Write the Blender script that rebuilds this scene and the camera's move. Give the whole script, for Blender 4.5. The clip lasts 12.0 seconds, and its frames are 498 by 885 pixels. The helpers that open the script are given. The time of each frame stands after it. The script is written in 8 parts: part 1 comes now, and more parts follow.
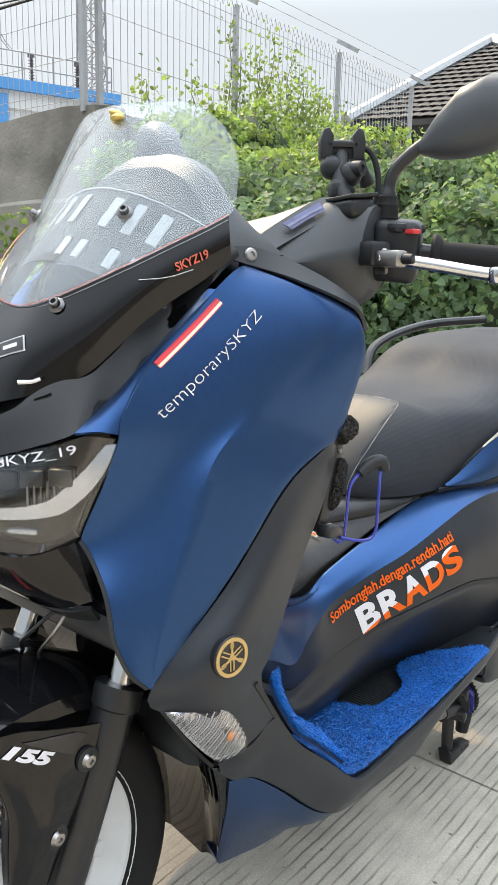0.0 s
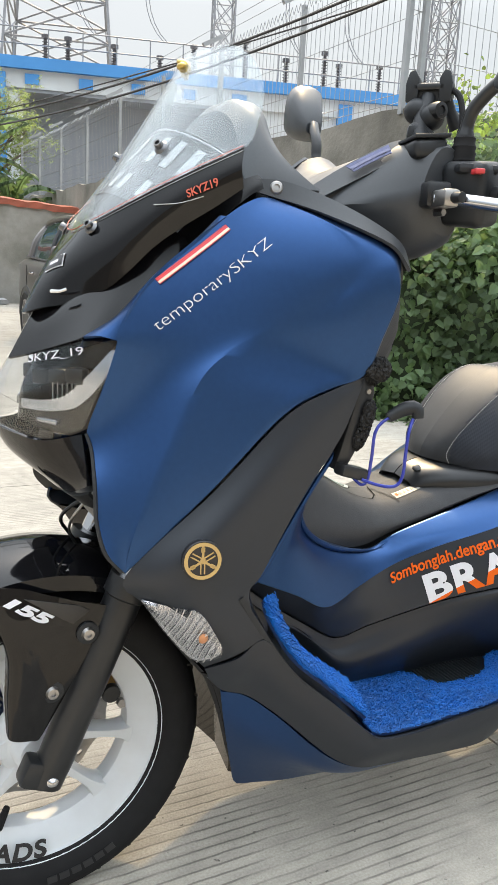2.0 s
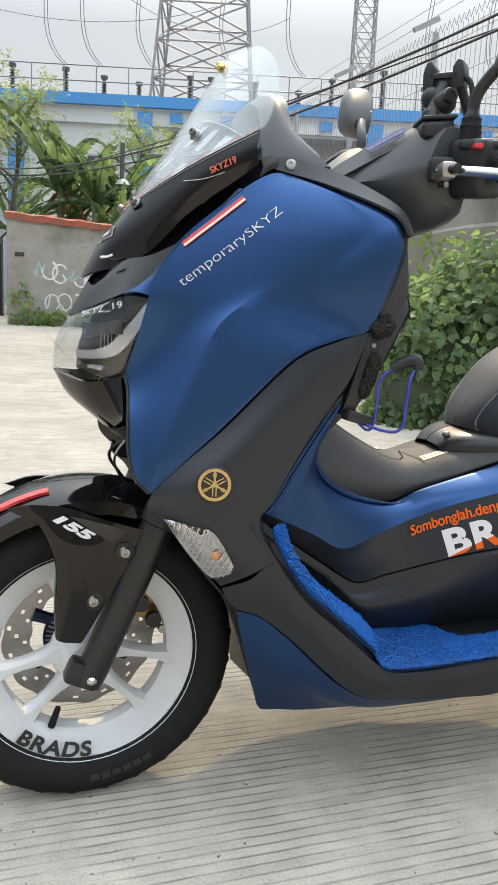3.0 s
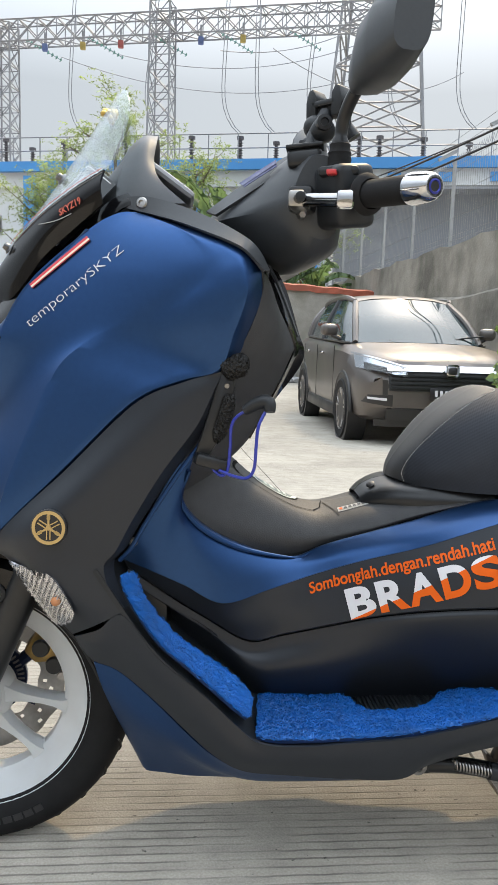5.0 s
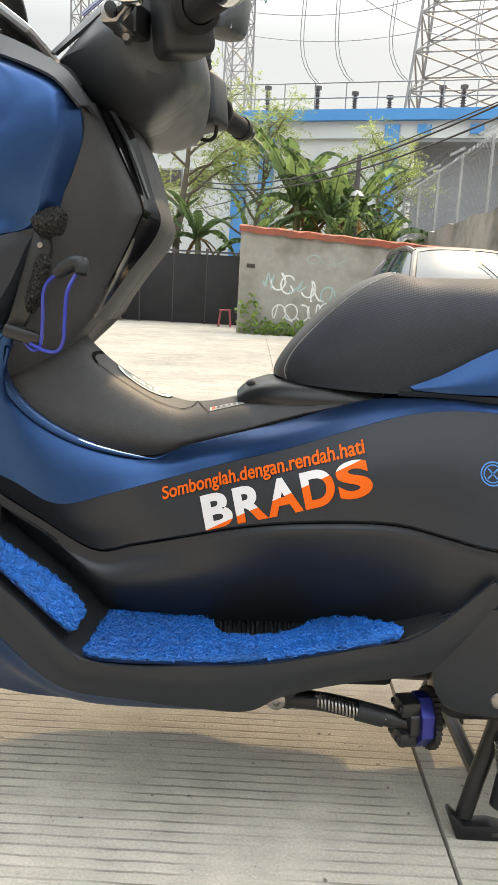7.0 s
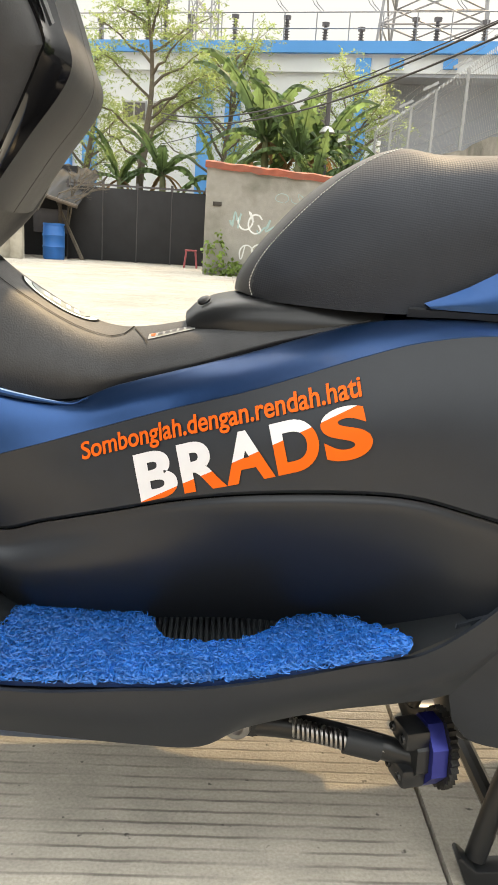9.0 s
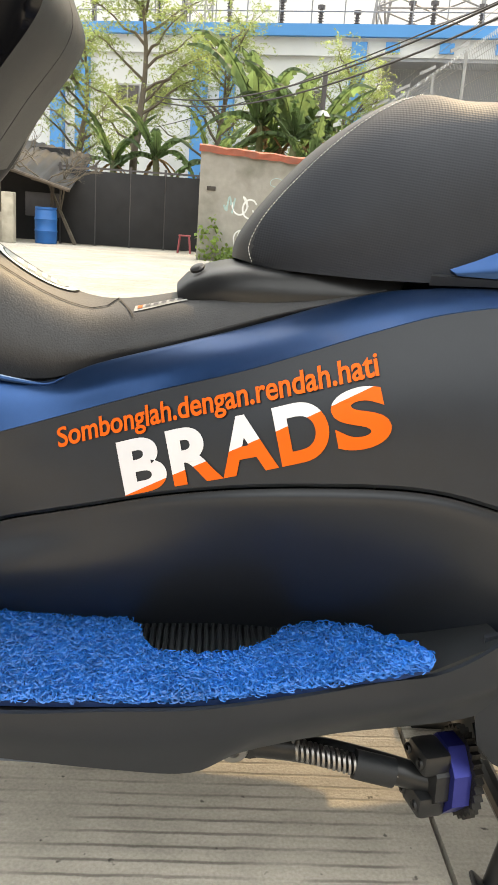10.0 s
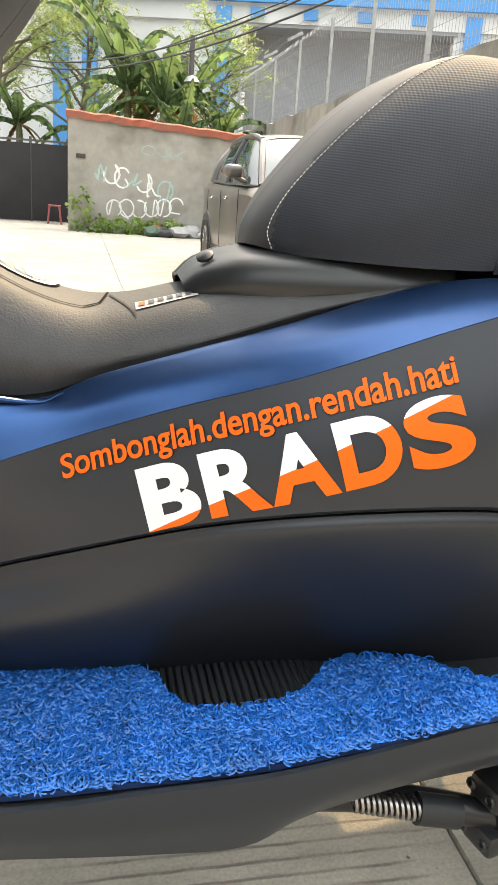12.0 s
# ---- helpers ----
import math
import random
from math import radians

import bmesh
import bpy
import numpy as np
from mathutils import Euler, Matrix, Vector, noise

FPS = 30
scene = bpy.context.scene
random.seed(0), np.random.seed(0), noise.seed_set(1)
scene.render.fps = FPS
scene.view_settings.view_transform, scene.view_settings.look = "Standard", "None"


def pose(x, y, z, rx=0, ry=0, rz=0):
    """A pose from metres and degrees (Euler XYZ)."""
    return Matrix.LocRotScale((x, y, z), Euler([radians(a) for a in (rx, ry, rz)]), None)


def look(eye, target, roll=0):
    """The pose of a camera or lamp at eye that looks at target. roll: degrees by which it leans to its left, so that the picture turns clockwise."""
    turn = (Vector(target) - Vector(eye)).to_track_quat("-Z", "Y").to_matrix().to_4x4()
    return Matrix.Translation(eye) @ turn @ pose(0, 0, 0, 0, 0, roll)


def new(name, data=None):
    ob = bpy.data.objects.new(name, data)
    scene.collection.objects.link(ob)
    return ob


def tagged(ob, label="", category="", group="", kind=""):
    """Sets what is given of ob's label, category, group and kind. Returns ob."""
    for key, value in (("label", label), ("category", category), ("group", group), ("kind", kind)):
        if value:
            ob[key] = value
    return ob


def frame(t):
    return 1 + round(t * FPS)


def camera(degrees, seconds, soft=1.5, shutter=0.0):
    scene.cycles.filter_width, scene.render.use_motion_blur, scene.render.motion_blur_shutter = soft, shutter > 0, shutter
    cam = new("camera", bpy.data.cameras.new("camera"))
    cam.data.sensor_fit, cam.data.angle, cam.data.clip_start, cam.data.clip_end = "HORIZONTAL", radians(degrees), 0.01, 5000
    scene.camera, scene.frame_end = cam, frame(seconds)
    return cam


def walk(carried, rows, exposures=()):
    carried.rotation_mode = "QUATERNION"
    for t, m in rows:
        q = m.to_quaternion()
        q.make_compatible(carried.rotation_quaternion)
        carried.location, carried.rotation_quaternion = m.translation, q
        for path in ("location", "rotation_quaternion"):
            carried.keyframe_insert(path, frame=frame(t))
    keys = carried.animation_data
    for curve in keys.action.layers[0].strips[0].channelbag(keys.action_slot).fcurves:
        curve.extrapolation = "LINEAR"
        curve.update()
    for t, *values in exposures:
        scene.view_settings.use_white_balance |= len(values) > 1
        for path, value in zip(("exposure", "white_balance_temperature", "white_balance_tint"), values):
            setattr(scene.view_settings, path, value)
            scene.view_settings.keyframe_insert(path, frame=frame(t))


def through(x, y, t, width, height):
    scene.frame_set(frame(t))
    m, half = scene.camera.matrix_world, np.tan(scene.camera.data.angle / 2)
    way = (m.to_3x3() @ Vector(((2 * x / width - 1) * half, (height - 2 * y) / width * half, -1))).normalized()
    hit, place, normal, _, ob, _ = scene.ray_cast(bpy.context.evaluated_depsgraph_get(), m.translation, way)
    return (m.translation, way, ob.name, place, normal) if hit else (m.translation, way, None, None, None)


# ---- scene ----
cam = camera(35.2, 12.0)
PATH = [
    (0, (-0.421, -0.686, 0.926), (1.094, 0.547, 0.499), 1.4),
    (0.5, (-0.333, -0.712, 0.9), (1.058, 0.655, 0.458), 2.2),
    (1, (-0.243, -0.764, 0.894), (0.992, 0.74, 0.435), 2.8),
    (1.5, (-0.18, -0.857, 0.875), (0.89, 0.77, 0.421), 3.2),
    (2, (-0.201, -0.939, 0.856), (0.715, 0.785, 0.42), 3.2),
    (2.5, (-0.194, -1.055, 0.843), (0.572, 0.747, 0.436), 3.1),
    (2.7, (-0.168, -1.087, 0.822), (0.546, 0.739, 0.427), 3.1),
    (4.3, (0.109, -1.219, 0.676), (0.311, 0.745, 0.359), 1.1),
    (4.5, (0.169, -1.202, 0.696), (0.38, 0.765, 0.4), 1.3),
    (5, (0.286, -1.161, 0.782), (0.468, 0.813, 0.516), 1.9),
    (5.5, (0.342, -1.153, 0.714), (0.462, 0.825, 0.443), 2.5),
    (6, (0.445, -1.131, 0.705), (0.448, 0.845, 0.394), 3.1),
    (6.5, (0.536, -1.107, 0.699), (0.509, 0.865, 0.362), 3.2),
    (7, (0.574, -1.048, 0.684), (0.577, 0.917, 0.311), 3.1),
    (7.5, (0.582, -0.968, 0.67), (0.622, 0.989, 0.26), 3.3),
    (9.5, (0.589, -0.757, 0.62), (0.693, 1.171, 0.096), 3.9),
    (10, (0.588, -0.717, 0.61), (0.701, 1.207, 0.075), 4.1),
    (10.5, (0.591, -0.668, 0.606), (0.709, 1.253, 0.061), 4.2),
    (11, (0.58, -0.633, 0.605), (0.717, 1.283, 0.048), 4.4),
    (11.5, (0.555, -0.612, 0.599), (0.766, 1.295, 0.032), 4.1),
    (12, (0.487, -0.613, 0.611), (0.9, 1.254, 0.025), 3.8),
]
GAIN = [(0.0, 0.74, 6000, 10), (1.5, 0.76, 6100, 10), (2.5, 0.58, 6100, 10), (5.0, 0.42, 5950, 10), (7.0, 0.76, 6500, 10), (9.5, 1.03, 6900, 10), (12.0, 1.18, 6700, 10)]
walk(cam, [(t, look(eye, target, roll)) for t, eye, target, roll in PATH], GAIN)

# ---- light: hazy tropical sky and a low-contrast sun from behind the scooter ----
SUN_AZ, SUN_EL = 24.0, 50.0        # degrees from +Y towards +X, and above the ground
world = bpy.data.worlds.new("sky")
scene.world = world
world.use_nodes = True
wn, wl = world.node_tree.nodes, world.node_tree.links
wn.clear()
w_out = wn.new("ShaderNodeOutputWorld")
w_bg = wn.new("ShaderNodeBackground")
w_sky = wn.new("ShaderNodeTexSky")
w_sky.sky_type = 'NISHITA'
w_sky.sun_disc = False
w_sky.sun_elevation = radians(SUN_EL)
w_sky.sun_rotation = radians(SUN_AZ)
w_sky.air_density, w_sky.dust_density, w_sky.ozone_density = 1.2, 6.0, 1.0
w_mix = wn.new("ShaderNodeMix")
w_mix.data_type = 'RGBA'
w_mix.inputs[0].default_value = 0.80
w_mix.inputs[7].default_value = (7.5, 7.7, 7.5, 1)      # white haze over the whole sky
wl.new(w_sky.outputs[0], w_mix.inputs[6])
w_co = wn.new("ShaderNodeTexCoord")
w_xyz = wn.new("ShaderNodeSeparateXYZ")
w_up = wn.new("ShaderNodeMapRange")                      # an overcast sky is brighter overhead than at the horizon
w_up.inputs[1].default_value, w_up.inputs[2].default_value, w_up.inputs[3].default_value, w_up.inputs[4].default_value = 0.28, 0.92, 0.61, 3.10
w_mul = wn.new("ShaderNodeVectorMath")
w_mul.operation = 'SCALE'
wl.new(w_co.outputs["Generated"], w_xyz.inputs[0])
wl.new(w_xyz.outputs[2], w_up.inputs[0])
wl.new(w_mix.outputs[2], w_mul.inputs[0])
wl.new(w_up.outputs[0], w_mul.inputs["Scale"])
wl.new(w_mul.outputs[0], w_bg.inputs[0])
w_bg.inputs[1].default_value = 0.11
wl.new(w_bg.outputs[0], w_out.inputs[0])

sun_data = bpy.data.lights.new("sun", 'SUN')
sun_data.energy = 2.6
sun_data.angle = radians(1.2)
sun_data.color = (1.0, 0.72, 0.37)
sun = new("sun", sun_data)
sun_dir = Vector((math.sin(radians(SUN_AZ)) * math.cos(radians(SUN_EL)), math.cos(radians(SUN_AZ)) * math.cos(radians(SUN_EL)), math.sin(radians(SUN_EL))))
sun.matrix_world = look(sun_dir * 50, (0, 0, 0))

# ---- modelling helpers ----
from mathutils.bvhtree import BVHTree

def obj(name, mesh, material, parent=None, label=""):
    ob = new(name, mesh)
    if material is not None and not mesh.materials:
        mesh.materials.append(material)
    if parent is not None:
        ob.parent = parent
    if label:
        ob["label"] = label
    return ob


def finish(bm, name, sharp=35, smooth=True):
    me = bpy.data.meshes.new(name)
    bmesh.ops.recalc_face_normals(bm, faces=bm.faces)
    for f in bm.faces:
        f.smooth = smooth
    bm.to_mesh(me)
    bm.free()
    if smooth:
        me.set_sharp_from_angle(angle=radians(sharp))
    return me


def part(name, bm, material, parent, label="", sharp=35, smooth=True):
    return obj(name, finish(bm, name, sharp, smooth), material, parent, label)


def mirrored(ob, name=None):
    """The same part on the other side of the scooter's middle."""
    twin = new(name or ob.name.split(".")[0], ob.data)
    twin.parent = ob.parent
    twin.matrix_local = Matrix.Diagonal((1, -1, 1, 1)) @ ob.matrix_local
    if "label" in ob:
        twin["label"] = ob["label"]
    return twin


def thing(name, label, category, m=None, group="", kind=""):
    ob = new(name)
    ob.empty_display_size = 0.05
    if m is not None:
        ob.matrix_world = m
    return tagged(ob, label, category, group, kind)


def spline(pts, n):
    """n + 1 points along a smooth curve through pts, evenly spaced along it."""
    p = np.array(pts, float)
    if len(p) == 2:
        return [Vector(p[0] + (p[1] - p[0]) * i / n) for i in range(n + 1)]
    q = np.vstack([2 * p[0] - p[1], p, 2 * p[-1] - p[-2]])
    fine = []
    for i in range(1, len(q) - 2):
        a, b, c, d = q[i - 1], q[i], q[i + 1], q[i + 2]
        for k in range(12):
            t = k / 12
            fine.append(0.5 * (2 * b + (c - a) * t + (2 * a - 5 * b + 4 * c - d) * t * t + (3 * b - a - 3 * c + d) * t ** 3))
    fine.append(q[-2])
    fine = np.array(fine)
    way = np.r_[0, np.cumsum(np.linalg.norm(np.diff(fine, axis=0), axis=1))]
    s = np.linspace(0, way[-1], n + 1)
    return [Vector([np.interp(v, way, fine[:, k]) for k in range(3)]) for v in s]


def loft(curves, nu, nv, straight=False):
    """A grid of points: nu steps along the curves, nv steps from curve to curve."""
    rows = [spline(c, nu) for c in curves]
    cols = []
    for i in range(nu + 1):
        across = [r[i] for r in rows]
        if straight:
            col, per = [], max(1, nv // (len(across) - 1))
            for a, b in zip(across, across[1:]):
                col += [a.lerp(b, k / per) for k in range(per)]
            col.append(across[-1])
        else:
            col = []
            per = max(1, nv // (len(across) - 1))
            e = [2 * across[0] - across[1]] + across + [2 * across[-1] - across[-2]]
            for j in range(1, len(e) - 2):
                a, b, c, d = e[j - 1], e[j], e[j + 1], e[j + 2]
                for k in range(per):
                    t = k / per
                    col.append(0.5 * (2 * b + (c - a) * t + (2 * a - 5 * b + 4 * c - d) * t * t + (3 * b - a - 3 * c + d) * t ** 3))
            col.append(across[-1])
        cols.append(col)
    return cols


def sheet(grid, thick=0.0, out=(0, -1, 0), close_u=False):
    """A bmesh skin over a grid of points, with a thickness away from 'out' and closed edges."""
    nu, nv = len(grid), len(grid[0])
    bm = bmesh.new()
    v = [[bm.verts.new(p) for p in col] for col in grid]
    faces = []
    for i in range(nu - (0 if close_u else 1)):
        for j in range(nv - 1):
            q = [v[i][j], v[(i + 1) % nu][j], v[(i + 1) % nu][j + 1], v[i][j + 1]]
            if len({tuple(round(c, 6) for c in x.co) for x in q}) < 3:
                continue
            faces.append(bm.faces.new(q))
    bmesh.ops.remove_doubles(bm, verts=bm.verts, dist=1e-6)
    bm.normal_update()
    if thick:
        out = Vector(out)
        if sum((f.normal.dot(out) * f.calc_area() for f in bm.faces), 0.0) < 0:
            bmesh.ops.reverse_faces(bm, faces=bm.faces)
            bm.normal_update()
        normals = {x: x.normal.copy() for x in bm.verts}
        old = list(bm.verts)
        rim = [e for e in bm.edges if e.is_boundary]
        inner = {x: bm.verts.new(x.co - normals[x] * thick) for x in old}
        for f in list(bm.faces):
            bm.faces.new([inner[x] for x in reversed(f.verts)])
        for e in rim:
            a, b = e.verts
            bm.faces.new([a, b, inner[b], inner[a]])
    return bm


def box(bm, size, m=None, bevel=0.0, seg=2):
    g = bmesh.ops.create_cube(bm, size=1.0)
    bmesh.ops.scale(bm, vec=size, verts=g["verts"])
    if bevel:
        edges = list({e for x in g["verts"] for e in x.link_edges})
        r = bmesh.ops.bevel(bm, geom=edges, offset=bevel, segments=seg, profile=0.5, affect='EDGES')
        verts = list({x for f in r["faces"] for x in f.verts} | {x for x in g["verts"] if x.is_valid})
        more = list({x for y in verts for e in y.link_edges for x in e.verts})
        verts = list(set(verts) | set(more))
    else:
        verts = g["verts"]
    if m is not None:
        bmesh.ops.transform(bm, matrix=m, verts=verts)
    return verts


def boxed(size, m=None, bevel=0.0, seg=2):
    bm = bmesh.new()
    box(bm, size, m, bevel, seg)
    return bm


def tube(bm, pts, radius, sides=10, cap=True, flat=1.0):
    """A swept round bar; radius is one number or one per point."""
    pts = [Vector(p) for p in pts]
    radii = radius if isinstance(radius, (list, tuple)) else [radius] * len(pts)
    if len(radii) != len(pts):
        radii = [float(v) for v in np.interp(np.linspace(0, 1, len(pts)), np.linspace(0, 1, len(radii)), radii)]
    rings, up = [], None
    for i, p in enumerate(pts):
        d = (pts[min(i + 1, len(pts) - 1)] - pts[max(i - 1, 0)]).normalized()
        if up is None:
            up = Vector((0, 0, 1)) if abs(d.z) < 0.9 else Vector((1, 0, 0))
        side = d.cross(up).normalized()
        up = side.cross(d).normalized()
        rad_i = radii[min(i, len(radii) - 1)]
        rings.append([bm.verts.new(p + rad_i * (math.cos(a) * side + flat * math.sin(a) * up)) for a in [2 * math.pi * k / sides for k in range(sides)]])
    for a, b in zip(rings, rings[1:]):
        for k in range(sides):
            bm.faces.new([a[k], a[(k + 1) % sides], b[(k + 1) % sides], b[k]])
    if cap:
        bm.faces.new(list(reversed(rings[0])))
        bm.faces.new(rings[-1])
    return bm


def tubed(pts, radius, sides=10, smooth_n=0, flat=1.0):
    return tube(bmesh.new(), spline(pts, smooth_n) if smooth_n else pts, radius, sides, True, flat)


def lathe(bm, profile, m=None, steps=32):
    """Turns (radius, height) pairs about the local z axis."""
    m = m or Matrix()
    rings = []
    for r, h in profile:
        if r < 1e-6:
            rings.append([bm.verts.new(m @ Vector((0, 0, h)))])
        else:
            rings.append([bm.verts.new(m @ Vector((r * math.cos(2 * math.pi * k / steps), r * math.sin(2 * math.pi * k / steps), h))) for k in range(steps)])
    for a, b in zip(rings, rings[1:]):
        for k in range(steps):
            q = [a[k % len(a)], a[(k + 1) % len(a)], b[(k + 1) % len(b)], b[k % len(b)]]
            q = list(dict.fromkeys(q))
            if len(q) > 2:
                bm.faces.new(q)
    return bm


def lathed(profile, m=None, steps=32):
    return lathe(bmesh.new(), profile, m, steps)


def plate(outline, thick, bevel=0.0, m=None, holes=()):
    """A flat plate from an outline in its local x, z plane, thick along y."""
    bm = bmesh.new()
    bottom = [bm.verts.new((x, 0, z)) for x, z in outline]
    f = bm.faces.new(bottom)
    r = bmesh.ops.extrude_face_region(bm, geom=[f])
    bmesh.ops.translate(bm, vec=(0, thick, 0), verts=[g for g in r["geom"] if isinstance(g, bmesh.types.BMVert)])
    if bevel:
        bmesh.ops.bevel(bm, geom=list(bm.edges), offset=bevel, segments=2, profile=0.5, affect='EDGES', clamp_overlap=True)
    if m is not None:
        bmesh.ops.transform(bm, matrix=m, verts=bm.verts)
    return bm


def sideways(x, y, z):
    """Local z along the world's -y: for turned parts that face the rider's left."""
    return Matrix.Translation((x, y, z)) @ Matrix.Rotation(radians(90), 4, 'X')


def aim(a, b):
    """Local z from a towards b."""
    a, b = Vector(a), Vector(b)
    return Matrix.Translation(a) @ (b - a).to_track_quat('Z', 'Y').to_matrix().to_4x4()


def letters(text, size, bold=0.0, shear=0.0, spacing=1.0, res=8, squeeze=1.0):
    """A flat mesh of the words in its x, y plane, from the built-in font."""
    cu = bpy.data.curves.new("letters", 'FONT')
    cu.body, cu.size, cu.offset, cu.shear, cu.space_character, cu.resolution_u = text, size, bold, shear, spacing, res
    cu.fill_mode = 'FRONT'
    ob = bpy.data.objects.new("letters", cu)
    scene.collection.objects.link(ob)
    dg = bpy.context.evaluated_depsgraph_get()
    dg.update()
    me = bpy.data.meshes.new_from_object(ob.evaluated_get(dg))
    bpy.data.objects.remove(ob)
    bpy.data.curves.remove(cu)
    me.transform(Matrix.Diagonal((squeeze, 1, 1, 1)))
    me.materials.clear()
    return me


def stick(me, m, target, lift=0.0012, way=(0, 1, 0), fine=0.0):
    """Lays a flat mesh, set by m, on the surface of target along 'way', as a sticker."""
    bm = bmesh.new()
    bm.from_mesh(me)
    bmesh.ops.transform(bm, matrix=m, verts=bm.verts)
    if fine:
        bmesh.ops.triangulate(bm, faces=bm.faces)
        for _ in range(3):
            long = [e for e in bm.edges if e.calc_length() > fine]
            if long:
                bmesh.ops.subdivide_edges(bm, edges=long, cuts=1)
        bmesh.ops.triangulate(bm, faces=bm.faces)
    way = Vector(way).normalized()
    base = bmesh.new()
    for t in target if isinstance(target, (list, tuple)) else [target]:
        base.from_mesh(t.data)
    tree = BVHTree.FromBMesh(base)
    for v in bm.verts:
        hit, normal, _, _ = tree.ray_cast(v.co - way * 0.5, way)
        if hit is None:
            hit = tree.find_nearest(v.co + way * 0.36)[0]
        v.co = hit - way * lift
    base.free()
    bm.to_mesh(me)
    bm.free()
    return me


def press(me, place, way, turn, target, lift=0.0012, fine=0.006):
    """Lays a flat mesh on target as seen along 'way', with its origin at a place and its line turned by degrees."""
    way = Vector(way).normalized()
    right = way.cross(Vector((0, 0, 1))).normalized()
    up = right.cross(way)
    m = Matrix((right, up, -way)).transposed().to_4x4()
    return stick(me, Matrix.Translation(Vector(place) - way * 0.36) @ m @ Matrix.Rotation(radians(turn), 4, 'Z'), target, lift, way, fine)

# ---- materials ----
def material(name, color, rough=0.5, metal=0.0, vary=0.12, scale=30.0, bump=0.0, bump_scale=200.0, coat=0.0, spec=0.5, rough_vary=0.12, piece=0.0, dirt=None, dirt_scale=3.0, dirt_amount=0.5, sheen=0.0):
    """A surface with colour variation at two scales, uneven gloss and fine relief."""
    m = bpy.data.materials.new(name)
    m.use_nodes = True
    n, l = m.node_tree.nodes, m.node_tree.links
    b = n["Principled BSDF"]
    co = n.new("ShaderNodeTexCoord")
    fine = n.new("ShaderNodeTexNoise")
    fine.inputs["Scale"].default_value, fine.inputs["Detail"].default_value = scale, 6
    wide = n.new("ShaderNodeTexNoise")
    wide.inputs["Scale"].default_value, wide.inputs["Detail"].default_value = scale / 9, 3
    l.new(co.outputs["Object"], fine.inputs["Vector"])
    l.new(co.outputs["Object"], wide.inputs["Vector"])
    add = n.new("ShaderNodeMath")
    add.operation = 'ADD'
    l.new(fine.outputs[0], add.inputs[0])
    l.new(wide.outputs[0], add.inputs[1])
    ramp = n.new("ShaderNodeMapRange")
    ramp.inputs[1].default_value, ramp.inputs[2].default_value = 0.7, 1.3
    ramp.inputs[3].default_value, ramp.inputs[4].default_value = 1 - vary, 1 + vary
    l.new(add.outputs[0], ramp.inputs[0])
    tone = n.new("ShaderNodeVectorMath")
    tone.operation = 'SCALE'
    tone.inputs[0].default_value = color
    l.new(ramp.outputs[0], tone.inputs["Scale"])
    last = tone.outputs[0]
    if piece:
        info = n.new("ShaderNodeObjectInfo")
        pr = n.new("ShaderNodeMapRange")
        pr.inputs[3].default_value, pr.inputs[4].default_value = 1 - piece, 1 + piece
        l.new(info.outputs["Random"], pr.inputs[0])
        t2 = n.new("ShaderNodeVectorMath")
        t2.operation = 'SCALE'
        l.new(last, t2.inputs[0])
        l.new(pr.outputs[0], t2.inputs["Scale"])
        last = t2.outputs[0]
    if dirt:
        dn = n.new("ShaderNodeTexNoise")
        dn.inputs["Scale"].default_value, dn.inputs["Detail"].default_value = dirt_scale, 8
        l.new(co.outputs["Object"], dn.inputs["Vector"])
        dr = n.new("ShaderNodeMapRange")
        dr.inputs[1].default_value, dr.inputs[2].default_value = 0.45, 0.68
        dr.inputs[4].default_value = dirt_amount
        l.new(dn.outputs[0], dr.inputs[0])
        mix = n.new("ShaderNodeMix")
        mix.data_type = 'RGBA'
        mix.inputs[7].default_value = (*dirt, 1)
        l.new(dr.outputs[0], mix.inputs[0])
        l.new(last, mix.inputs[6])
        last = mix.outputs[2]
    l.new(last, b.inputs["Base Color"])
    rr = n.new("ShaderNodeMapRange")
    rr.inputs[1].default_value, rr.inputs[2].default_value = 0.3, 0.7
    rr.inputs[3].default_value, rr.inputs[4].default_value = max(0.02, rough * (1 - rough_vary)), min(1, rough * (1 + rough_vary))
    l.new(wide.outputs[0], rr.inputs[0])
    l.new(rr.outputs[0], b.inputs["Roughness"])
    b.inputs["Metallic"].default_value = metal
    b.inputs["Coat Weight"].default_value = coat
    b.inputs["Coat Roughness"].default_value = 0.12
    b.inputs["Specular IOR Level"].default_value = spec
    if sheen:
        b.inputs["Sheen Weight"].default_value = sheen
    if bump:
        bn = n.new("ShaderNodeTexNoise")
        bn.inputs["Scale"].default_value, bn.inputs["Detail"].default_value = bump_scale, 4
        l.new(co.outputs["Object"], bn.inputs["Vector"])
        bp = n.new("ShaderNodeBump")
        bp.inputs["Strength"].default_value = bump
        bp.inputs["Distance"].default_value = 0.4 / bump_scale
        l.new(bn.outputs[0], bp.inputs["Height"])
        l.new(bp.outputs[0], b.inputs["Normal"])
    return m


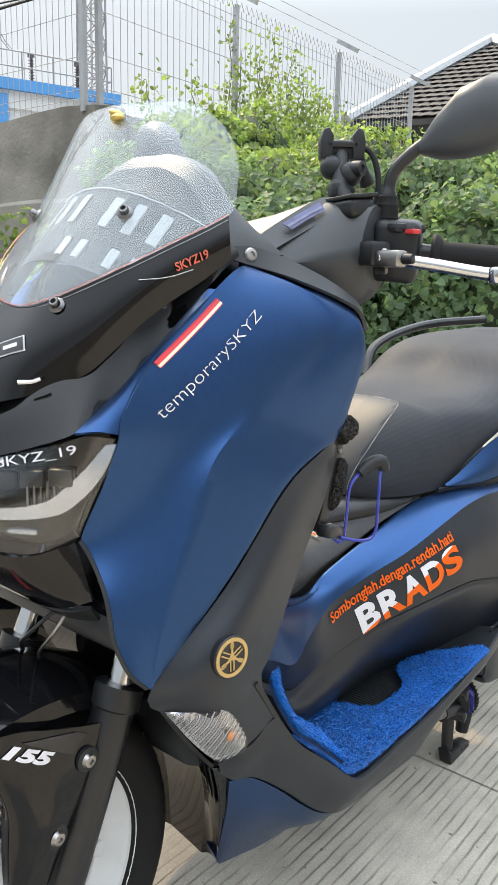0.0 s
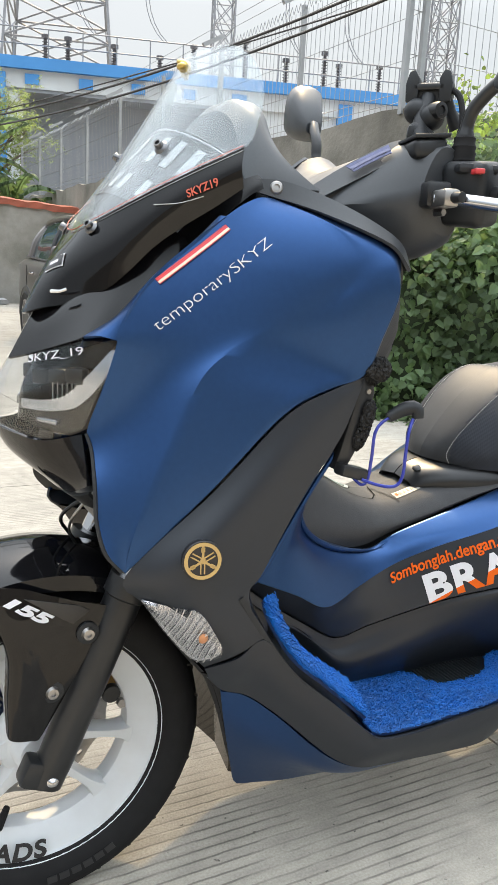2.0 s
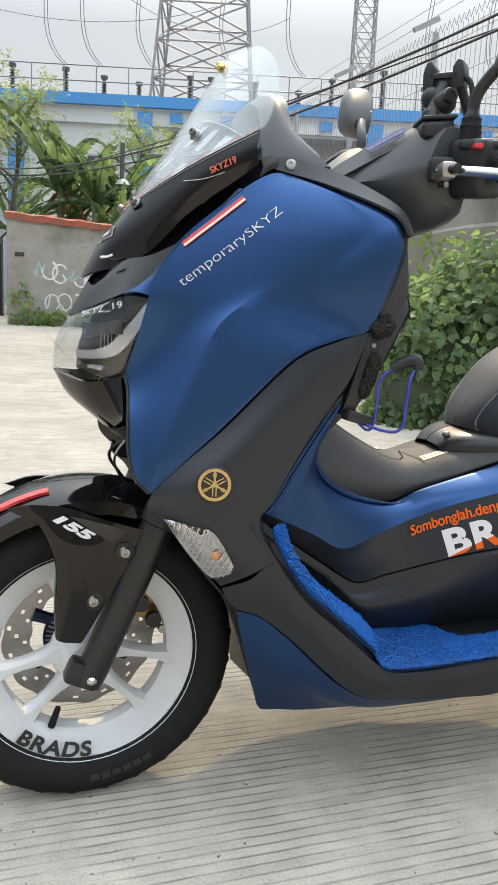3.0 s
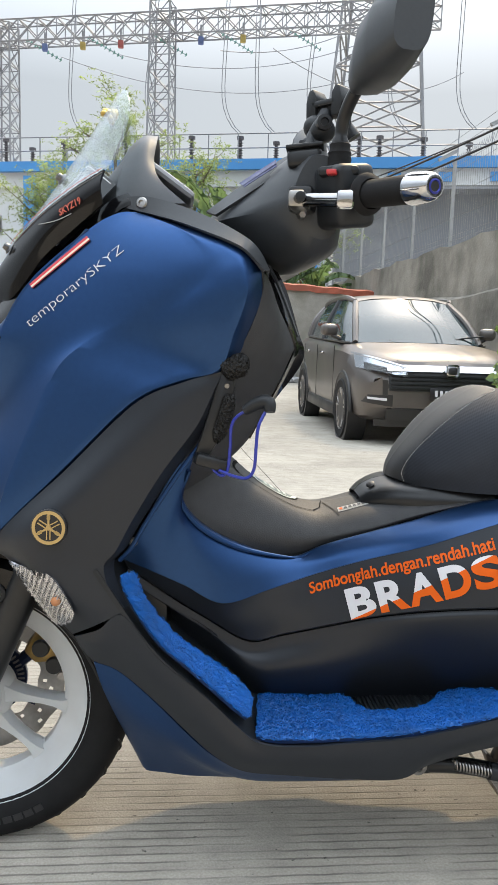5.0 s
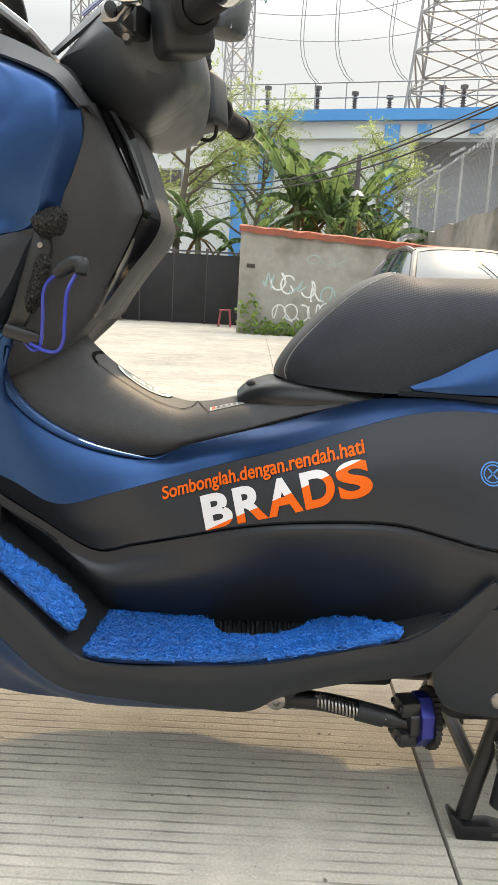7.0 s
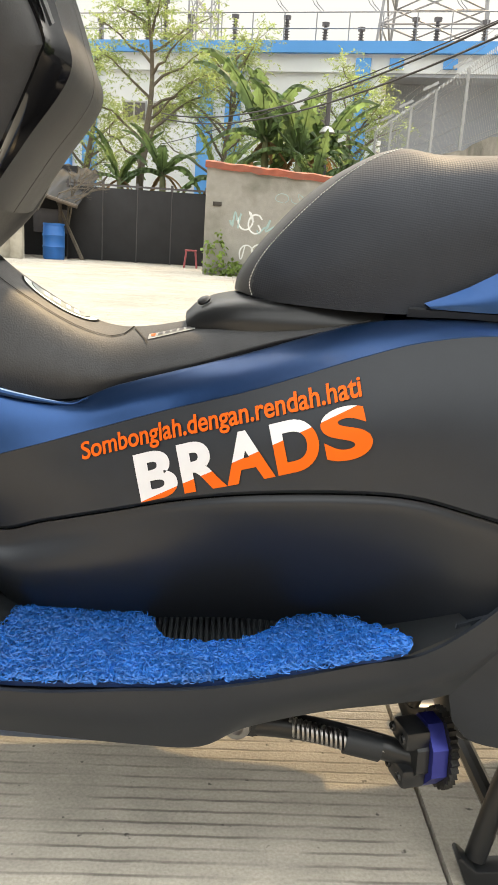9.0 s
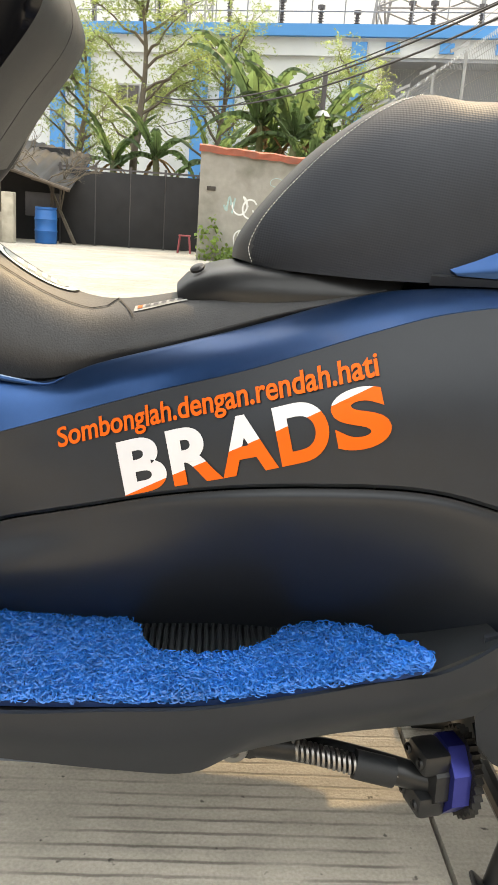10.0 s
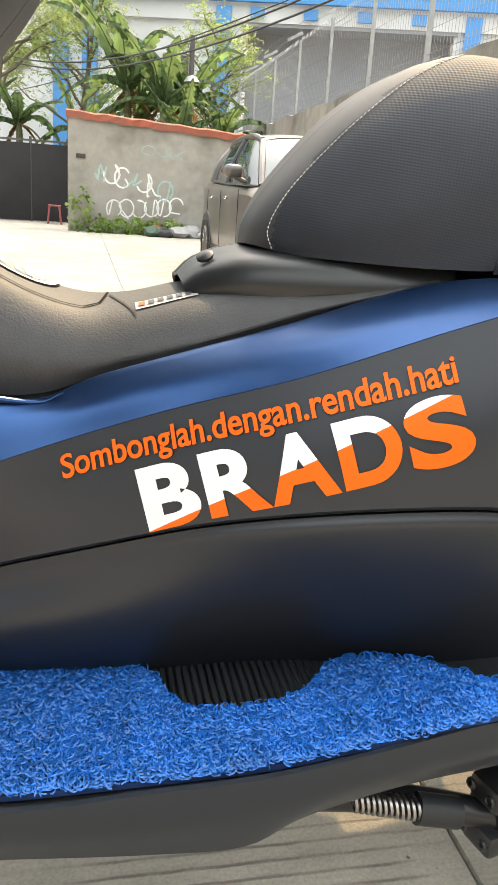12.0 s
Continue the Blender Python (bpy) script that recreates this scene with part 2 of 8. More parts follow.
def clear(name, tint=(1, 1, 1), rough=0.02, thin=0.5, film=0.0):
    """Thin clear plastic or glass: mostly see-through, with gloss that grows at a slant."""
    m = bpy.data.materials.new(name)
    m.use_nodes = True
    n, l = m.node_tree.nodes, m.node_tree.links
    n.clear()
    out = n.new("ShaderNodeOutputMaterial")
    tr = n.new("ShaderNodeBsdfTransparent")
    tr.inputs[0].default_value = (*tint, 1)
    gl = n.new("ShaderNodeBsdfGlossy")
    gl.inputs["Roughness"].default_value = rough
    gl.inputs[0].default_value = (0.9, 0.93, 0.95, 1)
    fr = n.new("ShaderNodeLayerWeight")
    power = n.new("ShaderNodeMath")
    power.operation = 'POWER'
    power.inputs[1].default_value = 3.5
    l.new(fr.outputs["Facing"], power.inputs[0])
    mul = n.new("ShaderNodeMath")
    mul.operation = 'MULTIPLY_ADD'
    mul.inputs[1].default_value = thin
    mul.inputs[2].default_value = 0.04
    l.new(power.outputs[0], mul.inputs[0])
    mix = n.new("ShaderNodeMixShader")
    l.new(mul.outputs[0], mix.inputs[0])
    l.new(tr.outputs[0], mix.inputs[1])
    l.new(gl.outputs[0], mix.inputs[2])
    last = mix
    if film:
        # pale diffuse layer imitates the milky sky reflection on the screen
        sky_veil = n.new("ShaderNodeBsdfDiffuse")
        sky_veil.inputs[0].default_value = (0.75, 0.77, 0.78, 1)
        last = n.new("ShaderNodeMixShader")
        last.inputs[0].default_value = film
        l.new(mix.outputs[0], last.inputs[1])
        l.new(sky_veil.outputs[0], last.inputs[2])
    l.new(last.outputs[0], out.inputs[0])
    return m


PAINT_BLUE = material("satin_blue_paint", (0.024, 0.063, 0.172), 0.35, 0.88, vary=0.05, scale=1400, rough_vary=0.08, coat=0.10)
PAINT_GREY = material("matt_grey_paint", (0.0165, 0.0200, 0.027), 0.35, 0.10, spec=0.42, vary=0.06, scale=700, rough_vary=0.08)
GLOSS_BLACK = material("gloss_black", (0.005, 0.005, 0.006), 0.06, 0.0, vary=0.1, spec=0.35, rough_vary=0.3)
PLASTIC = material("black_plastic", (0.016, 0.018, 0.021), 0.48, spec=0.35, vary=0.15, scale=60, bump=0.25, bump_scale=900)
GRAIN = material("grained_grey_vinyl", (0.034, 0.035, 0.038), 0.64, vary=0.15, scale=80, bump=0.55, bump_scale=620)
VINYL = material("smooth_grey_vinyl", (0.030, 0.032, 0.036), 0.54, spec=0.5, vary=0.1, scale=60, bump=0.2, bump_scale=700)
RUBBER = material("tyre_rubber", (0.013, 0.013, 0.014), 0.7, vary=0.2, scale=40, spec=0.2, bump=0.2, bump_scale=300)
SATIN_BLACK = material("satin_black_metal", (0.017, 0.018, 0.020), 0.33, 0.2, vary=0.12, scale=60)
CHROME = material("chrome", (0.58, 0.585, 0.60), 0.12, 1.0, vary=0.04, rough_vary=0.4)
STEEL = material("brushed_steel", (0.34, 0.33, 0.32), 0.36, 1.0, vary=0.12, scale=120)
WHITE_RIM = material("white_enamel", (0.66, 0.69, 0.72), 0.3, vary=0.05, scale=14, coat=0.25, dirt=(0.42, 0.40, 0.36), dirt_scale=18, dirt_amount=0.18)
GOLD = material("gold_anodised", (0.50, 0.33, 0.12), 0.35, 0.85, vary=0.1, scale=80)
GOLD_FLAT = material("gold_print", (0.50, 0.35, 0.14), 0.4, 0.35, vary=0.05, scale=80)
WHITE_PRINT = material("white_print", (0.64, 0.64, 0.68), 0.35, vary=0.04, scale=50)
ORANGE_PRINT = material("orange_print", (0.66, 0.108, 0.004), 0.45, vary=0.04, scale=50, spec=0.2)
RED_PRINT = material("red_print", (0.52, 0.035, 0.04), 0.32, vary=0.06, scale=50, coat=0.3)
CORAL_PRINT = material("coral_print", (.52, .10, .06), .4, vary=.05, scale=60)
CREAM = material("cream_stripe", (0.72, 0.62, 0.50), 0.4, vary=0.05, scale=60)
BLUE_ANO = material("blue_anodised", (0.035, 0.042, 0.25), 0.32, 0.6, vary=0.1, scale=60)
BLUE_CABLE = material("blue_coated_wire", (0.016, 0.028, 0.30), 0.3, 0.1, vary=0.08, coat=0.4)
MAT_BLUE = material("blue_coil_vinyl", (0.008, 0.120, 0.45), 0.48, vary=0.3, scale=90)
# backing blue is darkened so the gaps between strands look shaded
MAT_BACK = material("shade_dark_mat_backing", (0.002, 0.022, 0.10), 0.8, vary=0.3, scale=90)
GLASS = clear("clear_visor", (0.93, 0.955, 0.965), 0.03, 0.55, 0.05)
LENS = clear("clear_lens", (0.96, 0.965, 0.97), 0.02, 0.45)
TAPE = material("grip_tape", (0.010, 0.0095, 0.009), 0.5, vary=0.5, scale=300, bump=0.8, bump_scale=700, spec=0.3)
THREAD = material("white_thread", (0.62, 0.62, 0.60), 0.8, vary=0.1)
HOOD = material("satin_black_paint", (0.033, 0.037, 0.043), 0.42, 0.0, vary=0.08, scale=300)
AMBER = material("amber_bulb", (0.45, 0.20, 0.09), 0.2, vary=0.1)
REFLECTOR = material("lamp_reflector", (0.50, 0.53, 0.58), 0.26, 0.9, vary=0.1, scale=40)


def ribbed_vinyl():
    """Carbon-like seat cloth: fine diagonal ribs."""
    m = material("ribbed_seat_vinyl", (0.023, 0.027, 0.036), 0.66, vary=0.08, scale=60, spec=0.3)
    n, l = m.node_tree.nodes, m.node_tree.links
    b = n["Principled BSDF"]
    co = n.new("ShaderNodeTexCoord")
    mp = n.new("ShaderNodeMapping")
    mp.inputs["Rotation"].default_value = (0, radians(-8), 0)
    l.new(co.outputs["Object"], mp.inputs["Vector"])
    wave = n.new("ShaderNodeTexWave")
    wave.bands_direction = 'Z'
    wave.inputs["Scale"].default_value = 165
    wave.inputs["Distortion"].default_value = 0.25
    l.new(mp.outputs[0], wave.inputs["Vector"])
    wave2 = n.new("ShaderNodeTexWave")
    wave2.bands_direction = 'X'
    wave2.inputs["Scale"].default_value = 165
    l.new(mp.outputs[0], wave2.inputs["Vector"])
    mul = n.new("ShaderNodeMath")
    mul.operation = 'MULTIPLY_ADD'
    mul.inputs[1].default_value = 0.9
    l.new(wave2.outputs["Fac"], mul.inputs[0])
    l.new(wave.outputs["Fac"], mul.inputs[2])
    bp = n.new("ShaderNodeBump")
    bp.inputs["Strength"].default_value, bp.inputs["Distance"].default_value = 0.2, 0.0004
    l.new(mul.outputs[0], bp.inputs["Height"])
    l.new(bp.outputs[0], b.inputs["Normal"])
    return m


PLATE = material("plate_black", (.012, .012, .014), .35, vary=.1)
SEAT_RIB = ribbed_vinyl()


def concrete_ground():
    """Broom-finished concrete: raked lines across, pits, dusty tones and stains."""
    m = bpy.data.materials.new("broomed_concrete")
    m.use_nodes = True
    n, l = m.node_tree.nodes, m.node_tree.links
    b = n["Principled BSDF"]
    co = n.new("ShaderNodeTexCoord")

    def noise_tex(scale, detail=6, vec=None, rough=0.55):
        t = n.new("ShaderNodeTexNoise")
        t.inputs["Scale"].default_value, t.inputs["Detail"].default_value, t.inputs["Roughness"].default_value = scale, detail, rough
        l.new(vec or co.outputs["Object"], t.inputs["Vector"])
        return t.outputs[0]

    def ranged(x, a, c, lo, hi):
        r = n.new("ShaderNodeMapRange")
        r.inputs[1].default_value, r.inputs[2].default_value, r.inputs[3].default_value, r.inputs[4].default_value = a, c, lo, hi
        l.new(x, r.inputs[0])
        return r.outputs[0]

    def times(x, y):
        t = n.new("ShaderNodeMath")
        t.operation = 'MULTIPLY'
        l.new(x, t.inputs[0])
        l.new(y, t.inputs[1])
        return t.outputs[0]

    stretch = n.new("ShaderNodeMapping")
    stretch.inputs["Scale"].default_value = (1.2, 30.0, 1.0)
    stretch.inputs["Rotation"].default_value = (0, 0, radians(1.0))
    l.new(co.outputs["Object"], stretch.inputs["Vector"])
    streak = noise_tex(1.6, 5, stretch.outputs[0], 0.6)
    wave = n.new("ShaderNodeTexWave")
    wave.bands_direction = 'Y'
    wave.inputs["Scale"].default_value = 17.0
    wave.inputs["Distortion"].default_value = 0.8
    wave.inputs["Detail"].default_value = 3
    wave.inputs["Detail Scale"].default_value = 1.3
    l.new(co.outputs["Object"], wave.inputs["Vector"])
    groove = ranged(wave.outputs["Fac"], 0.0, 0.16, 1.0, 0.0)
    broken = ranged(noise_tex(5.5, 4), 0.38, 0.60, 0.0, 1.0)
    line = times(groove, broken)
    wide = ranged(noise_tex(1.1, 6), 0.3, 0.7, 0.84, 1.12)
    mid = ranged(noise_tex(17, 8), 0.3, 0.7, 0.88, 1.1)
    fine = ranged(noise_tex(260, 3), 0.3, 0.7, 0.86, 1.12)
    rake = ranged(streak, 0.3, 0.7, 0.88, 1.1)
    dark = ranged(line, 0.0, 1.0, 1.0, 0.5)
    pits = ranged(noise_tex(70, 2), 0.70, 0.76, 1.0, 0.35)
    total = times(times(times(wide, mid), times(fine, rake)), times(dark, pits))
    tone = n.new("ShaderNodeVectorMath")
    tone.operation = 'SCALE'
    tone.inputs[0].default_value = (0.415, 0.385, 0.334)
    l.new(total, tone.inputs["Scale"])
    l.new(tone.outputs[0], b.inputs["Base Color"])
    b.inputs["Roughness"].default_value = 0.85
    b.inputs["Specular IOR Level"].default_value = 0.1
    b.inputs["Diffuse Roughness"].default_value = 1.0
    height = n.new("ShaderNodeMath")
    height.operation = 'MULTIPLY_ADD'
    height.inputs[1].default_value = -1.0
    l.new(line, height.inputs[0])
    l.new(times(mid, fine), height.inputs[2])
    bp = n.new("ShaderNodeBump")
    bp.inputs["Strength"].default_value, bp.inputs["Distance"].default_value = 0.55, 0.003
    l.new(height.outputs[0], bp.inputs["Height"])
    l.new(bp.outputs[0], b.inputs["Normal"])
    return m


CONCRETE = concrete_ground()
JOINT = material("dark_joint", (0.05, 0.045, 0.04), 0.95, vary=0.3, scale=20)
RENDER_WALL = material("stained_render", (0.30, 0.29, 0.265), 0.9, vary=0.16, scale=5, bump=0.5, bump_scale=30, dirt=(0.11, 0.11, 0.085), dirt_scale=1.1, dirt_amount=0.75)
RETAIN = material("retaining_concrete", (0.25, 0.235, 0.205), 0.92, vary=0.2, scale=3, bump=0.5, bump_scale=20, dirt=(0.07, 0.066, 0.055), dirt_scale=0.9, dirt_amount=0.85)
COPING = material("terracotta_coping", (0.30, 0.085, 0.05), 0.85, vary=0.2, scale=6, dirt=(0.16, 0.08, 0.06), dirt_scale=2, dirt_amount=0.6)
SPRAY = material("pale_spray_paint", (0.66, 0.68, 0.68), 0.8, vary=0.2, scale=10)
SPRAY_BLUE = material("pale_blue_spray_paint", (0.30, 0.42, 0.42), 0.8, vary=0.2, scale=10)
BLDG_WHITE = material("white_building_paint", (0.62, 0.65, 0.68), 0.8, vary=0.06, scale=0.8, dirt=(0.45, 0.46, 0.46), dirt_scale=0.3, dirt_amount=0.5)
BLDG_BLUE = material("sky_blue_building_paint", (0.075, 0.27, 0.62), 0.7, vary=0.06, scale=0.8)
SHEET_GREY = material("grey_ribbed_cladding", (0.27, 0.29, 0.33), 0.6, vary=0.08, scale=0.6)
GALV = material("galvanised_steel", (0.36, 0.37, 0.38), 0.5, 0.6, vary=0.12, scale=8)
PYLON = material("weathered_pylon_steel", (0.24, 0.245, 0.26), 0.6, 0.3, vary=0.15, scale=2)
DARK_STEEL = material("dark_insulator", (0.07, 0.065, 0.07), 0.5, vary=0.2, scale=5)
CABLE = material("black_cable", (0.015, 0.015, 0.017), 0.6, vary=0.1)
SHADE_NET = material("black_shade_sheet", (0.022, 0.022, 0.024), 0.85, vary=0.3, scale=2)
TILE = material("weathered_roof_tile", (0.050, 0.047, 0.047), 0.8, vary=0.3, scale=3, piece=0.2)

# ---- ground: concrete yard that falls gently away behind the scooter ----
def grade(y):
    t = min(1.0, max(0.0, (y - 1.0) / 7.0))
    return 0.0115 - 0.28 * t * t * (3 - 2 * t)


ys = [-60, -20, -8, -5] + [-4 + 0.5 * i for i in range(31)] + [13, 16, 20, 26, 40, 80, 200, 900, 2500]
xs = [-2500, -600, -100, -30, -14, -8, -4, 0, 4, 8, 14, 30, 100, 600, 2500]
bm = bmesh.new()
gv = [[bm.verts.new((x, y, grade(y) - 0.022)) for y in ys] for x in xs]
for i in range(len(xs) - 1):
    for j in range(len(ys) - 1):
        bm.faces.new([gv[i][j], gv[i + 1][j], gv[i + 1][j + 1], gv[i][j + 1]])
ground = part("ground", bm, CONCRETE, None)
tagged(ground, "sunlit pale concrete yard with raked lines and open joints", "ground", kind="structure")

SLAB_X, SLAB_Y = [-10.0, -6.4, -2.75, 0.853, 4.45, 8.05], [-6.6, -2.3, 2.0, 6.3, 10.6, 14.9, 19.2, 23.5]
for i in range(len(SLAB_X) - 1):
    for j in range(len(SLAB_Y) - 1):
        x0, x1, y0, y1 = SLAB_X[i] + 0.003, SLAB_X[i + 1] - 0.003, SLAB_Y[j] + 0.003, SLAB_Y[j + 1] - 0.003
        bm = bmesh.new()
        k = 8
        rows = []
        for q in range(k + 1):
            y = y0 + (y1 - y0) * q / k
            z = grade(y)
            rows.append([bm.verts.new(c) for c in ((x0, y, z - 0.02), (x0, y, z), (x1, y, z), (x1, y, z - 0.02))])
        for a, b in zip(rows, rows[1:]):
            for c in range(3):
                bm.faces.new([a[c], a[c + 1], b[c + 1], b[c]])
        bm.faces.new(rows[0])
        bm.faces.new(list(reversed(rows[-1])))
        part("slab", bm, CONCRETE, ground, smooth=False)

# ---- yard walls ----
def wall_box(name, size, m, mat, label, cat="wall", seg=0):
    bm = bmesh.new()
    box(bm, size, None, 0.012)
    bmesh.ops.transform(bm, matrix=m, verts=bm.verts)
    return tagged(part(name, bm, mat, None, smooth=False), label, cat, kind="structure")


BASE = grade(18)
# unseen walls added behind the camera; they close the yard and darken paint reflections
wall_box("unseen_wall_south", (44, 0.25, 2.2), pose(0, -8.5, 1.0), RETAIN, "unseen plain dark wall added to darken reflections")
wall_box("unseen_wall_west", (0.25, 22, 2.2), pose(-17, 2.6, 1.0), RETAIN, "unseen plain dark wall added to darken reflections")
# low boundary wall with graffiti, its top falling slightly towards the retaining wall
bm = bmesh.new()
wx0, wx1, wy = 0.15, 5.02, 18.0
n = 24
cols = []
for i in range(n + 1):
    x = wx0 + (wx1 - wx0) * i / n
    top = 2.20 - 0.27 * i / n + 0.012 * math.sin(i * 1.7)
    cols.append([bm.verts.new(c) for c in ((x, wy, BASE - 0.1), (x, wy, top), (x, wy + 0.22, top), (x, wy + 0.22, BASE - 0.1))])
for a, b in zip(cols, cols[1:]):
    for c in range(4):
        bm.faces.new([a[c], a[(c + 1) % 4], b[(c + 1) % 4], b[c]])
bm.faces.new(cols[0])
bm.faces.new(list(reversed(cols[-1])))
wall_north = tagged(part("wall_north", bm, RENDER_WALL, None, smooth=False), "weathered grey rendered yard wall covered with spray scrawls", "wall", kind="structure")
bm = bmesh.new()
cols = []
for i in range(n + 1):
    x = wx0 - 0.04 + (wx1 - wx0 + 0.04) * i / n
    top = 2.20 - 0.27 * i / n + 0.012 * math.sin(i * 1.7)
    w = 0.012 * math.sin(i * 2.9)
    cols.append([bm.verts.new(c) for c in ((x, wy - 0.05 + w, top - 0.10 + w), (x, wy - 0.05, top + 0.035 - w), (x, wy + 0.11, top + 0.075), (x, wy + 0.27, top + 0.03), (x, wy + 0.27, top - 0.05))])
for a, b in zip(cols, cols[1:]):
    for c in range(5):
        bm.faces.new([a[c], a[(c + 1) % 5], b[(c + 1) % 5], b[c]])
bm.faces.new(cols[0])
bm.faces.new(list(reversed(cols[-1])))
part("coping", bm, COPING, wall_north, "faded terracotta coping", smooth=False)
part("recess", boxed((0.2, 0.05, 0.09), pose(0.42, wy + 0.0, 1.33), 0.006), JOINT, wall_north)

random.seed(11)
def scrawl(cx, cz, w, h, mat, r=0.014):
    """One looping stroke of sprayed paint, as a thin ribbon of relief on the wall."""
    k = random.randint(7, 12)
    if random.random() < 0.6:
        a0, turn = random.uniform(0, 6.28), random.uniform(3.6, 6.6)
        pts = [(cx + w * 0.5 * math.cos(a0 + turn * q / k), wy - 0.003, cz + h * 0.5 * math.sin(a0 + turn * q / k)) for q in range(k)]
        pts.append((cx + w * random.uniform(-0.2, 0.7), wy - 0.003, cz + h * random.uniform(-0.7, 0.5)))
    else:
        pts = [(cx + w * (q / k - 0.5) + random.uniform(-0.08, 0.08), wy - 0.003, cz + h * random.uniform(-0.5, 0.5)) for q in range(k)]
    bm = tube(bmesh.new(), spline(pts, 40), r, 6, True, 1.0)
    bmesh.ops.scale(bm, vec=(1, 0.12, 1), space=Matrix.Translation((0, -wy, 0)), verts=bm.verts)
    return part("spray_stroke", bm, mat, wall_north)


for q in range(7):
    scrawl(0.85 + 0.24 * q, 1.02 - 0.05 * q + random.uniform(-0.05, 0.05), 0.34, 0.42, SPRAY if q % 3 else SPRAY_BLUE, 0.022)
for q in range(6):
    scrawl(1.15 + 0.28 * q, 0.32 + random.uniform(-0.06, 0.08), 0.32, 0.38, SPRAY, 0.018)
for q in range(3):
    scrawl(1.9 + 0.35 * q, 1.52 + random.uniform(-0.05, 0.05), 0.3, 0.2, SPRAY_BLUE, 0.008)

# retaining wall that turns a corner, with a welded mesh fence on top
RW_X, RW_Y0, RW_Y1, RW_TOP = 5.0, 5.8, 25.5, 2.5
bm = bmesh.new()
n = 40
cols = []
for i in range(n + 1):
    y = RW_Y0 + (RW_Y1 - RW_Y0) * i / n
    t = RW_TOP + 0.03 * math.sin(i * 1.3) + 0.02 * math.sin(i * 3.1)
    b = 0.03 * math.sin(i * 0.9)
    cols.append([bm.verts.new(c) for c in ((RW_X - 0.18, y, -0.5), (RW_X - 0.12, y, 1.55 + b), (RW_X - 0.03, y, 1.6 + b), (RW_X, y, t), (RW_X + 0.4, y, t + 0.02), (RW_X + 0.4, y, -0.5))])
for a, b in zip(cols, cols[1:]):
    for c in range(6):
        bm.faces.new([a[c], a[(c + 1) % 6], b[(c + 1) % 6], b[c]])
bm.faces.new(cols[0])
bm.faces.new(list(reversed(cols[-1])))
tagged(part("wall_east", bm, RETAIN, None, smooth=False), "tall rough concrete retaining wall streaked with black damp", "wall", kind="structure")
LEG = Vector((1.0, 0.05, 0)).normalized()
leg_m = Matrix.Translation((RW_X, RW_Y0, 0)) @ Matrix.Rotation(math.atan2(LEG.y, LEG.x), 4, 'Z')
bm = bmesh.new()
cols = []
for i in range(31):
    x = 8.0 * i / 30
    t = RW_TOP + 0.04 * math.sin(i * 1.9)
    cols.append([bm.verts.new(leg_m @ Vector(c)) for c in ((x, 0, -0.5), (x, 0.03, t), (x, 0.4, t), (x, 0.4, -0.5))])
for a, b in zip(cols, cols[1:]):
    for c in range(4):
        bm.faces.new([a[c], a[(c + 1) % 4], b[(c + 1) % 4], b[c]])
bm.faces.new(list(reversed(cols[-1])))
bm.faces.new(cols[0])
tagged(part("wall_southeast", bm, RETAIN, None, smooth=False), "overgrown concrete retaining wall round the corner", "wall", kind="structure")


def wire_box(verts, faces, a, b, r):
    a, b = Vector(a), Vector(b)
    d = (b - a).normalized()
    s = d.cross(Vector((0.31, 0.2, 0.93))).normalized() * r
    u = d.cross(s).normalized() * r
    k = len(verts)
    verts += [a + s, a + u, a - s, a - u, b + s, b + u, b - s, b - u]
    faces += [(k, k + 1, k + 5, k + 4), (k + 1, k + 2, k + 6, k + 5), (k + 2, k + 3, k + 7, k + 6), (k + 3, k, k + 4, k + 7)]


def wires(name, segs, r, mat, parent=None, label="", kind=""):
    verts, faces = [], []
    for a, b in segs:
        wire_box(verts, faces, a, b, r)
    me = bpy.data.meshes.new(name)
    me.from_pydata([tuple(v) for v in verts], [], faces)
    me.update()
    return obj(name, me, mat, parent, label)


fence = thing("mesh_fence", "galvanised welded mesh fence with angled post heads on the wall", "fence")
fence["kind"] = "structure"
def fence_run(m, length, z0, height, step):
    count = int(length / step)
    for i in range(count + 1):
        x = i * step
        bm = bmesh.new()
        box(bm, (0.055, 0.055, height + 0.1), m @ pose(x, 0.15, z0 + height / 2))
        box(bm, (0.05, 0.38, 0.06), m @ pose(x, 0.01, z0 + height + 0.12, 28))
        part("post", bm, GALV, fence, smooth=False)
        if i < count:
            segs = []
            k = int(step / 0.1)
            for q in range(1, k):
                segs.append((m @ Vector((x + q * step / k, 0.15, z0 + 0.05)), m @ Vector((x + q * step / k, 0.15, z0 + height))))
            for h in (0.08, 0.14, 0.35, 0.62, 0.88, 0.95):
                segs.append((m @ Vector((x, 0.15, z0 + h * height)), m @ Vector((x + step, 0.15, z0 + h * height))))
            for q in range(k * 2):
                f0, f1 = q / (2 * k) * step, (q + 1) / (2 * k) * step
                segs.append((m @ Vector((x + f0, 0.15, z0 + height + (0.0 if q % 2 else 0.1))), m @ Vector((x + f1, 0.15, z0 + height + (0.1 if q % 2 else 0.0)))))
            for h in (0.0, 0.12):
                segs.append((m @ Vector((x, -0.12 + h, z0 + height + 0.2 - h * 0.5)), m @ Vector((x + step, -0.12 + h, z0 + height + 0.2 - h * 0.5))))
            wires("mesh_panel", segs, 0.0042, GALV, fence)


back_m = Matrix.Translation((RW_X, RW_Y0 + 0.1, 0)) @ Matrix.Rotation(radians(90), 4, 'Z') @ Matrix.Scale(-1, 4, (0, 1, 0))
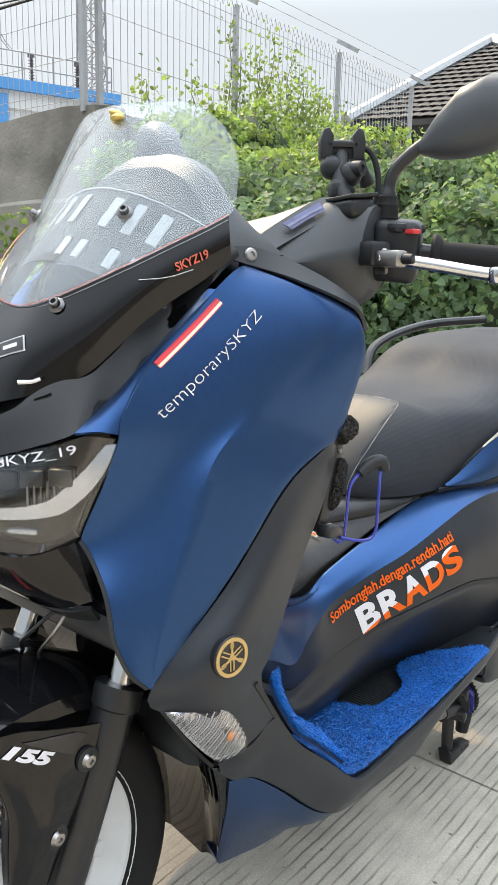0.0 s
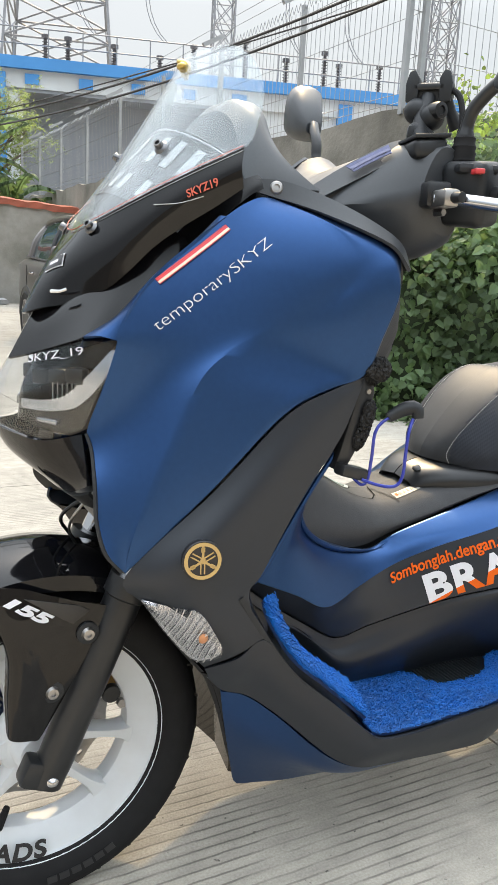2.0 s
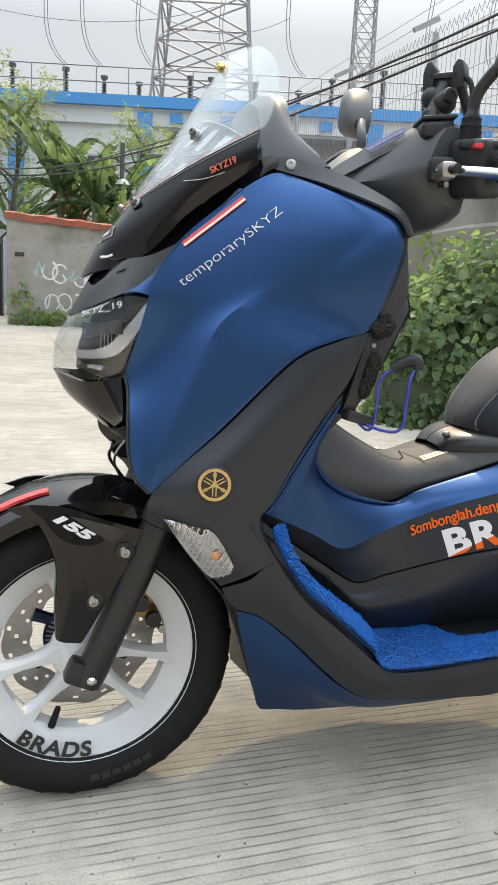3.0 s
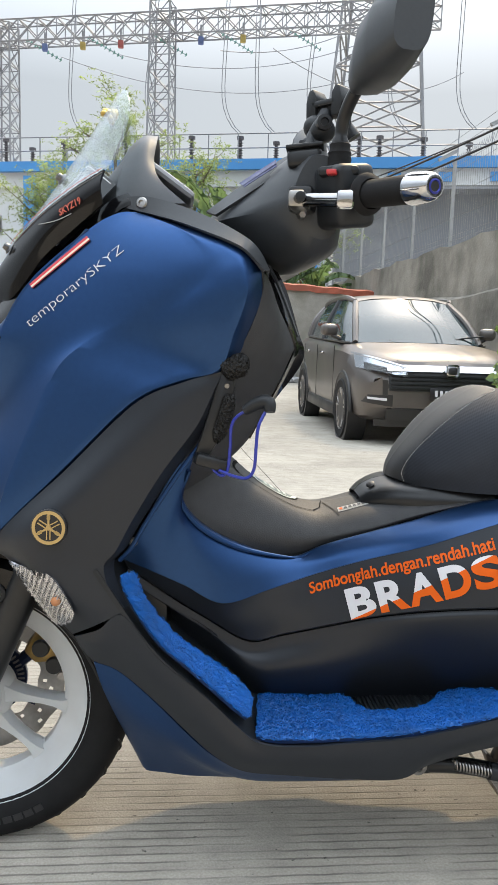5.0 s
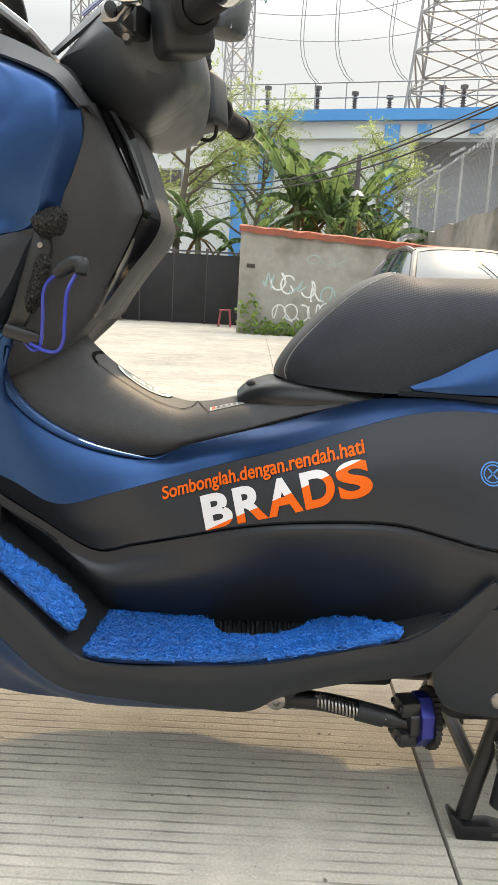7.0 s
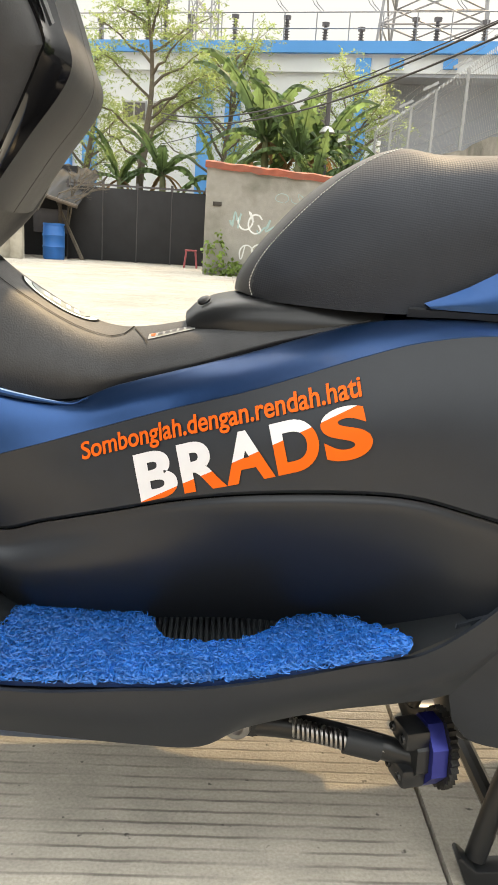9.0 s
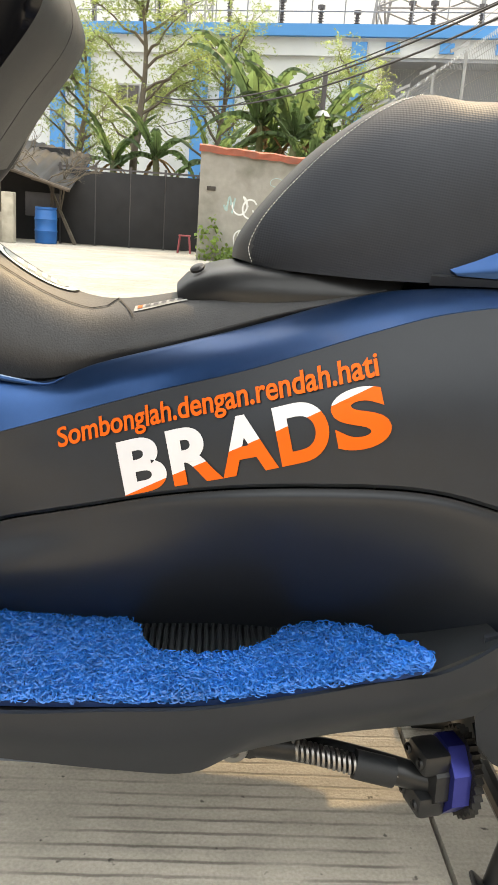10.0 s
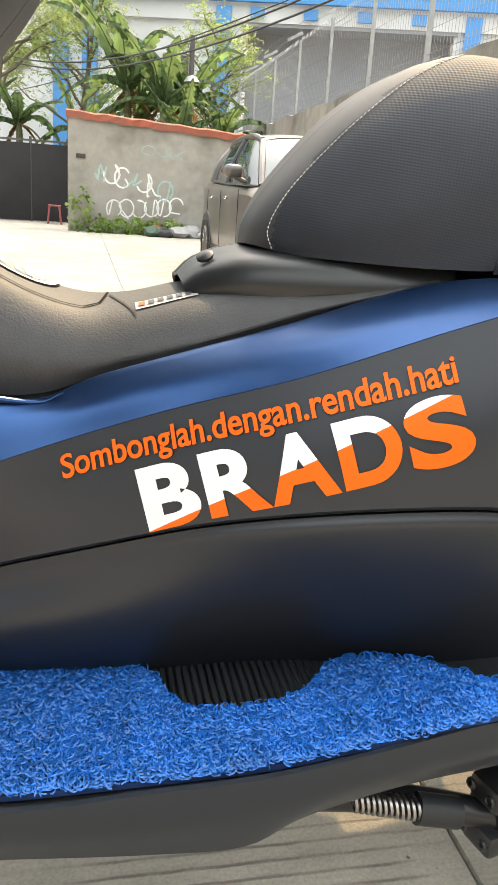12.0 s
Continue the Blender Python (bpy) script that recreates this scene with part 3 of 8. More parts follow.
fence_run(back_m, 19.5, RW_TOP, 1.5, 2.4)
fence_run(leg_m, 7.5, RW_TOP, 1.5, 2.45)

# ---- substation building along the far side ----
A, U = Vector((-14, 36, 0)), Vector((36, -10.8, 0)).normalized()
bld_m = Matrix.Translation(A) @ Matrix.Rotation(math.atan2(U.y, U.x), 4, 'Z')
BT = 7.75
building = thing("substation_building", "long white building with sky-blue beam and pilasters", "building")
def bpart(name, size, x, y, z, mat, label="", parent=None):
    bm = bmesh.new()
    box(bm, size, bld_m @ pose(x, y, z))
    return part(name, bm, mat, parent or building, label, smooth=False)


bpart("wall", (20.9, 0.3, BT), 10.45, 0.45, BT / 2 - 0.3, BLDG_WHITE)
bpart("wall", (9.3, 0.3, BT), 33.05, 0.45, BT / 2 - 0.3, BLDG_WHITE)
bpart("roof", (37.9, 9.0, 0.25), 18.9, 4.8, BT - 0.14, BLDG_WHITE)
bpart("side_wall", (0.3, 8.6, BT), 37.55, 4.9, BT / 2 - 0.3, BLDG_WHITE)
bpart("side_wall", (0.3, 8.6, BT), 0.15, 4.9, BT / 2 - 0.3, BLDG_WHITE)
bpart("beam", (38.1, 0.5, 0.40), 19.0, 0.18, BT - 0.2, BLDG_BLUE, "sky-blue roof beam")
bpart("fascia", (38.0, 0.3, 0.62), 19.0, 0.3, BT - 0.71, BLDG_WHITE)
for s in (2.0, 3.1, 8.2, 9.3, 14.2, 15.3, 20.2, 29.0, 33.2, 37.2):
    bpart("pilaster", (0.55, 0.28, BT - 0.5), s, 0.18, BT / 2 - 0.3, BLDG_BLUE)
for s in (21.4, 23.3, 25.2, 27.1):
    bpart("vent_block", (0.5, 0.12, 0.34), s, 0.1, BT - 0.72, BLDG_BLUE)
for s in (0.9, 5.0, 6.3, 11.2, 12.5, 17.2, 18.5):
    w = bpart("window", (1.0, 0.1, 0.8), s, 0.28, 5.2, GALV)
    for k in (-0.25, 0.25):
        bpart("pane", (0.42, 0.06, 0.66), s + k, 0.22, 5.2, DARK_STEEL, "", w)
verts, faces = [], []
for k in range(150):
    x0, x1 = 20.95 + k * 0.05, 20.95 + (k + 1) * 0.05
    y = 1.5 + (0.0 if k % 2 else 0.035)
    b = len(verts)
    verts += [bld_m @ Vector(c) for c in ((x0, y, -0.3), (x1, y, -0.3), (x1, y, BT - 1.0), (x0, y, BT - 1.0))]
    faces.append((b, b + 1, b + 2, b + 3))
me = bpy.data.meshes.new("cladding")
me.from_pydata([tuple(v) for v in verts], [], faces)
obj("cladding", me, SHEET_GREY, building, "grey ribbed metal cladding")
bpart("canopy", (7.6, 1.4, 0.12), 24.7, 0.9, BT - 1.08, SHEET_GREY)

rail = thing("roof_railing", "steel pipe railing along the building roof edge", "railing")
segs = []
for k in range(32):
    segs.append((bld_m @ Vector((k * 1.22, 0.35, BT)), bld_m @ Vector((k * 1.22, 0.35, BT + 1.05))))
for h in (0.5, 1.05):
    segs.append((bld_m @ Vector((0, 0.35, BT + h)), bld_m @ Vector((37.8, 0.35, BT + h))))
    segs.append((bld_m @ Vector((37.8, 0.35, BT + h)), bld_m @ Vector((37.8, 8.5, BT + h))))
wires("railing", segs, 0.028, PYLON, rail)

random.seed(5)
def insulator(s, d, h):
    """A stacked porcelain post with sheds and a metal head."""
    prof = [(0.0, 0), (0.16, 0), (0.16, 0.08), (0.06, 0.1)]
    k = int(h / 0.13)
    for q in range(k):
        z = 0.12 + q * (h - 0.3) / k
        prof += [(0.07, z), (0.13, z + 0.02), (0.07, z + 0.05)]
    prof += [(0.07, h - 0.16), (0.15, h - 0.13), (0.15, h), (0.0, h + 0.02)]
    ob = part("post_insulator", lathed(prof, bld_m @ Matrix.Translation((s, d, BT - 0.02)), 10), DARK_STEEL, None)
    return tagged(ob, "dark ribbed porcelain post insulator on the roof", "insulator", group="roof insulators")


for k in range(24):
    insulator(0.8 + k * 1.58 + random.uniform(-0.35, 0.35), 1.0 + random.uniform(0, 2.5), random.choice((1.15, 1.3, 1.6, 1.75)))


def lattice(a, b, w0, w1, panels, r, arms=(), name="lattice_tower", label="", thick=None):
    """A four-legged lattice mast from a to b with crossed bracing."""
    a, b = Vector(a), Vector(b)
    d = (b - a).normalized()
    s = d.cross(Vector((0.29, 0.957, 0))).normalized() if abs(d.z) > 0.5 else Vector((0, 0, 1))
    t = d.cross(s).normalized()
    rings = []
    for k in range(panels + 1):
        f = k / panels
        c, w = a.lerp(b, f), (w0 + (w1 - w0) * f) / 2
        rings.append([c + w * (s * i + t * j) for i, j in ((1, 1), (1, -1), (-1, -1), (-1, 1))])
    legs, braces = [], []
    for p, q in zip(rings, rings[1:]):
        for k in range(4):
            legs.append((p[k], q[k]))
            braces += [(p[k], q[(k + 1) % 4]), (p[(k + 1) % 4], q[k]), (q[k], q[(k + 1) % 4])]
    for f, reach, drop in arms:
        c = a.lerp(b, f)
        w = (w0 + (w1 - w0) * f) / 2
        for sign in (1, -1):
            tip = c + s * sign * reach + d * drop
            for j in (1, -1):
                legs.append((c + s * sign * w + t * j * w, tip))
                legs.append((c + s * sign * w + t * j * w + d * 1.4, tip))
                for q in (0.35, 0.65):
                    lo = (c + s * sign * w + t * j * w).lerp(tip, q)
                    hi = (c + s * sign * w + t * j * w + d * 1.4).lerp(tip, q)
                    braces.append((lo, hi))
    ob = thing(name, label, "pylon")
    for k, (p, q) in enumerate(legs):
        wires("strut", [(p, q)], thick or r, PYLON, ob)
    wires("lacing", braces, r * 0.6, PYLON, ob)["kind"] = "stuff"
    return ob


lattice((11.9, 47.5, -0.3), (11.9, 47.5, 33), 7.6, 2.2, 16, 0.10, ((0.82, 5.0, 0.4),), label="tall grey steel lattice pylon carrying power lines")
lattice((-8.6, 40.9, -0.3), (-8.6, 40.9, 15.6), 1.15, 0.95, 16, 0.05, name="gantry_column", label="slim lattice gantry column of grey steel")
lattice((-0.8, 38.5, -0.3), (-0.8, 38.5, 16.2), 1.25, 0.95, 16, 0.05, name="gantry_column", label="slim lattice gantry column of grey steel")
lattice((-9.6, 41.2, 15.2), (11.5, 34.8, 15.2), 1.0, 1.0, 22, 0.05, name="gantry_beam", label="horizontal lattice beam joining the gantry columns")
lattice((17.3, 37.1, -0.3), (17.3, 37.1, 19), 1.2, 0.9, 17, 0.05, name="gantry_column", label="slim lattice gantry column of grey steel")
lattice((25.6, 30.6, -0.3), (25.6, 30.6, 18), 1.2, 0.9, 16, 0.05, name="gantry_column", label="slim lattice gantry column of grey steel")


def cable(a, b, sag, r, name="overhead_cable", label="thin dark overhead power line", mat=None, n=24):
    a, b = Vector(a), Vector(b)
    pts = [a.lerp(b, k / n) - Vector((0, 0, sag * 4 * (k / n) * (1 - k / n))) for k in range(n + 1)]
    return tagged(part(name, tube(bmesh.new(), pts, r, 5), mat or CABLE, None), label, "cable", group="overhead cables")


for k, (dx, dz) in enumerate(((-6, 14.6), (-3, 14.6), (2, 14.6), (4.5, 14.6))):
    cable((dx, 40.0 - 0.3 * dx, dz), (12.5 + 1.5 * k, 47.4, 17 + 3.0 * (k % 3)), 1.6, 0.022, mat=PYLON)
for k, q in enumerate((10.2, 13.6, 16.9, 18.3, 20.4, 23.6, 26.2, 28.8, 31.6, 34.0)):
    lean = 0.35 * math.sin(k * 1.7)
    for off in (0.0, 0.13):
        pts = [bld_m @ Vector((q + off + ds, 1.2, BT + h)) for ds, h in ((0.0, 1.25), (-0.45, 1.75), (-0.75, 2.7), (-0.70 + lean * 0.3, 4.6), (-0.45 + lean, 8.5), (-0.2 + lean, 12.0))]
        tagged(part("overhead_cable", tube(bmesh.new(), spline(pts, 26), 0.018, 5), PYLON, None), "slack double lead drooping to the roof insulators", "cable", group="overhead cables")
for k, (z0, z1, sag) in enumerate(((3.55, 4.62, 0.80), (3.47, 4.52, 0.83), (2.85, 4.45, 0.25))):
    cable((-1.2, 21.5 + 0.3 * k, z0 + 0.1), (5.3 + 0.1 * k, 5.2, z1 - 0.70), sag, 0.016 if k < 2 else 0.010, label="thick black service cable across the yard corner")

# glass insulator strings hanging from the gantry
for k in range(5):
    a = Vector((-7.5 + 3.1 * k, 40.6 - 0.93 * k, 14.9))
    b = a + Vector((1.6, 0.2, -0.75))
    bm = bmesh.new()
    for q in range(9):
        c = a.lerp(b, q / 8)
        lathe(bm, [(0, -0.02), (0.12, 0), (0.05, 0.06), (0, 0.07)], aim(c, b + (b - a)), 8)
    tube(bm, [a, b], 0.02, 5)
    tagged(part("insulator_string", bm, material("green_glass_discs", (0.16, 0.30, 0.27), 0.2, vary=0.1) if k == 0 else bpy.data.materials["green_glass_discs"], None), "greenish glass insulator string on the gantry", "insulator", group="gantry insulators")

# ---- gate, hut and clutter at the far left of the yard ----
gate = thing("sheet_gate", "black sheeted steel gate between weathered posts", "gate")
for k in range(4):
    part("sheet", boxed((0.92, 0.03, 1.95), pose(-3.25 + 0.95 * k, 22.0 + 0.03 * (k % 2), BASE + 1.0), 0.006), SHADE_NET, gate)
for k in range(5):
    part("post", boxed((0.07, 0.07, 2.15), pose(-3.73 + 0.95 * k, 22.06, BASE + 1.07)), DARK_STEEL, gate, smooth=False)
part("rail", boxed((3.9, 0.05, 0.05), pose(-1.85, 22.06, BASE + 2.05)), DARK_STEEL, gate, smooth=False)

BARREL = material("blue_plastic_drum", (0.02, 0.13, 0.42), 0.45, vary=0.12, scale=5)
drum = thing("plastic_drum", "blue plastic drum standing on the concrete", "drum", pose(-3.95, 21.2, BASE))
part("body", lathed([(0, 0), (0.27, 0), (0.29, 0.05), (0.29, 0.3), (0.305, 0.33), (0.29, 0.36), (0.29, 0.6), (0.305, 0.63), (0.29, 0.66), (0.28, 0.84), (0.25, 0.9), (0, 0.9)], None, 24), BARREL, drum)
part("rim", lathed([(0.26, 0.88), (0.285, 0.88), (0.285, 0.94), (0.26, 0.94)], None, 24), BARREL, drum)

PINK = material("faded_red_plastic", (0.30, 0.07, 0.08), 0.5, vary=0.15, scale=6)
stool = thing("plastic_stool", "faded red plastic stool beside the wall end", "stool", pose(-0.25, 21.0, BASE))
part("seat", boxed((0.32, 0.32, 0.04), pose(0, 0, 0.46), 0.015), PINK, stool)
for sx in (-1, 1):
    for sy in (-1, 1):
        part("leg", tubed([(0.17 * sx, 0.17 * sy, 0), (0.12 * sx, 0.12 * sy, 0.45)], 0.022, 8), PINK, stool)

PALE = material("flaking_cream_paint", (0.46, 0.43, 0.36), 0.85, vary=0.15, scale=6, dirt=(0.2, 0.18, 0.14), dirt_scale=2, dirt_amount=0.7)
TIMBER = material("grey_old_timber", (0.095, 0.078, 0.062), 0.9, vary=0.3, scale=12)
hut = thing("timber_hut", "ramshackle timber hut with a low cream parapet", "hut")
part("parapet", boxed((2.6, 0.25, 0.75), pose(-6.15, 20.4, BASE + 0.37), 0.02), PALE, hut)
for k in range(3):
    part("pillar", boxed((0.3, 0.3, 1.25), pose(-4.70 - 0.75 * k, 20.3, BASE + 0.62), 0.02), PALE, hut)
part("wall", boxed((4.9, 0.12, 2.6), pose(-6.2, 23.6, BASE + 1.3)), SHADE_NET, hut, smooth=False)
for k in range(7):
    part("beam", boxed((0.1, 3.9, 0.1), pose(-5.2 - 0.5 * k, 21.9, BASE + 2.35 + 0.02 * k, -6, 0, 2 * (k % 3))), TIMBER, hut, smooth=False)
part("roof", boxed((3.8, 3.6, 0.05), pose(-7.0, 22.2, BASE + 2.52, -6, 3)), TIMBER, hut, smooth=False)
grid = []
for k in range(61):
    f = k / 60
    x = -6.4 + 3.15 * f
    grid.append([Vector((x, 20.8 + 0.1 * math.sin(k * 0.8), 2.00 - 0.85 * f + 0.025 * math.sin(k * 1.25))), Vector((x + 0.05, 22.6, 2.35 - 0.6 * f + 0.025 * math.sin(k * 1.25))), Vector((x + 0.1, 24.2, 2.75 - 0.5 * f + 0.025 * math.sin(k * 1.25)))])
part("lean_to_roof", sheet(grid, .02, (0, 0, 1)), SHADE_NET, hut, "sagging weathered lean-to roof")
part("eave_pole", tubed([(-6.4, 20.75, 1.98), (-4.9, 20.75, 1.58), (-3.25, 20.75, 1.12)], 0.05, 8, 10), TIMBER, hut)
part("lean_to_post", tubed([(-3.9, 21.6, BASE), (-3.85, 21.6, 1.45)], 0.05, 8), TIMBER, hut)
part("side_fence", boxed((0.9, 0.05, 0.62), pose(-4.15, 21.7, BASE + 1.0), .01), DARK_STEEL, hut)
for k in range(4):
    part("post", tubed([(-5.0 - 1.1 * k, 20.6, BASE), (-5.05 - 1.1 * k, 20.6, BASE + 2.45)], 0.06, 8), TIMBER, hut)

random.seed(21)
RAG = [material("rag_red", (0.33, 0.06, 0.07), 0.9, vary=0.2), material("rag_dark", (0.05, 0.05, 0.055), 0.9, vary=0.3), material("rag_grey", (0.3, 0.3, 0.3), 0.9, vary=0.2), material("bag_green", (0.06, 0.1, 0.07), 0.7, vary=0.2)]
for k in range(11):
    bm = bmesh.new()
    bmesh.ops.create_icosphere(bm, subdivisions=2, radius=1.0)
    for v in bm.verts:
        v.co *= 1 + 0.35 * noise.noise(v.co * 1.7 + Vector((k, 0, 0)))
    s = random.uniform(0.12, 0.26)
    bmesh.ops.transform(bm, matrix=pose(2.45 + random.uniform(-0.5, 0.75), 17.55 + random.uniform(-0.25, 0.2), BASE + s * 0.45, 0, 0, 40 * k) @ Matrix.Diagonal((s * 1.3, s, s * 0.65, 1)), verts=bm.verts)
    tagged(part("rubbish_bag", bm, RAG[k % 4], None), "crumpled rubbish bag dumped by the wall", "rubbish", group="rubbish heap")

# ---- hipped tile roof beyond the hedge ----
house = thing("tiled_house", "low house with a dark weathered hipped tile roof", "house")
APEX, EL, ER, EB, RB = Vector((20.2, 8.45, 6.75)), Vector((15.3, 9.55, 4.2)), Vector((16.9, 3.2, 4.2)), Vector((27.0, 13.5, 4.2)), Vector((27.0, 10.4, 6.75))
for tri_ in ((APEX, EL, ER), (APEX, RB, EB, EL)):
    bm = bmesh.new()
    f = bm.faces.new([bm.verts.new(p) for p in tri_])
    r = bmesh.ops.extrude_face_region(bm, geom=[f])
    bmesh.ops.translate(bm, vec=(0, 0, -0.12), verts=[g for g in r["geom"] if isinstance(g, bmesh.types.BMVert)])
    part("roof_slope", bm, TILE, house, smooth=False)
part("hip_cap", tubed([EL + Vector((0, 0, .05)), APEX + Vector((0, 0, .06))], 0.16, 8), GALV, house, "pale cement hip")
part("hip_cap", tubed([ER + Vector((0, 0, .05)), APEX + Vector((0, 0, .06))], 0.16, 8), GALV, house, "pale cement hip")
part("ridge_cap", tubed([APEX + Vector((0, 0, .06)), RB + Vector((0, 0, .06))], 0.11, 8), GALV, house, "pale cement ridge")
part("wall", boxed((8.0, 5.6, 4.4), pose(21.6, 8.9, 1.8, 0, 0, 17), .02), RENDER_WALL, house)
along_e = (ER - EL).normalized()
up_s = (APEX - (EL + along_e * (APEX - EL).dot(along_e))).normalized()
nrm_s = along_e.cross(up_s).normalized()
nrm_s = nrm_s if nrm_s.z > 0 else -nrm_s
slope_len = (APEX - EL).dot(up_s)
tile_me = finish(sheet([[Vector((x, y, 0.018 * math.sin(math.pi * (x / 0.24)) + 0.04 * (1 - y / 0.34))) for y in (0.0, 0.34)] for x in (0.0, 0.06, 0.12, 0.18, 0.24)], 0.012, (0, 0, 1)), "roof_tile")
rot = Matrix((along_e, up_s, nrm_s)).transposed().to_4x4()
rows_ = int(slope_len / 0.3)
foot = (APEX - EL).dot(along_e)
for j in range(rows_):
    f = (j * 0.3) / slope_len
    a0, a1 = foot * f, (ER - EL).length - ((ER - EL).length - foot) * f
    k = 0
    while a0 + 0.24 * (k + 1) < a1:
        ob = obj("roof_tile", tile_me, TILE, house)
        ob.matrix_local = Matrix.Translation(EL + along_e * (a0 + 0.24 * k) + up_s * (0.3 * j) + nrm_s * 0.02) @ rot
        k += 1

# coloured phase markers under the gantry beam
for k, x in enumerate((-6.57, -4.67, -2.81, 1.0, 2.94)):
    mark = tagged(part("phase_marker", boxed((.26, .24, .34), pose(x, 38.29 - .3033 * x, 14.5), .04), material("marker_paint", ((.10, .14, .30), (.36, .28, .08), (.30, .08, .07))[k % 3], .6), None), "small coloured phase marker box hung under the gantry beam", "marker", group="phase markers")
    tagged(part("marker_hanger", tubed([(x, 38.29 - .3033 * x, 14.7), (x, 38.29 - .3033 * x, 15.2)], .05, 6), PYLON, mark), "", "")

# ---- plants ----
def leaf_material(name, color, through, rough=0.45, vary=0.35):
    m = bpy.data.materials.new(name)
    m.use_nodes = True
    n, l = m.node_tree.nodes, m.node_tree.links
    b = n["Principled BSDF"]
    geo = n.new("ShaderNodeNewGeometry")
    r = n.new("ShaderNodeMapRange")
    r.inputs[3].default_value, r.inputs[4].default_value = 1 - vary, 1 + vary
    l.new(geo.outputs["Random Per Island"], r.inputs[0])
    co = n.new("ShaderNodeTexCoord")
    nz = n.new("ShaderNodeTexNoise")
    nz.inputs["Scale"].default_value = 2.0
    l.new(co.outputs["Object"], nz.inputs["Vector"])
    r2 = n.new("ShaderNodeMapRange")
    r2.inputs[1].default_value, r2.inputs[2].default_value, r2.inputs[3].default_value, r2.inputs[4].default_value = 0.3, 0.7, 0.7, 1.3
    l.new(nz.outputs[0], r2.inputs[0])
    mul = n.new("ShaderNodeMath")
    mul.operation = 'MULTIPLY'
    l.new(r.outputs[0], mul.inputs[0])
    l.new(r2.outputs[0], mul.inputs[1])
    tone = n.new("ShaderNodeVectorMath")
    tone.operation = 'SCALE'
    tone.inputs[0].default_value = color
    l.new(mul.outputs[0], tone.inputs["Scale"])
    l.new(tone.outputs[0], b.inputs["Base Color"])
    b.inputs["Roughness"].default_value = rough
    tr = n.new("ShaderNodeBsdfTranslucent")
    t2 = n.new("ShaderNodeVectorMath")
    t2.operation = 'SCALE'
    t2.inputs[0].default_value = through
    l.new(mul.outputs[0], t2.inputs["Scale"])
    l.new(t2.outputs[0], tr.inputs[0])
    mix = n.new("ShaderNodeMixShader")
    mix.inputs[0].default_value = 0.5
    l.new(b.outputs[0], mix.inputs[1])
    l.new(tr.outputs[0], mix.inputs[2])
    l.new(mix.outputs[0], n["Material Output"].inputs[0])
    return m


LEAF_VINE = leaf_material("vine_leaf", (0.095, 0.15, 0.075), (0.22, 0.32, 0.11), 0.6)
LEAF_BUSH = leaf_material("bush_leaf", (0.12, 0.18, 0.045), (0.32, 0.44, 0.09))
# the feathery and banana leaf colours are paled to imitate distance haze
LEAF_FINE = leaf_material("feathery_leaf", (0.17, 0.22, 0.085), (0.36, 0.44, 0.15), 0.6)
LEAF_BANANA = leaf_material("banana_leaf", (0.085, 0.135, 0.060), (0.17, 0.25, 0.09), 0.6, 0.45)
LEAF_DRY = leaf_material("dry_banana_leaf", (0.22, 0.15, 0.08), (0.25, 0.16, 0.07), 0.8, 0.3)
BARK = material("grey_bark", (0.13, 0.11, 0.085), 0.9, vary=0.25, scale=10, bump=0.5, bump_scale=40)
STEM = material("banana_stem", (0.12, 0.13, 0.06), 0.7, vary=0.3, scale=5)
# near-black green puts the shade between the leaves into the core's colour
CORE_SHADE = material("shade_dark_foliage_core", (0.034, 0.050, 0.024), 0.95, vary=0.3, scale=4)
rng = np.random.default_rng(4)


def leaves(name, centres, normals, sizes, mat, parent=None, shape="heart"):
    """Many small folded leaves, each a few triangles."""
    outline = {"heart": [(0, 0.0, 0), (-0.42, 0.12, 0.10), (-0.40, 0.5, 0.08), (0, 1.0, -0.05), (0.40, 0.5, 0.08), (0.42, 0.12, 0.10)],
               "slim": [(0, 0, 0), (-0.16, 0.4, 0.04), (0, 1.0, 0), (0.16, 0.4, 0.04)]}[shape]
    base = np.array(outline)
    n = len(centres)
    nrm = normals / np.linalg.norm(normals, axis=1, keepdims=True)
    ref = rng.normal(size=(n, 3))
    ref[:, 2] -= 1.1
    ydir = ref - (ref * nrm).sum(1, keepdims=True) * nrm
    ydir /= np.linalg.norm(ydir, axis=1, keepdims=True)
    xdir = np.cross(ydir, nrm)
    s = sizes[:, None, None]
    pts = centres[:, None, :] + s * (base[None, :, 0:1] * xdir[:, None, :] + base[None, :, 1:2] * ydir[:, None, :] + base[None, :, 2:3] * nrm[:, None, :])
    k = len(base)
    faces = []
    for i in range(n):
        o = i * k
        if shape == "heart":
            faces += [(o, o + 3, o + 2, o + 1), (o, o + 5, o + 4, o + 3)]
        else:
            faces += [(o, o + 1, o + 2), (o, o + 2, o + 3)]
    me = bpy.data.meshes.new(name)
    me.from_pydata(pts.reshape(-1, 3).tolist(), [], faces)
    me.update()
    return obj(name, me, mat, parent)


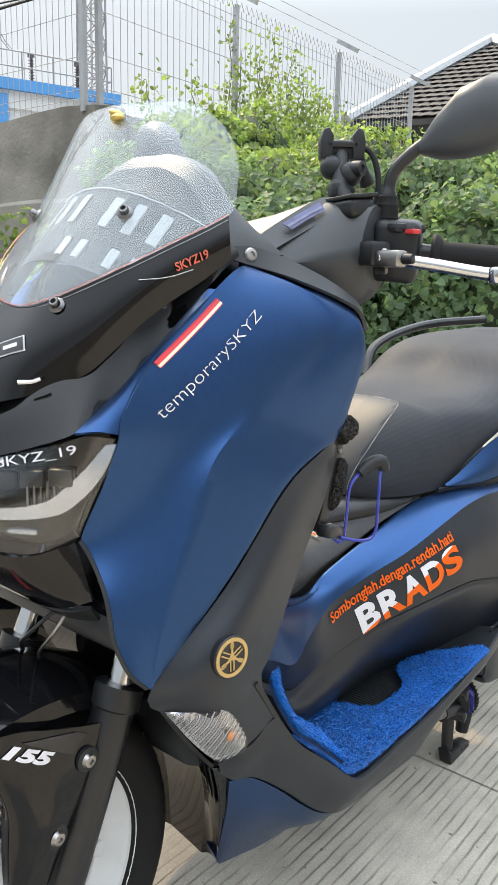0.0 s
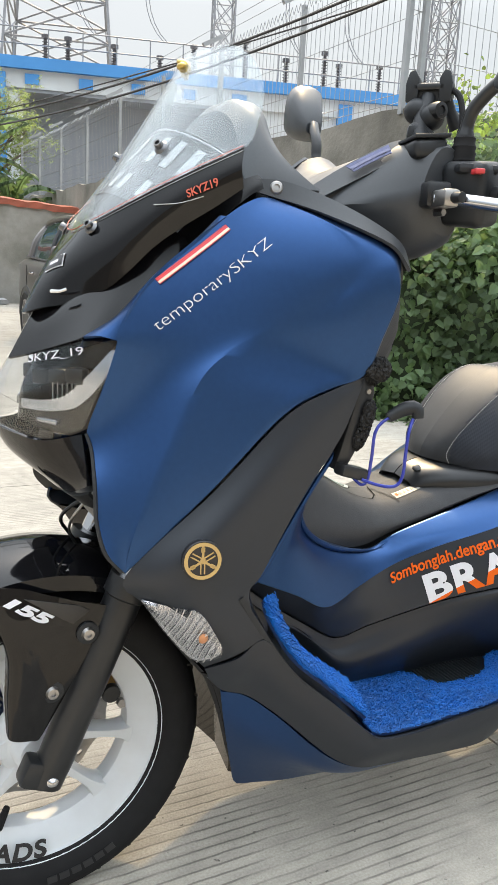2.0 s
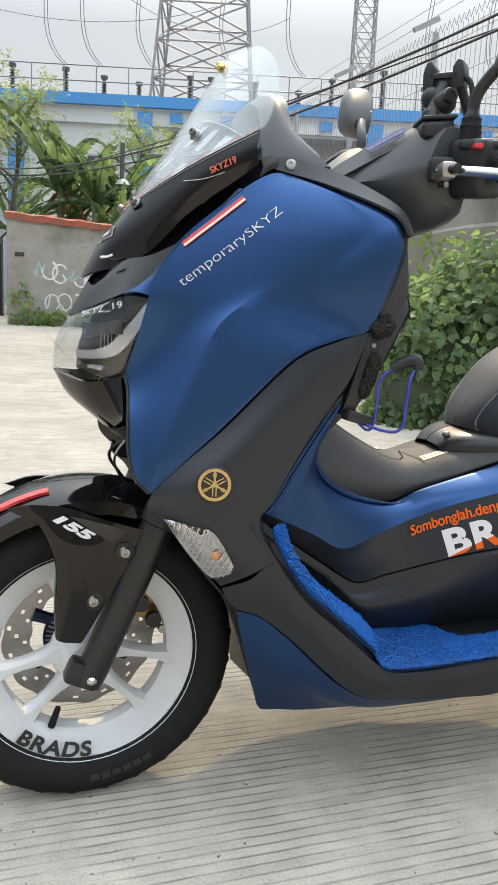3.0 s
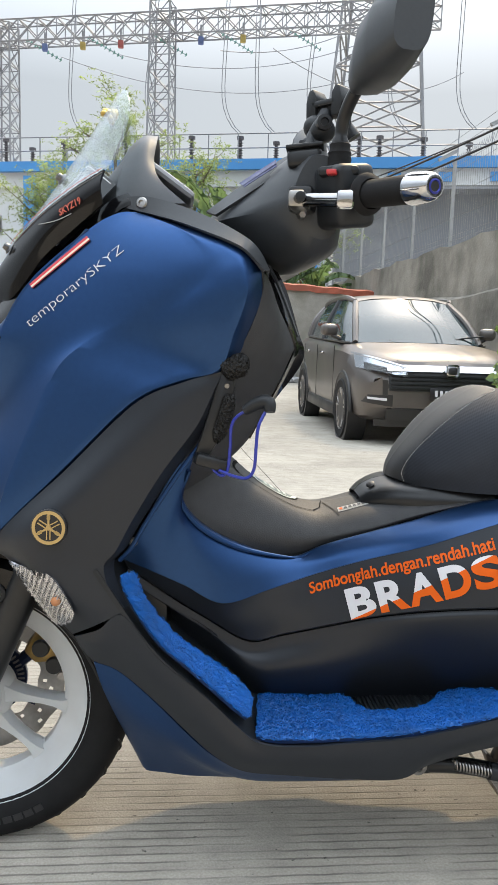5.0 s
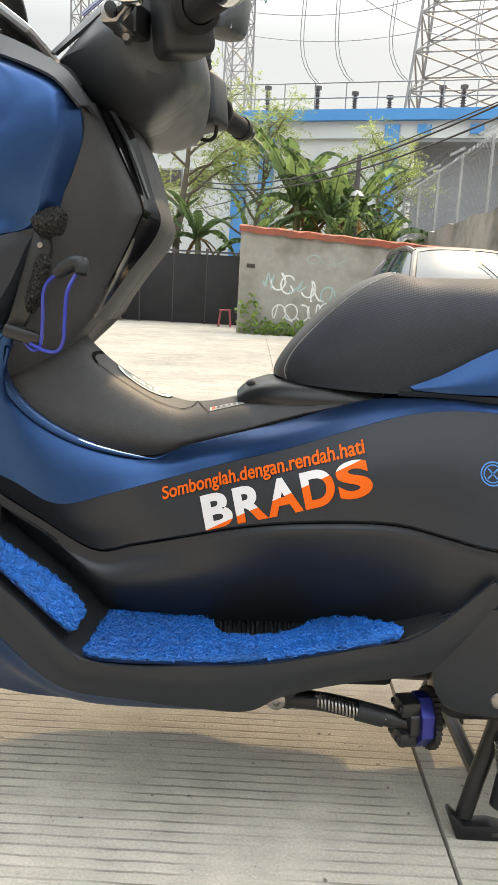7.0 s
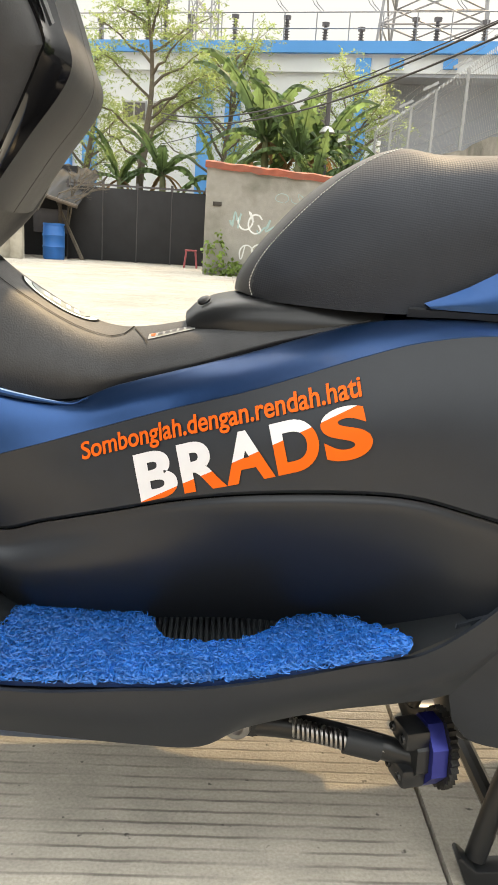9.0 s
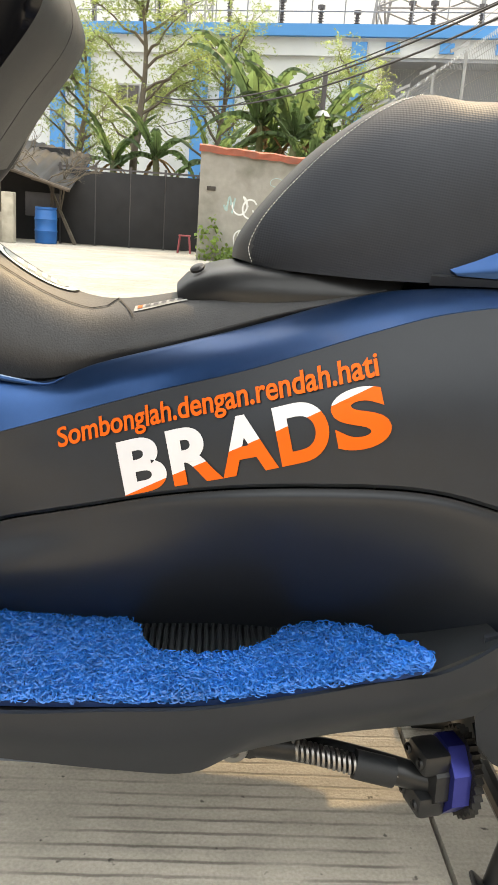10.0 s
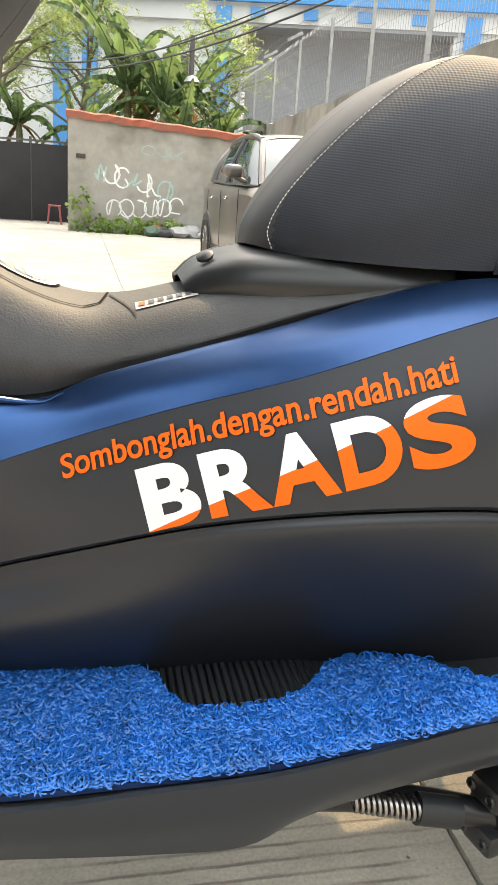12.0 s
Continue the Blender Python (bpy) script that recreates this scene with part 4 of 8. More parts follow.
def bank(name, blobs, per, size, mat, label, core=True, shape="heart"):
    """Creeper or shrub: a lumpy core coloured dark as inner shade, under a skin of leaves."""
    ob = thing(name, label, "plant", kind="stuff")
    cs, ns, ss = [], [], []
    bm = bmesh.new()
    for (x, y, z, rx, ry, rz) in blobs:
        d = rng.normal(size=(per, 3))
        d /= np.linalg.norm(d, axis=1, keepdims=True)
        wob = 1 + 0.16 * np.sin(5 * d[:, 0:1] + x) + 0.14 * np.sin(7 * d[:, 2:3] + y)
        p = np.array([x, y, z]) + d * np.array([rx, ry, rz]) * wob * rng.uniform(0.86, 1.1, (per, 1))
        keep = p[:, 2] > -0.3
        cs.append(p[keep]), ns.append((d + rng.normal(scale=0.5, size=d.shape))[keep]), ss.append(rng.uniform(0.6, 1.3, per)[keep] * size)
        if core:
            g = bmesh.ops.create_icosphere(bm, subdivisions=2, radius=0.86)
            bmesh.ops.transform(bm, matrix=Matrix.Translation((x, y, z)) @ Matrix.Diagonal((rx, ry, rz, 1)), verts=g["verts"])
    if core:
        part("core", bm, CORE_SHADE, ob)
    leaves("foliage", np.vstack(cs), np.vstack(ns), np.concatenate(ss), mat, ob, shape)
    return ob


# creeper-covered bank in the near corner of the yard
blobs = []
for k in range(9):
    f = k / 8
    blobs.append((2.95 + 2.6 * f, 3.75 - 2.2 * f, (0.45 if k > 1 else 0.1) + 0.2 * math.sin(k * 2.1), 0.62, 0.62, 0.78 + 0.12 * math.sin(k)))
for k in range(2, 7):
    f = k / 6
    blobs.append((3.35 + 2.8 * f, 4.5 - 1.9 * f, 1.15 + 0.16 * math.sin(k * 1.3), 0.7, 0.7, 0.62))
for k in range(5):
    f = k / 4
    blobs.append((3.2 + 1.55 * f, 4.1 + 1.6 * f, 0.25, 0.55, 0.5, 0.7))
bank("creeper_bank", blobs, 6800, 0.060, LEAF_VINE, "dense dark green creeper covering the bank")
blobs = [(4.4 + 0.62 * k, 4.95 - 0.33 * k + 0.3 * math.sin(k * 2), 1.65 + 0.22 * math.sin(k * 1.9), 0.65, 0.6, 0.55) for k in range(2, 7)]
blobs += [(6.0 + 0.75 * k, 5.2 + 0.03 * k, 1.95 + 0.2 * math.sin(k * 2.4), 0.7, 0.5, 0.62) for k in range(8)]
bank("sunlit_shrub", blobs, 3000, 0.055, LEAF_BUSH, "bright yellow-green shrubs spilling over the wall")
blobs = [(4.75, 6.6 + 1.1 * k, 1.1 + 0.3 * math.sin(k * 1.7), 0.28, 0.5, 0.4) for k in range(3)]
bank("wall_weeds", blobs, 190, 0.07, LEAF_BUSH, "weeds growing from the foot of the retaining wall", core=False)
blobs = [(0.45 + 0.4 * k, 17.75, BASE + 0.12 + (0.22 if k == 0 else 0), 0.26, 0.18, 0.26 if k else 0.6) for k in range(6)]
bank("wall_weeds", blobs, 160, 0.09, LEAF_BUSH, "ragged weeds along the foot of the graffiti wall", core=False)


def wispy(name, x, y, z, h, mat, label, seed, n=500, size=0.055):
    """A climbing spray of thin stems with loose leaves."""
    r = random.Random(seed)
    ob = thing(name, label, "plant")
    bm = bmesh.new()
    cs, ns = [], []
    for k in range(7):
        p = Vector((x + r.uniform(-0.4, 0.4), y + r.uniform(-0.2, 0.2), z))
        pts = [p.copy()]
        for q in range(9):
            p += Vector((r.uniform(-0.09, 0.09), r.uniform(-0.06, 0.06), h / 9 * r.uniform(0.6, 1.1) * (0.5 + 0.08 * k)))
            pts.append(p.copy())
            for _ in range(max(1, n // 63)):
                cs.append((p.x + r.gauss(0, 0.10), p.y + r.gauss(0, 0.08), p.z + r.gauss(0, 0.11)))
                ns.append((r.gauss(0, 1), r.gauss(-0.3, 1), r.gauss(0.4, 1)))
        tube(bm, pts, [0.012 - 0.001 * q for q in range(len(pts))], 5)
    part("stem", bm, BARK, ob)
    leaves("foliage", np.array(cs), np.array(ns), np.full(len(cs), size) * rng.uniform(0.6, 1.3, len(cs)), mat, ob)
    return ob


for k, (x, y, h) in enumerate(((7.35, 5.85, 2.1), (7.9, 5.75, 1.7), (8.4, 5.85, 1.9), (8.9, 5.75, 1.5), (9.5, 5.9, 1.2), (6.3, 5.8, 1.0), (4.8, 4.3, 0.9))):
    wispy("climbing_shrub", x, y, 2.1 if k < 6 else 1.5, h, LEAF_BUSH, "wispy climber reaching up the mesh fence", k, 900, 0.05)


def tree(name, x, y, h, spread, seed, label, n_leaf=3800, lean=0.0):
    """A slender feathery tree: tapered trunk, limbs and drooping sprays of leaflets."""
    r = random.Random(seed)
    ob = thing(name, label, "tree")
    bm = bmesh.new()
    trunk = [Vector((x + lean * (k / 8) + 0.15 * math.sin(k * 0.9 + seed), y + 0.1 * math.sin(k * 1.3), BASE + h * 0.86 * k / 8)) for k in range(9)]
    tube(bm, spline(trunk, 16), [0.13 * (1 - k / 17) + 0.02 for k in range(17)], 8)
    tips = []
    for k in range(16):
        f = 0.32 + 0.66 * k / 16
        i = min(7, int(f * 8))
        p = trunk[i].lerp(trunk[i + 1], f * 8 - i)
        a = r.uniform(0, 2 * math.pi)
        ln = spread * (1.1 - 0.75 * f) * r.uniform(0.8, 1.3)
        pts = [p]
        for q in range(1, 6):
            pts.append(p + Vector((math.cos(a) * ln * q / 5, math.sin(a) * ln * q / 5 * 0.8, ln * (0.75 * q / 5 - 0.10 * (q / 5) ** 2) + r.uniform(-0.1, 0.1))))
        tube(bm, pts, [0.045 * (1 - q / 6) + 0.006 for q in range(6)], 5)
        tips += pts[2:]
        for _ in range(3):
            b = r.choice(pts[2:])
            e = b + Vector((r.uniform(-0.7, 0.7), r.uniform(-0.6, 0.6), r.uniform(0.0, 0.7)))
            tube(bm, [b, e], [0.014, 0.004], 4)
            tips += [e, b.lerp(e, 0.5)]
    part("trunk", bm, BARK, ob)
    cs, ns = [], []
    for _ in range(n_leaf // 5):
        t = r.choice(tips)
        d = Vector((r.uniform(-1, 1), r.uniform(-1, 1), r.uniform(-0.5, 0.5))).normalized() * r.uniform(0.3, 0.6)
        o = t + Vector((r.gauss(0, 0.2), r.gauss(0, 0.2), r.gauss(0, 0.2)))
        for q in range(14):
            c = o + d * (q / 14) - Vector((0, 0, 0.12 * (q / 14) ** 2))
            cs.append((c.x, c.y, c.z))
            ns.append((r.gauss(0, 0.6), r.gauss(0, 0.6), 1.0))
    leaves("crown", np.array(cs), np.array(ns), rng.uniform(0.075, 0.15, len(cs)), LEAF_FINE, ob, "slim")
    return ob


tree("feathery_tree", -1.9, 24.5, 9.0, 2.6, 3, "slender feathery tree with thin light foliage", 5600)
tree("feathery_tree", 0.6, 27.0, 8.0, 2.4, 8, "slender feathery tree with thin light foliage", 4200)
tree("feathery_tree", 4.6, 26.0, 6.8, 2.2, 12, "slender feathery tree with thin light foliage", 4200)
tree("feathery_tree", -3.9, 26.5, 7.2, 2.2, 15, "slender feathery tree with thin light foliage", 3600)


def banana(x, y, h, seed, count=9, dry=2):
    """A banana plant: fleshy stem and long arching leaves, some torn and dry."""
    r = random.Random(seed)
    ob = thing("banana_plant", "banana plant with broad torn leaves and dry brown skirts", "plant", group="banana clump")
    part("stem", tubed([(x, y, BASE), (x + 0.05, y, BASE + h * 0.3), (x + 0.02, y, BASE + h * 0.58)], [0.14, 0.12, 0.08], 10), STEM, ob)
    top = Vector((x + 0.02, y, BASE + h * 0.56))
    for k in range(count):
        isdry = k < dry
        a = 2 * math.pi * k / count * 1.62 + r.uniform(-0.3, 0.3)
        ln = h * r.uniform(0.34, 0.46) * (0.7 if isdry else 1.0)
        rise = r.uniform(-0.2, 0.1) if isdry else 1.6 - 1.3 * (k - dry) / (count - dry) + r.uniform(-0.2, 0.2)
        droop = 1.7 if isdry else r.uniform(0.6, 1.7)
        wid = ln * r.uniform(0.10, 0.14) * (0.6 if isdry else 1.0)
        grid = []
        m = 30
        for q in range(m + 1):
            f = q / m
            c = top + Vector((math.cos(a) * ln * f * 0.8, math.sin(a) * ln * f * 0.6, ln * (rise * f - droop * f * f * 0.62)))
            w = wid * math.sin(math.pi * min(1, 0.08 + 0.92 * f)) ** 0.6 * (1 - 0.25 * f)
            side = Vector((-math.sin(a), math.cos(a), 0))
            tear = (r.uniform(0.10, 0.8) if q % 3 == 1 else r.uniform(0.75, 1.1))
            tear2 = (r.uniform(0.10, 0.8) if q % 3 == 2 else r.uniform(0.75, 1.1))
            grid.append([c - side * w * tear - Vector((0, 0, 0.35 * w)), c - side * w * 0.5 + Vector((0, 0, 0.02)), c, c + side * w * 0.5 + Vector((0, 0, 0.02)), c + side * w * tear2 - Vector((0, 0, 0.35 * w))])
        bm = sheet(grid)
        tube(bm, [g[2] - Vector((0, 0, 0.015)) for g in grid], [0.02 * (1 - q / (m + 2)) for q in range(m + 1)], 5)
        part("leaf", bm, LEAF_DRY if isdry else LEAF_BANANA, ob, "dry brown leaf" if isdry else "")
    return ob


for k, (x, y, h, c, d) in enumerate(((1.55, 21.2, 7.0, 11, 2), (2.4, 20.6, 6.2, 11, 2), (3.1, 21.6, 6.6, 11, 2), (3.9, 20.4, 4.8, 9, 1), (2.0, 22.5, 6.0, 10, 3), (0.35, 23.4, 5.0, 9, 3), (-1.3, 23.6, 5.2, 10, 2), (-2.6, 24.0, 4.8, 9, 2), (4.4, 21.0, 4.4, 9, 1), (2.8, 20.0, 4.4, 9, 2))):
    banana(x, y, h * 0.86, 30 + k, c + 3, d + 2)

# leafless leaning branch by the hut
r = random.Random(9)
bm = bmesh.new()
def twig(p, d, ln, rad, depth):
    q = p + d * ln
    tube(bm, [p, p.lerp(q, 0.5) + Vector((r.uniform(-0.05, 0.05), 0, r.uniform(-0.05, 0.05))), q], [rad, rad * 0.8, rad * 0.55], 5)
    if depth:
        for _ in range(3):
            twig(p.lerp(q, r.uniform(0.5, 1.0)), (d + Vector((r.uniform(-0.8, 0.8), r.uniform(-0.4, 0.4), r.uniform(-0.35, 0.6)))).normalized(), ln * 0.6, rad * 0.5, depth - 1)
twig(Vector((-3.25, 21.6, BASE)), Vector((-0.42, 0.05, 0.9)).normalized(), 1.7, 0.06, 4)
tagged(part("dead_branch", bm, BARK, None), "dry leafless branch leaning against the hut", "branch")
bm = bmesh.new()
for k in range(9):
    twig(Vector((-5.6 + 0.26 * k, 20.9 + 0.1 * (k % 3), 1.75 + 0.12 * math.sin(k * 2.1) - 0.06 * k)), Vector((r.uniform(-0.5, 0.9), -0.15, r.uniform(-0.2, 0.75))).normalized(), 0.75, 0.022, 3)
tagged(part("dry_brush", bm, BARK, None), "tangle of dry brown brush heaped over the hut roof", "branch")
lamp = thing("yard_lamp", "small grey lamp on a dark pole among the leaves", "lamp", pose(3.05, 20.2, BASE))
part("pole", tubed([(0, 0, 0), (0, 0, 4.6)], 0.06, 8), DARK_STEEL, lamp)
part("shade", lathed([(0, 0.16), (0.12, 0.12), (0.2, 0.0), (0.16, -0.02), (0, -0.02)], Matrix.Translation((0, -0.12, 3.55)), 16), GALV, lamp)

# ---- parked car behind the scooter ----
CAR_PAINT = material("taupe_car_paint", (0.092, 0.082, 0.078), 0.38, 0.35, vary=0.06, scale=3, coat=0.35, spec=0.45, dirt=(0.17, 0.15, 0.13), dirt_scale=1.5, dirt_amount=0.35)
CAR_GLASS = material("tinted_car_glass", (0.035, 0.05, 0.055), 0.04, 0.0, vary=0.05, spec=0.8)
CAR_BLACK = material("car_black_trim", (0.016, 0.016, 0.017), 0.45, vary=0.1)
ALLOY = material("machined_alloy", (0.42, 0.40, 0.39), 0.3, 0.8, vary=0.06)
car = thing("parked_car", "taupe grey compact crossover car parked on the concrete", "car", pose(2.9, 8.36, grade(8.36), 0, 0, -90))


def cpart(name, bm, mat, label="", sharp=40, parent=None):
    return part(name, bm, mat, parent or car, label, sharp)


def ring_loft(sections, n=36):
    rows = [spline(s, n) for s in sections]
    return sheet([[r[k] for r in rows] for k in range(n + 1)])


stations = [(-2.14, .74, .50, .98, .70), (-2.05, .82, .34, 1.05, .78), (-1.75, .865, .26, 1.10, .80), (-1.2, .885, .24, 1.10, .80), (-.5, .885, .22, 1.08, .80), (.2, .885, .22, 1.06, .80), (.85, .885, .22, 1.045, .80), (1.2, .885, .24, 1.02, .80), (1.55, .875, .24, .985, .76), (1.85, .84, .26, .925, .68), (2.02, .77, .30, .86, .58), (2.11, .66, .36, .77, .48)]
secs = []
for x, w, zb, zt, ys in stations:
    half = [(x, 0, zb), (x, -w * .55, zb), (x, -w * .92, zb + .04), (x, -w * .99, zb + .18), (x, -w, zb + .36), (x, -w * .99, zt - .16), (x, -ys - .045, zt - .055), (x, -ys * .8, zt), (x, -ys * .4, zt + .018), (x, 0, zt + .024)]
    secs.append(half + [(a, -b, c) for a, b, c in reversed(half[:-1])])
grid = [spline(s, 48) for s in secs]
fine = []
for k in range(49):
    fine.append(spline([g[k] for g in grid], 44))
cpart("body", sheet(fine), CAR_PAINT, "taupe painted body")
cpart("nose_cap", ring_loft([secs[-1], [(2.13, b * .93, c * .99 + .004) for a, b, c in secs[-1]]]), CAR_BLACK)
# cabin: glass house with painted roof and pillars
def cab(x0, x1, w0, w1, z0, z1):
    return [[(x0, -w0, z0), (x0, w0, z0)], [(x1, -w1, z1), (x1, w1, z1)]]


BL = [(1.02, 1.03), (.85, 1.04), (.2, 1.055), (-.6, 1.07), (-1.3, 1.10), (-1.85, 1.11)]
RL = [(.30, 1.50), (.18, 1.535), (-.2, 1.56), (-.8, 1.555), (-1.25, 1.515), (-1.55, 1.45)]
glass_grid = []
for s in (-1, 1):
    base = [(x, s * (.80 - (.10 if i == 0 else .0) - (.06 if i == 5 else 0)), z) for i, (x, z) in enumerate(BL)]
    top = [(x, s * (.60 - (.04 if i in (0, 5) else 0)), z) for i, (x, z) in enumerate(RL)]
    cpart("side_glass", sheet(loft([base, [((a[0] + b[0]) / 2, (a[1] + b[1]) / 2 + s * .03, (a[2] + b[2]) / 2) for a, b in zip(base, top)], top], 24, 6), .01, (0, s, 0)), CAR_GLASS, "dark tinted side glass")
    cpart("roof_rail", tubed([(x, y * 1.005, z + .012) for x, y, z in top], .03, 8, 24), CAR_PAINT)
    cpart("front_pillar", tubed([base[0], ((base[0][0] + top[0][0]) / 2 + .05, (base[0][1] + top[0][1]) / 2 + s * .015, (base[0][2] + top[0][2]) / 2 + .02), top[0]], .035, 8, 10), CAR_PAINT)
    cpart("centre_pillar", tubed([(-.28, s * .81, 1.06), (-.32, s * .74, 1.3), (-.36, s * .615, 1.54)], .03, 8, 8), CAR_BLACK)
    cpart("rear_pillar", tubed([(-1.35, s * .80, 1.09), (-1.36, s * .73, 1.3), (-1.4, s * .59, 1.47)], .05, 8, 8), CAR_PAINT)
    cpart("belt_trim", tubed([(x, y * 1.012, z - .005) for x, y, z in base], .014, 6, 24), CAR_BLACK)
    m = cpart("door_mirror", boxed((.15, .19, .135), pose(.64, s * .925, 1.165, 0, 0, -s * 14), .055, 4), CAR_PAINT, "painted door mirror")
    cpart("mirror_arm", tubed([(.68, s * .78, 1.06), (.65, s * .90, 1.11)], .025, 8), CAR_BLACK)
    for x in (.05, -.95):
        cpart("door_handle", boxed((.17, .03, .03), pose(x, s * .893, .90), .01), CHROME, "chrome door handle")
    for x in (.78, -.30, -1.28):
        cpart("door_gap", boxed((.008, .006, .62), pose(x, s * .884, .68)), CAR_BLACK)
    cpart("sill_trim", boxed((1.75, .05, .14), pose(0, s * .868, .29), .03), CAR_BLACK)
    for x in (1.305, -1.305):
        arch = [(x + .385 * math.cos(a), s * .872, .335 + .385 * math.sin(a)) for a in [math.pi * k / 20 for k in range(21)]]
        cpart("wheel_arch", tube(bmesh.new(), arch, .026, 8, True, 1.0), CAR_BLACK)
        cpart("wheel_well", lathed([(0, 0), (.37, 0), (.37, .2), (0, .2)], Matrix.Translation((x, s * .69, .335)) @ Matrix.Rotation(radians(-90 * s), 4, 'X'), 32), CAR_BLACK)
        wm = Matrix.Translation((x, s * .80, .335)) @ Matrix.Rotation(radians(-90 * s), 4, 'X')
        w = cpart("wheel", lathed([(0, .02), (.06, .03), (.07, .02), (.20, .0), (.215, .05), (.225, .09), (.215, .10)], wm, 40), CAR_BLACK)
        part("tyre", lathed([(.215, -.09), (.30, -.10), (.33, -.08), (.335, 0), (.33, .08), (.30, .105), (.215, .095)], wm, 44), RUBBER, w)
        for q in range(5):
            a = 2 * math.pi * q / 5 + .3
            for d in (-.14, .14):
                p = [wm @ Vector((.05 * math.cos(a), .05 * math.sin(a), .065)), wm @ Vector((.14 * math.cos(a + d * .8), .14 * math.sin(a + d * .8), .075)), wm @ Vector((.215 * math.cos(a + d * 1.5), .215 * math.sin(a + d * 1.5), .08))]
                part("spoke", tubed(p, [.022, .017, .022], 6, 6), ALLOY, w)
        part("rim_edge", lathed([(.205, .07), (.222, .085), (.222, .098), (.205, .085)], wm, 40), ALLOY, w)
roof = [[(x, -.62 if i not in (0, 5) else -.57, z) for i, (x, z) in enumerate(RL)], [(x + (.03 if i == 0 else 0), -.35, z + .045) for i, (x, z) in enumerate(RL)], [(x + (.04 if i == 0 else 0), 0, z + .055) for i, (x, z) in enumerate(RL)]]
roof += [[(x, -y, z) for x, y, z in c] for c in roof[1::-1]]
cpart("roof", sheet(loft(roof, 30, 16), .02, (0, 0, 1)), CAR_PAINT, "taupe painted roof")
ws = [[(1.03, -.72, 1.03), (1.14, -.4, 1.045), (1.17, 0, 1.05), (1.14, .4, 1.045), (1.03, .72, 1.03)], [(.69, -.64, 1.27), (.78, -.36, 1.30), (.80, 0, 1.31), (.78, .36, 1.30), (.69, .64, 1.27)], [(.31, -.56, 1.50), (.35, -.32, 1.535), (.36, 0, 1.545), (.35, .32, 1.535), (.31, .56, 1.50)]]
cpart("front_glass", sheet(loft(ws, 30, 10), .01, (1, 0, 1)), CAR_GLASS, "reflective front glass")
rw = [[(-1.87, -.72, 1.10), (-1.95, 0, 1.12), (-1.87, .72, 1.10)], [(-1.56, -.55, 1.45), (-1.60, 0, 1.49), (-1.56, .55, 1.45)]]
cpart("rear_glass", sheet(loft(rw, 16, 6), .01, (-1, 0, 1)), CAR_GLASS)
for s in (-.35, .25):
    cpart("wiper", tubed([(1.12, s, 1.06), (1.02, s + .28, 1.115), (.98, s + .5, 1.14)], .01, 6, 8), CAR_BLACK)


def front(y):
    return float(np.interp(abs(y), (0, .35, .6, .66, .77, .84, .875), (2.15, 2.145, 2.135, 2.11, 2.02, 1.85, 1.60)))


def face(name, y0, y1, za, zb, mat, label="", out_=.0, n=12, tilt=0.10, thick=.02):
    """A patch on the rounded front: za and zb give its lower and upper edge at both ends."""
    g = []
    for k in range(n + 1):
        f = k / n
        y = y0 + (y1 - y0) * f
        lo, hi = za[0] + (za[1] - za[0]) * f, zb[0] + (zb[1] - zb[0]) * f
        g.append([Vector((front(y) + out_ - tilt * (z - .55) * (1 if z > .55 else -.35) - max(0.0, z - .76) * .75, y, z)) for z in (lo, (lo + hi) / 2, hi)])
    return cpart(name, sheet(g, thick, (1, 0, 0)), mat, label)


face("bumper", -.80, .80, (.42, .42), (.60, .60), CAR_PAINT, "painted bumper", .0, 24)
face("grille", -.60, .60, (.585, .585), (.79, .79), CAR_BLACK, "black slatted grille", .008, 20)
for k in range(4):
    face("grille_slat", -.58, .58, (.605 + .04 * k,) * 2, (.618 + .04 * k,) * 2, SATIN_BLACK, "", .02, 20, thick=.012)
face("chrome_bar", -.62, .62, (.775, .775), (.835, .835), CHROME, "chrome grille bar", .022, 24)
face("hood_lip", -.66, .66, (.835, .835), (.865, .865), CAR_PAINT, "", .004, 24)
cpart("front_emblem", boxed((.02, .13, .12), pose(front(0) + .018, 0, .79, 0, -6), .03, 3), CHROME, "chrome emblem plate")
cpart("emblem_inset", boxed((.02, .09, .08), pose(front(0) + .023, 0, .79, 0, -6), .02, 2), CAR_BLACK)
for s in (-1, 1):
    face("headlamp", s * .42, s * .855, (.715, .785), (.805, .925), LENS, "long slim headlamp", .022, 10)
    face("lamp_inner", s * .44, s * .85, (.722, .792), (.798, .915), REFLECTOR, "", .008, 10)
    face("lamp_projector", s * .58, s * .80, (.748, .785), (.795, .850), CAR_BLACK, "", .016, 6)
    face("lamp_brow", s * .40, s * .86, (.800, .925), (.814, .940), CHROME, "", .026, 10)
    face("fog_recess", s * .56, s * .82, (.43, .46), (.545, .535), CAR_BLACK, "", .008, 8)
    face("fog_lamp", s * .62, s * .78, (.485, .495), (.51, .515), WHITE_PRINT, "white fog-lamp bar", .018, 6)
face("lower_grille", -.62, .62, (.30, .30), (.41, .41), CAR_BLACK, "", .012, 20)
face("splitter", -.72, .72, (.235, .25), (.30, .31), SATIN_BLACK, "", .0, 20)
cpart("number_plate", boxed((.012, .42, .125), pose(front(0) + .03, 0, .56, 0, -3), .004), PLATE, "black number plate")
for k in range(7):
    cpart("plate_bar", boxed((.004, .026, .06), pose(front(0) + .0375, -.15 + .05 * k, .57, 0, -3)), WHITE_PRINT, sharp=10)
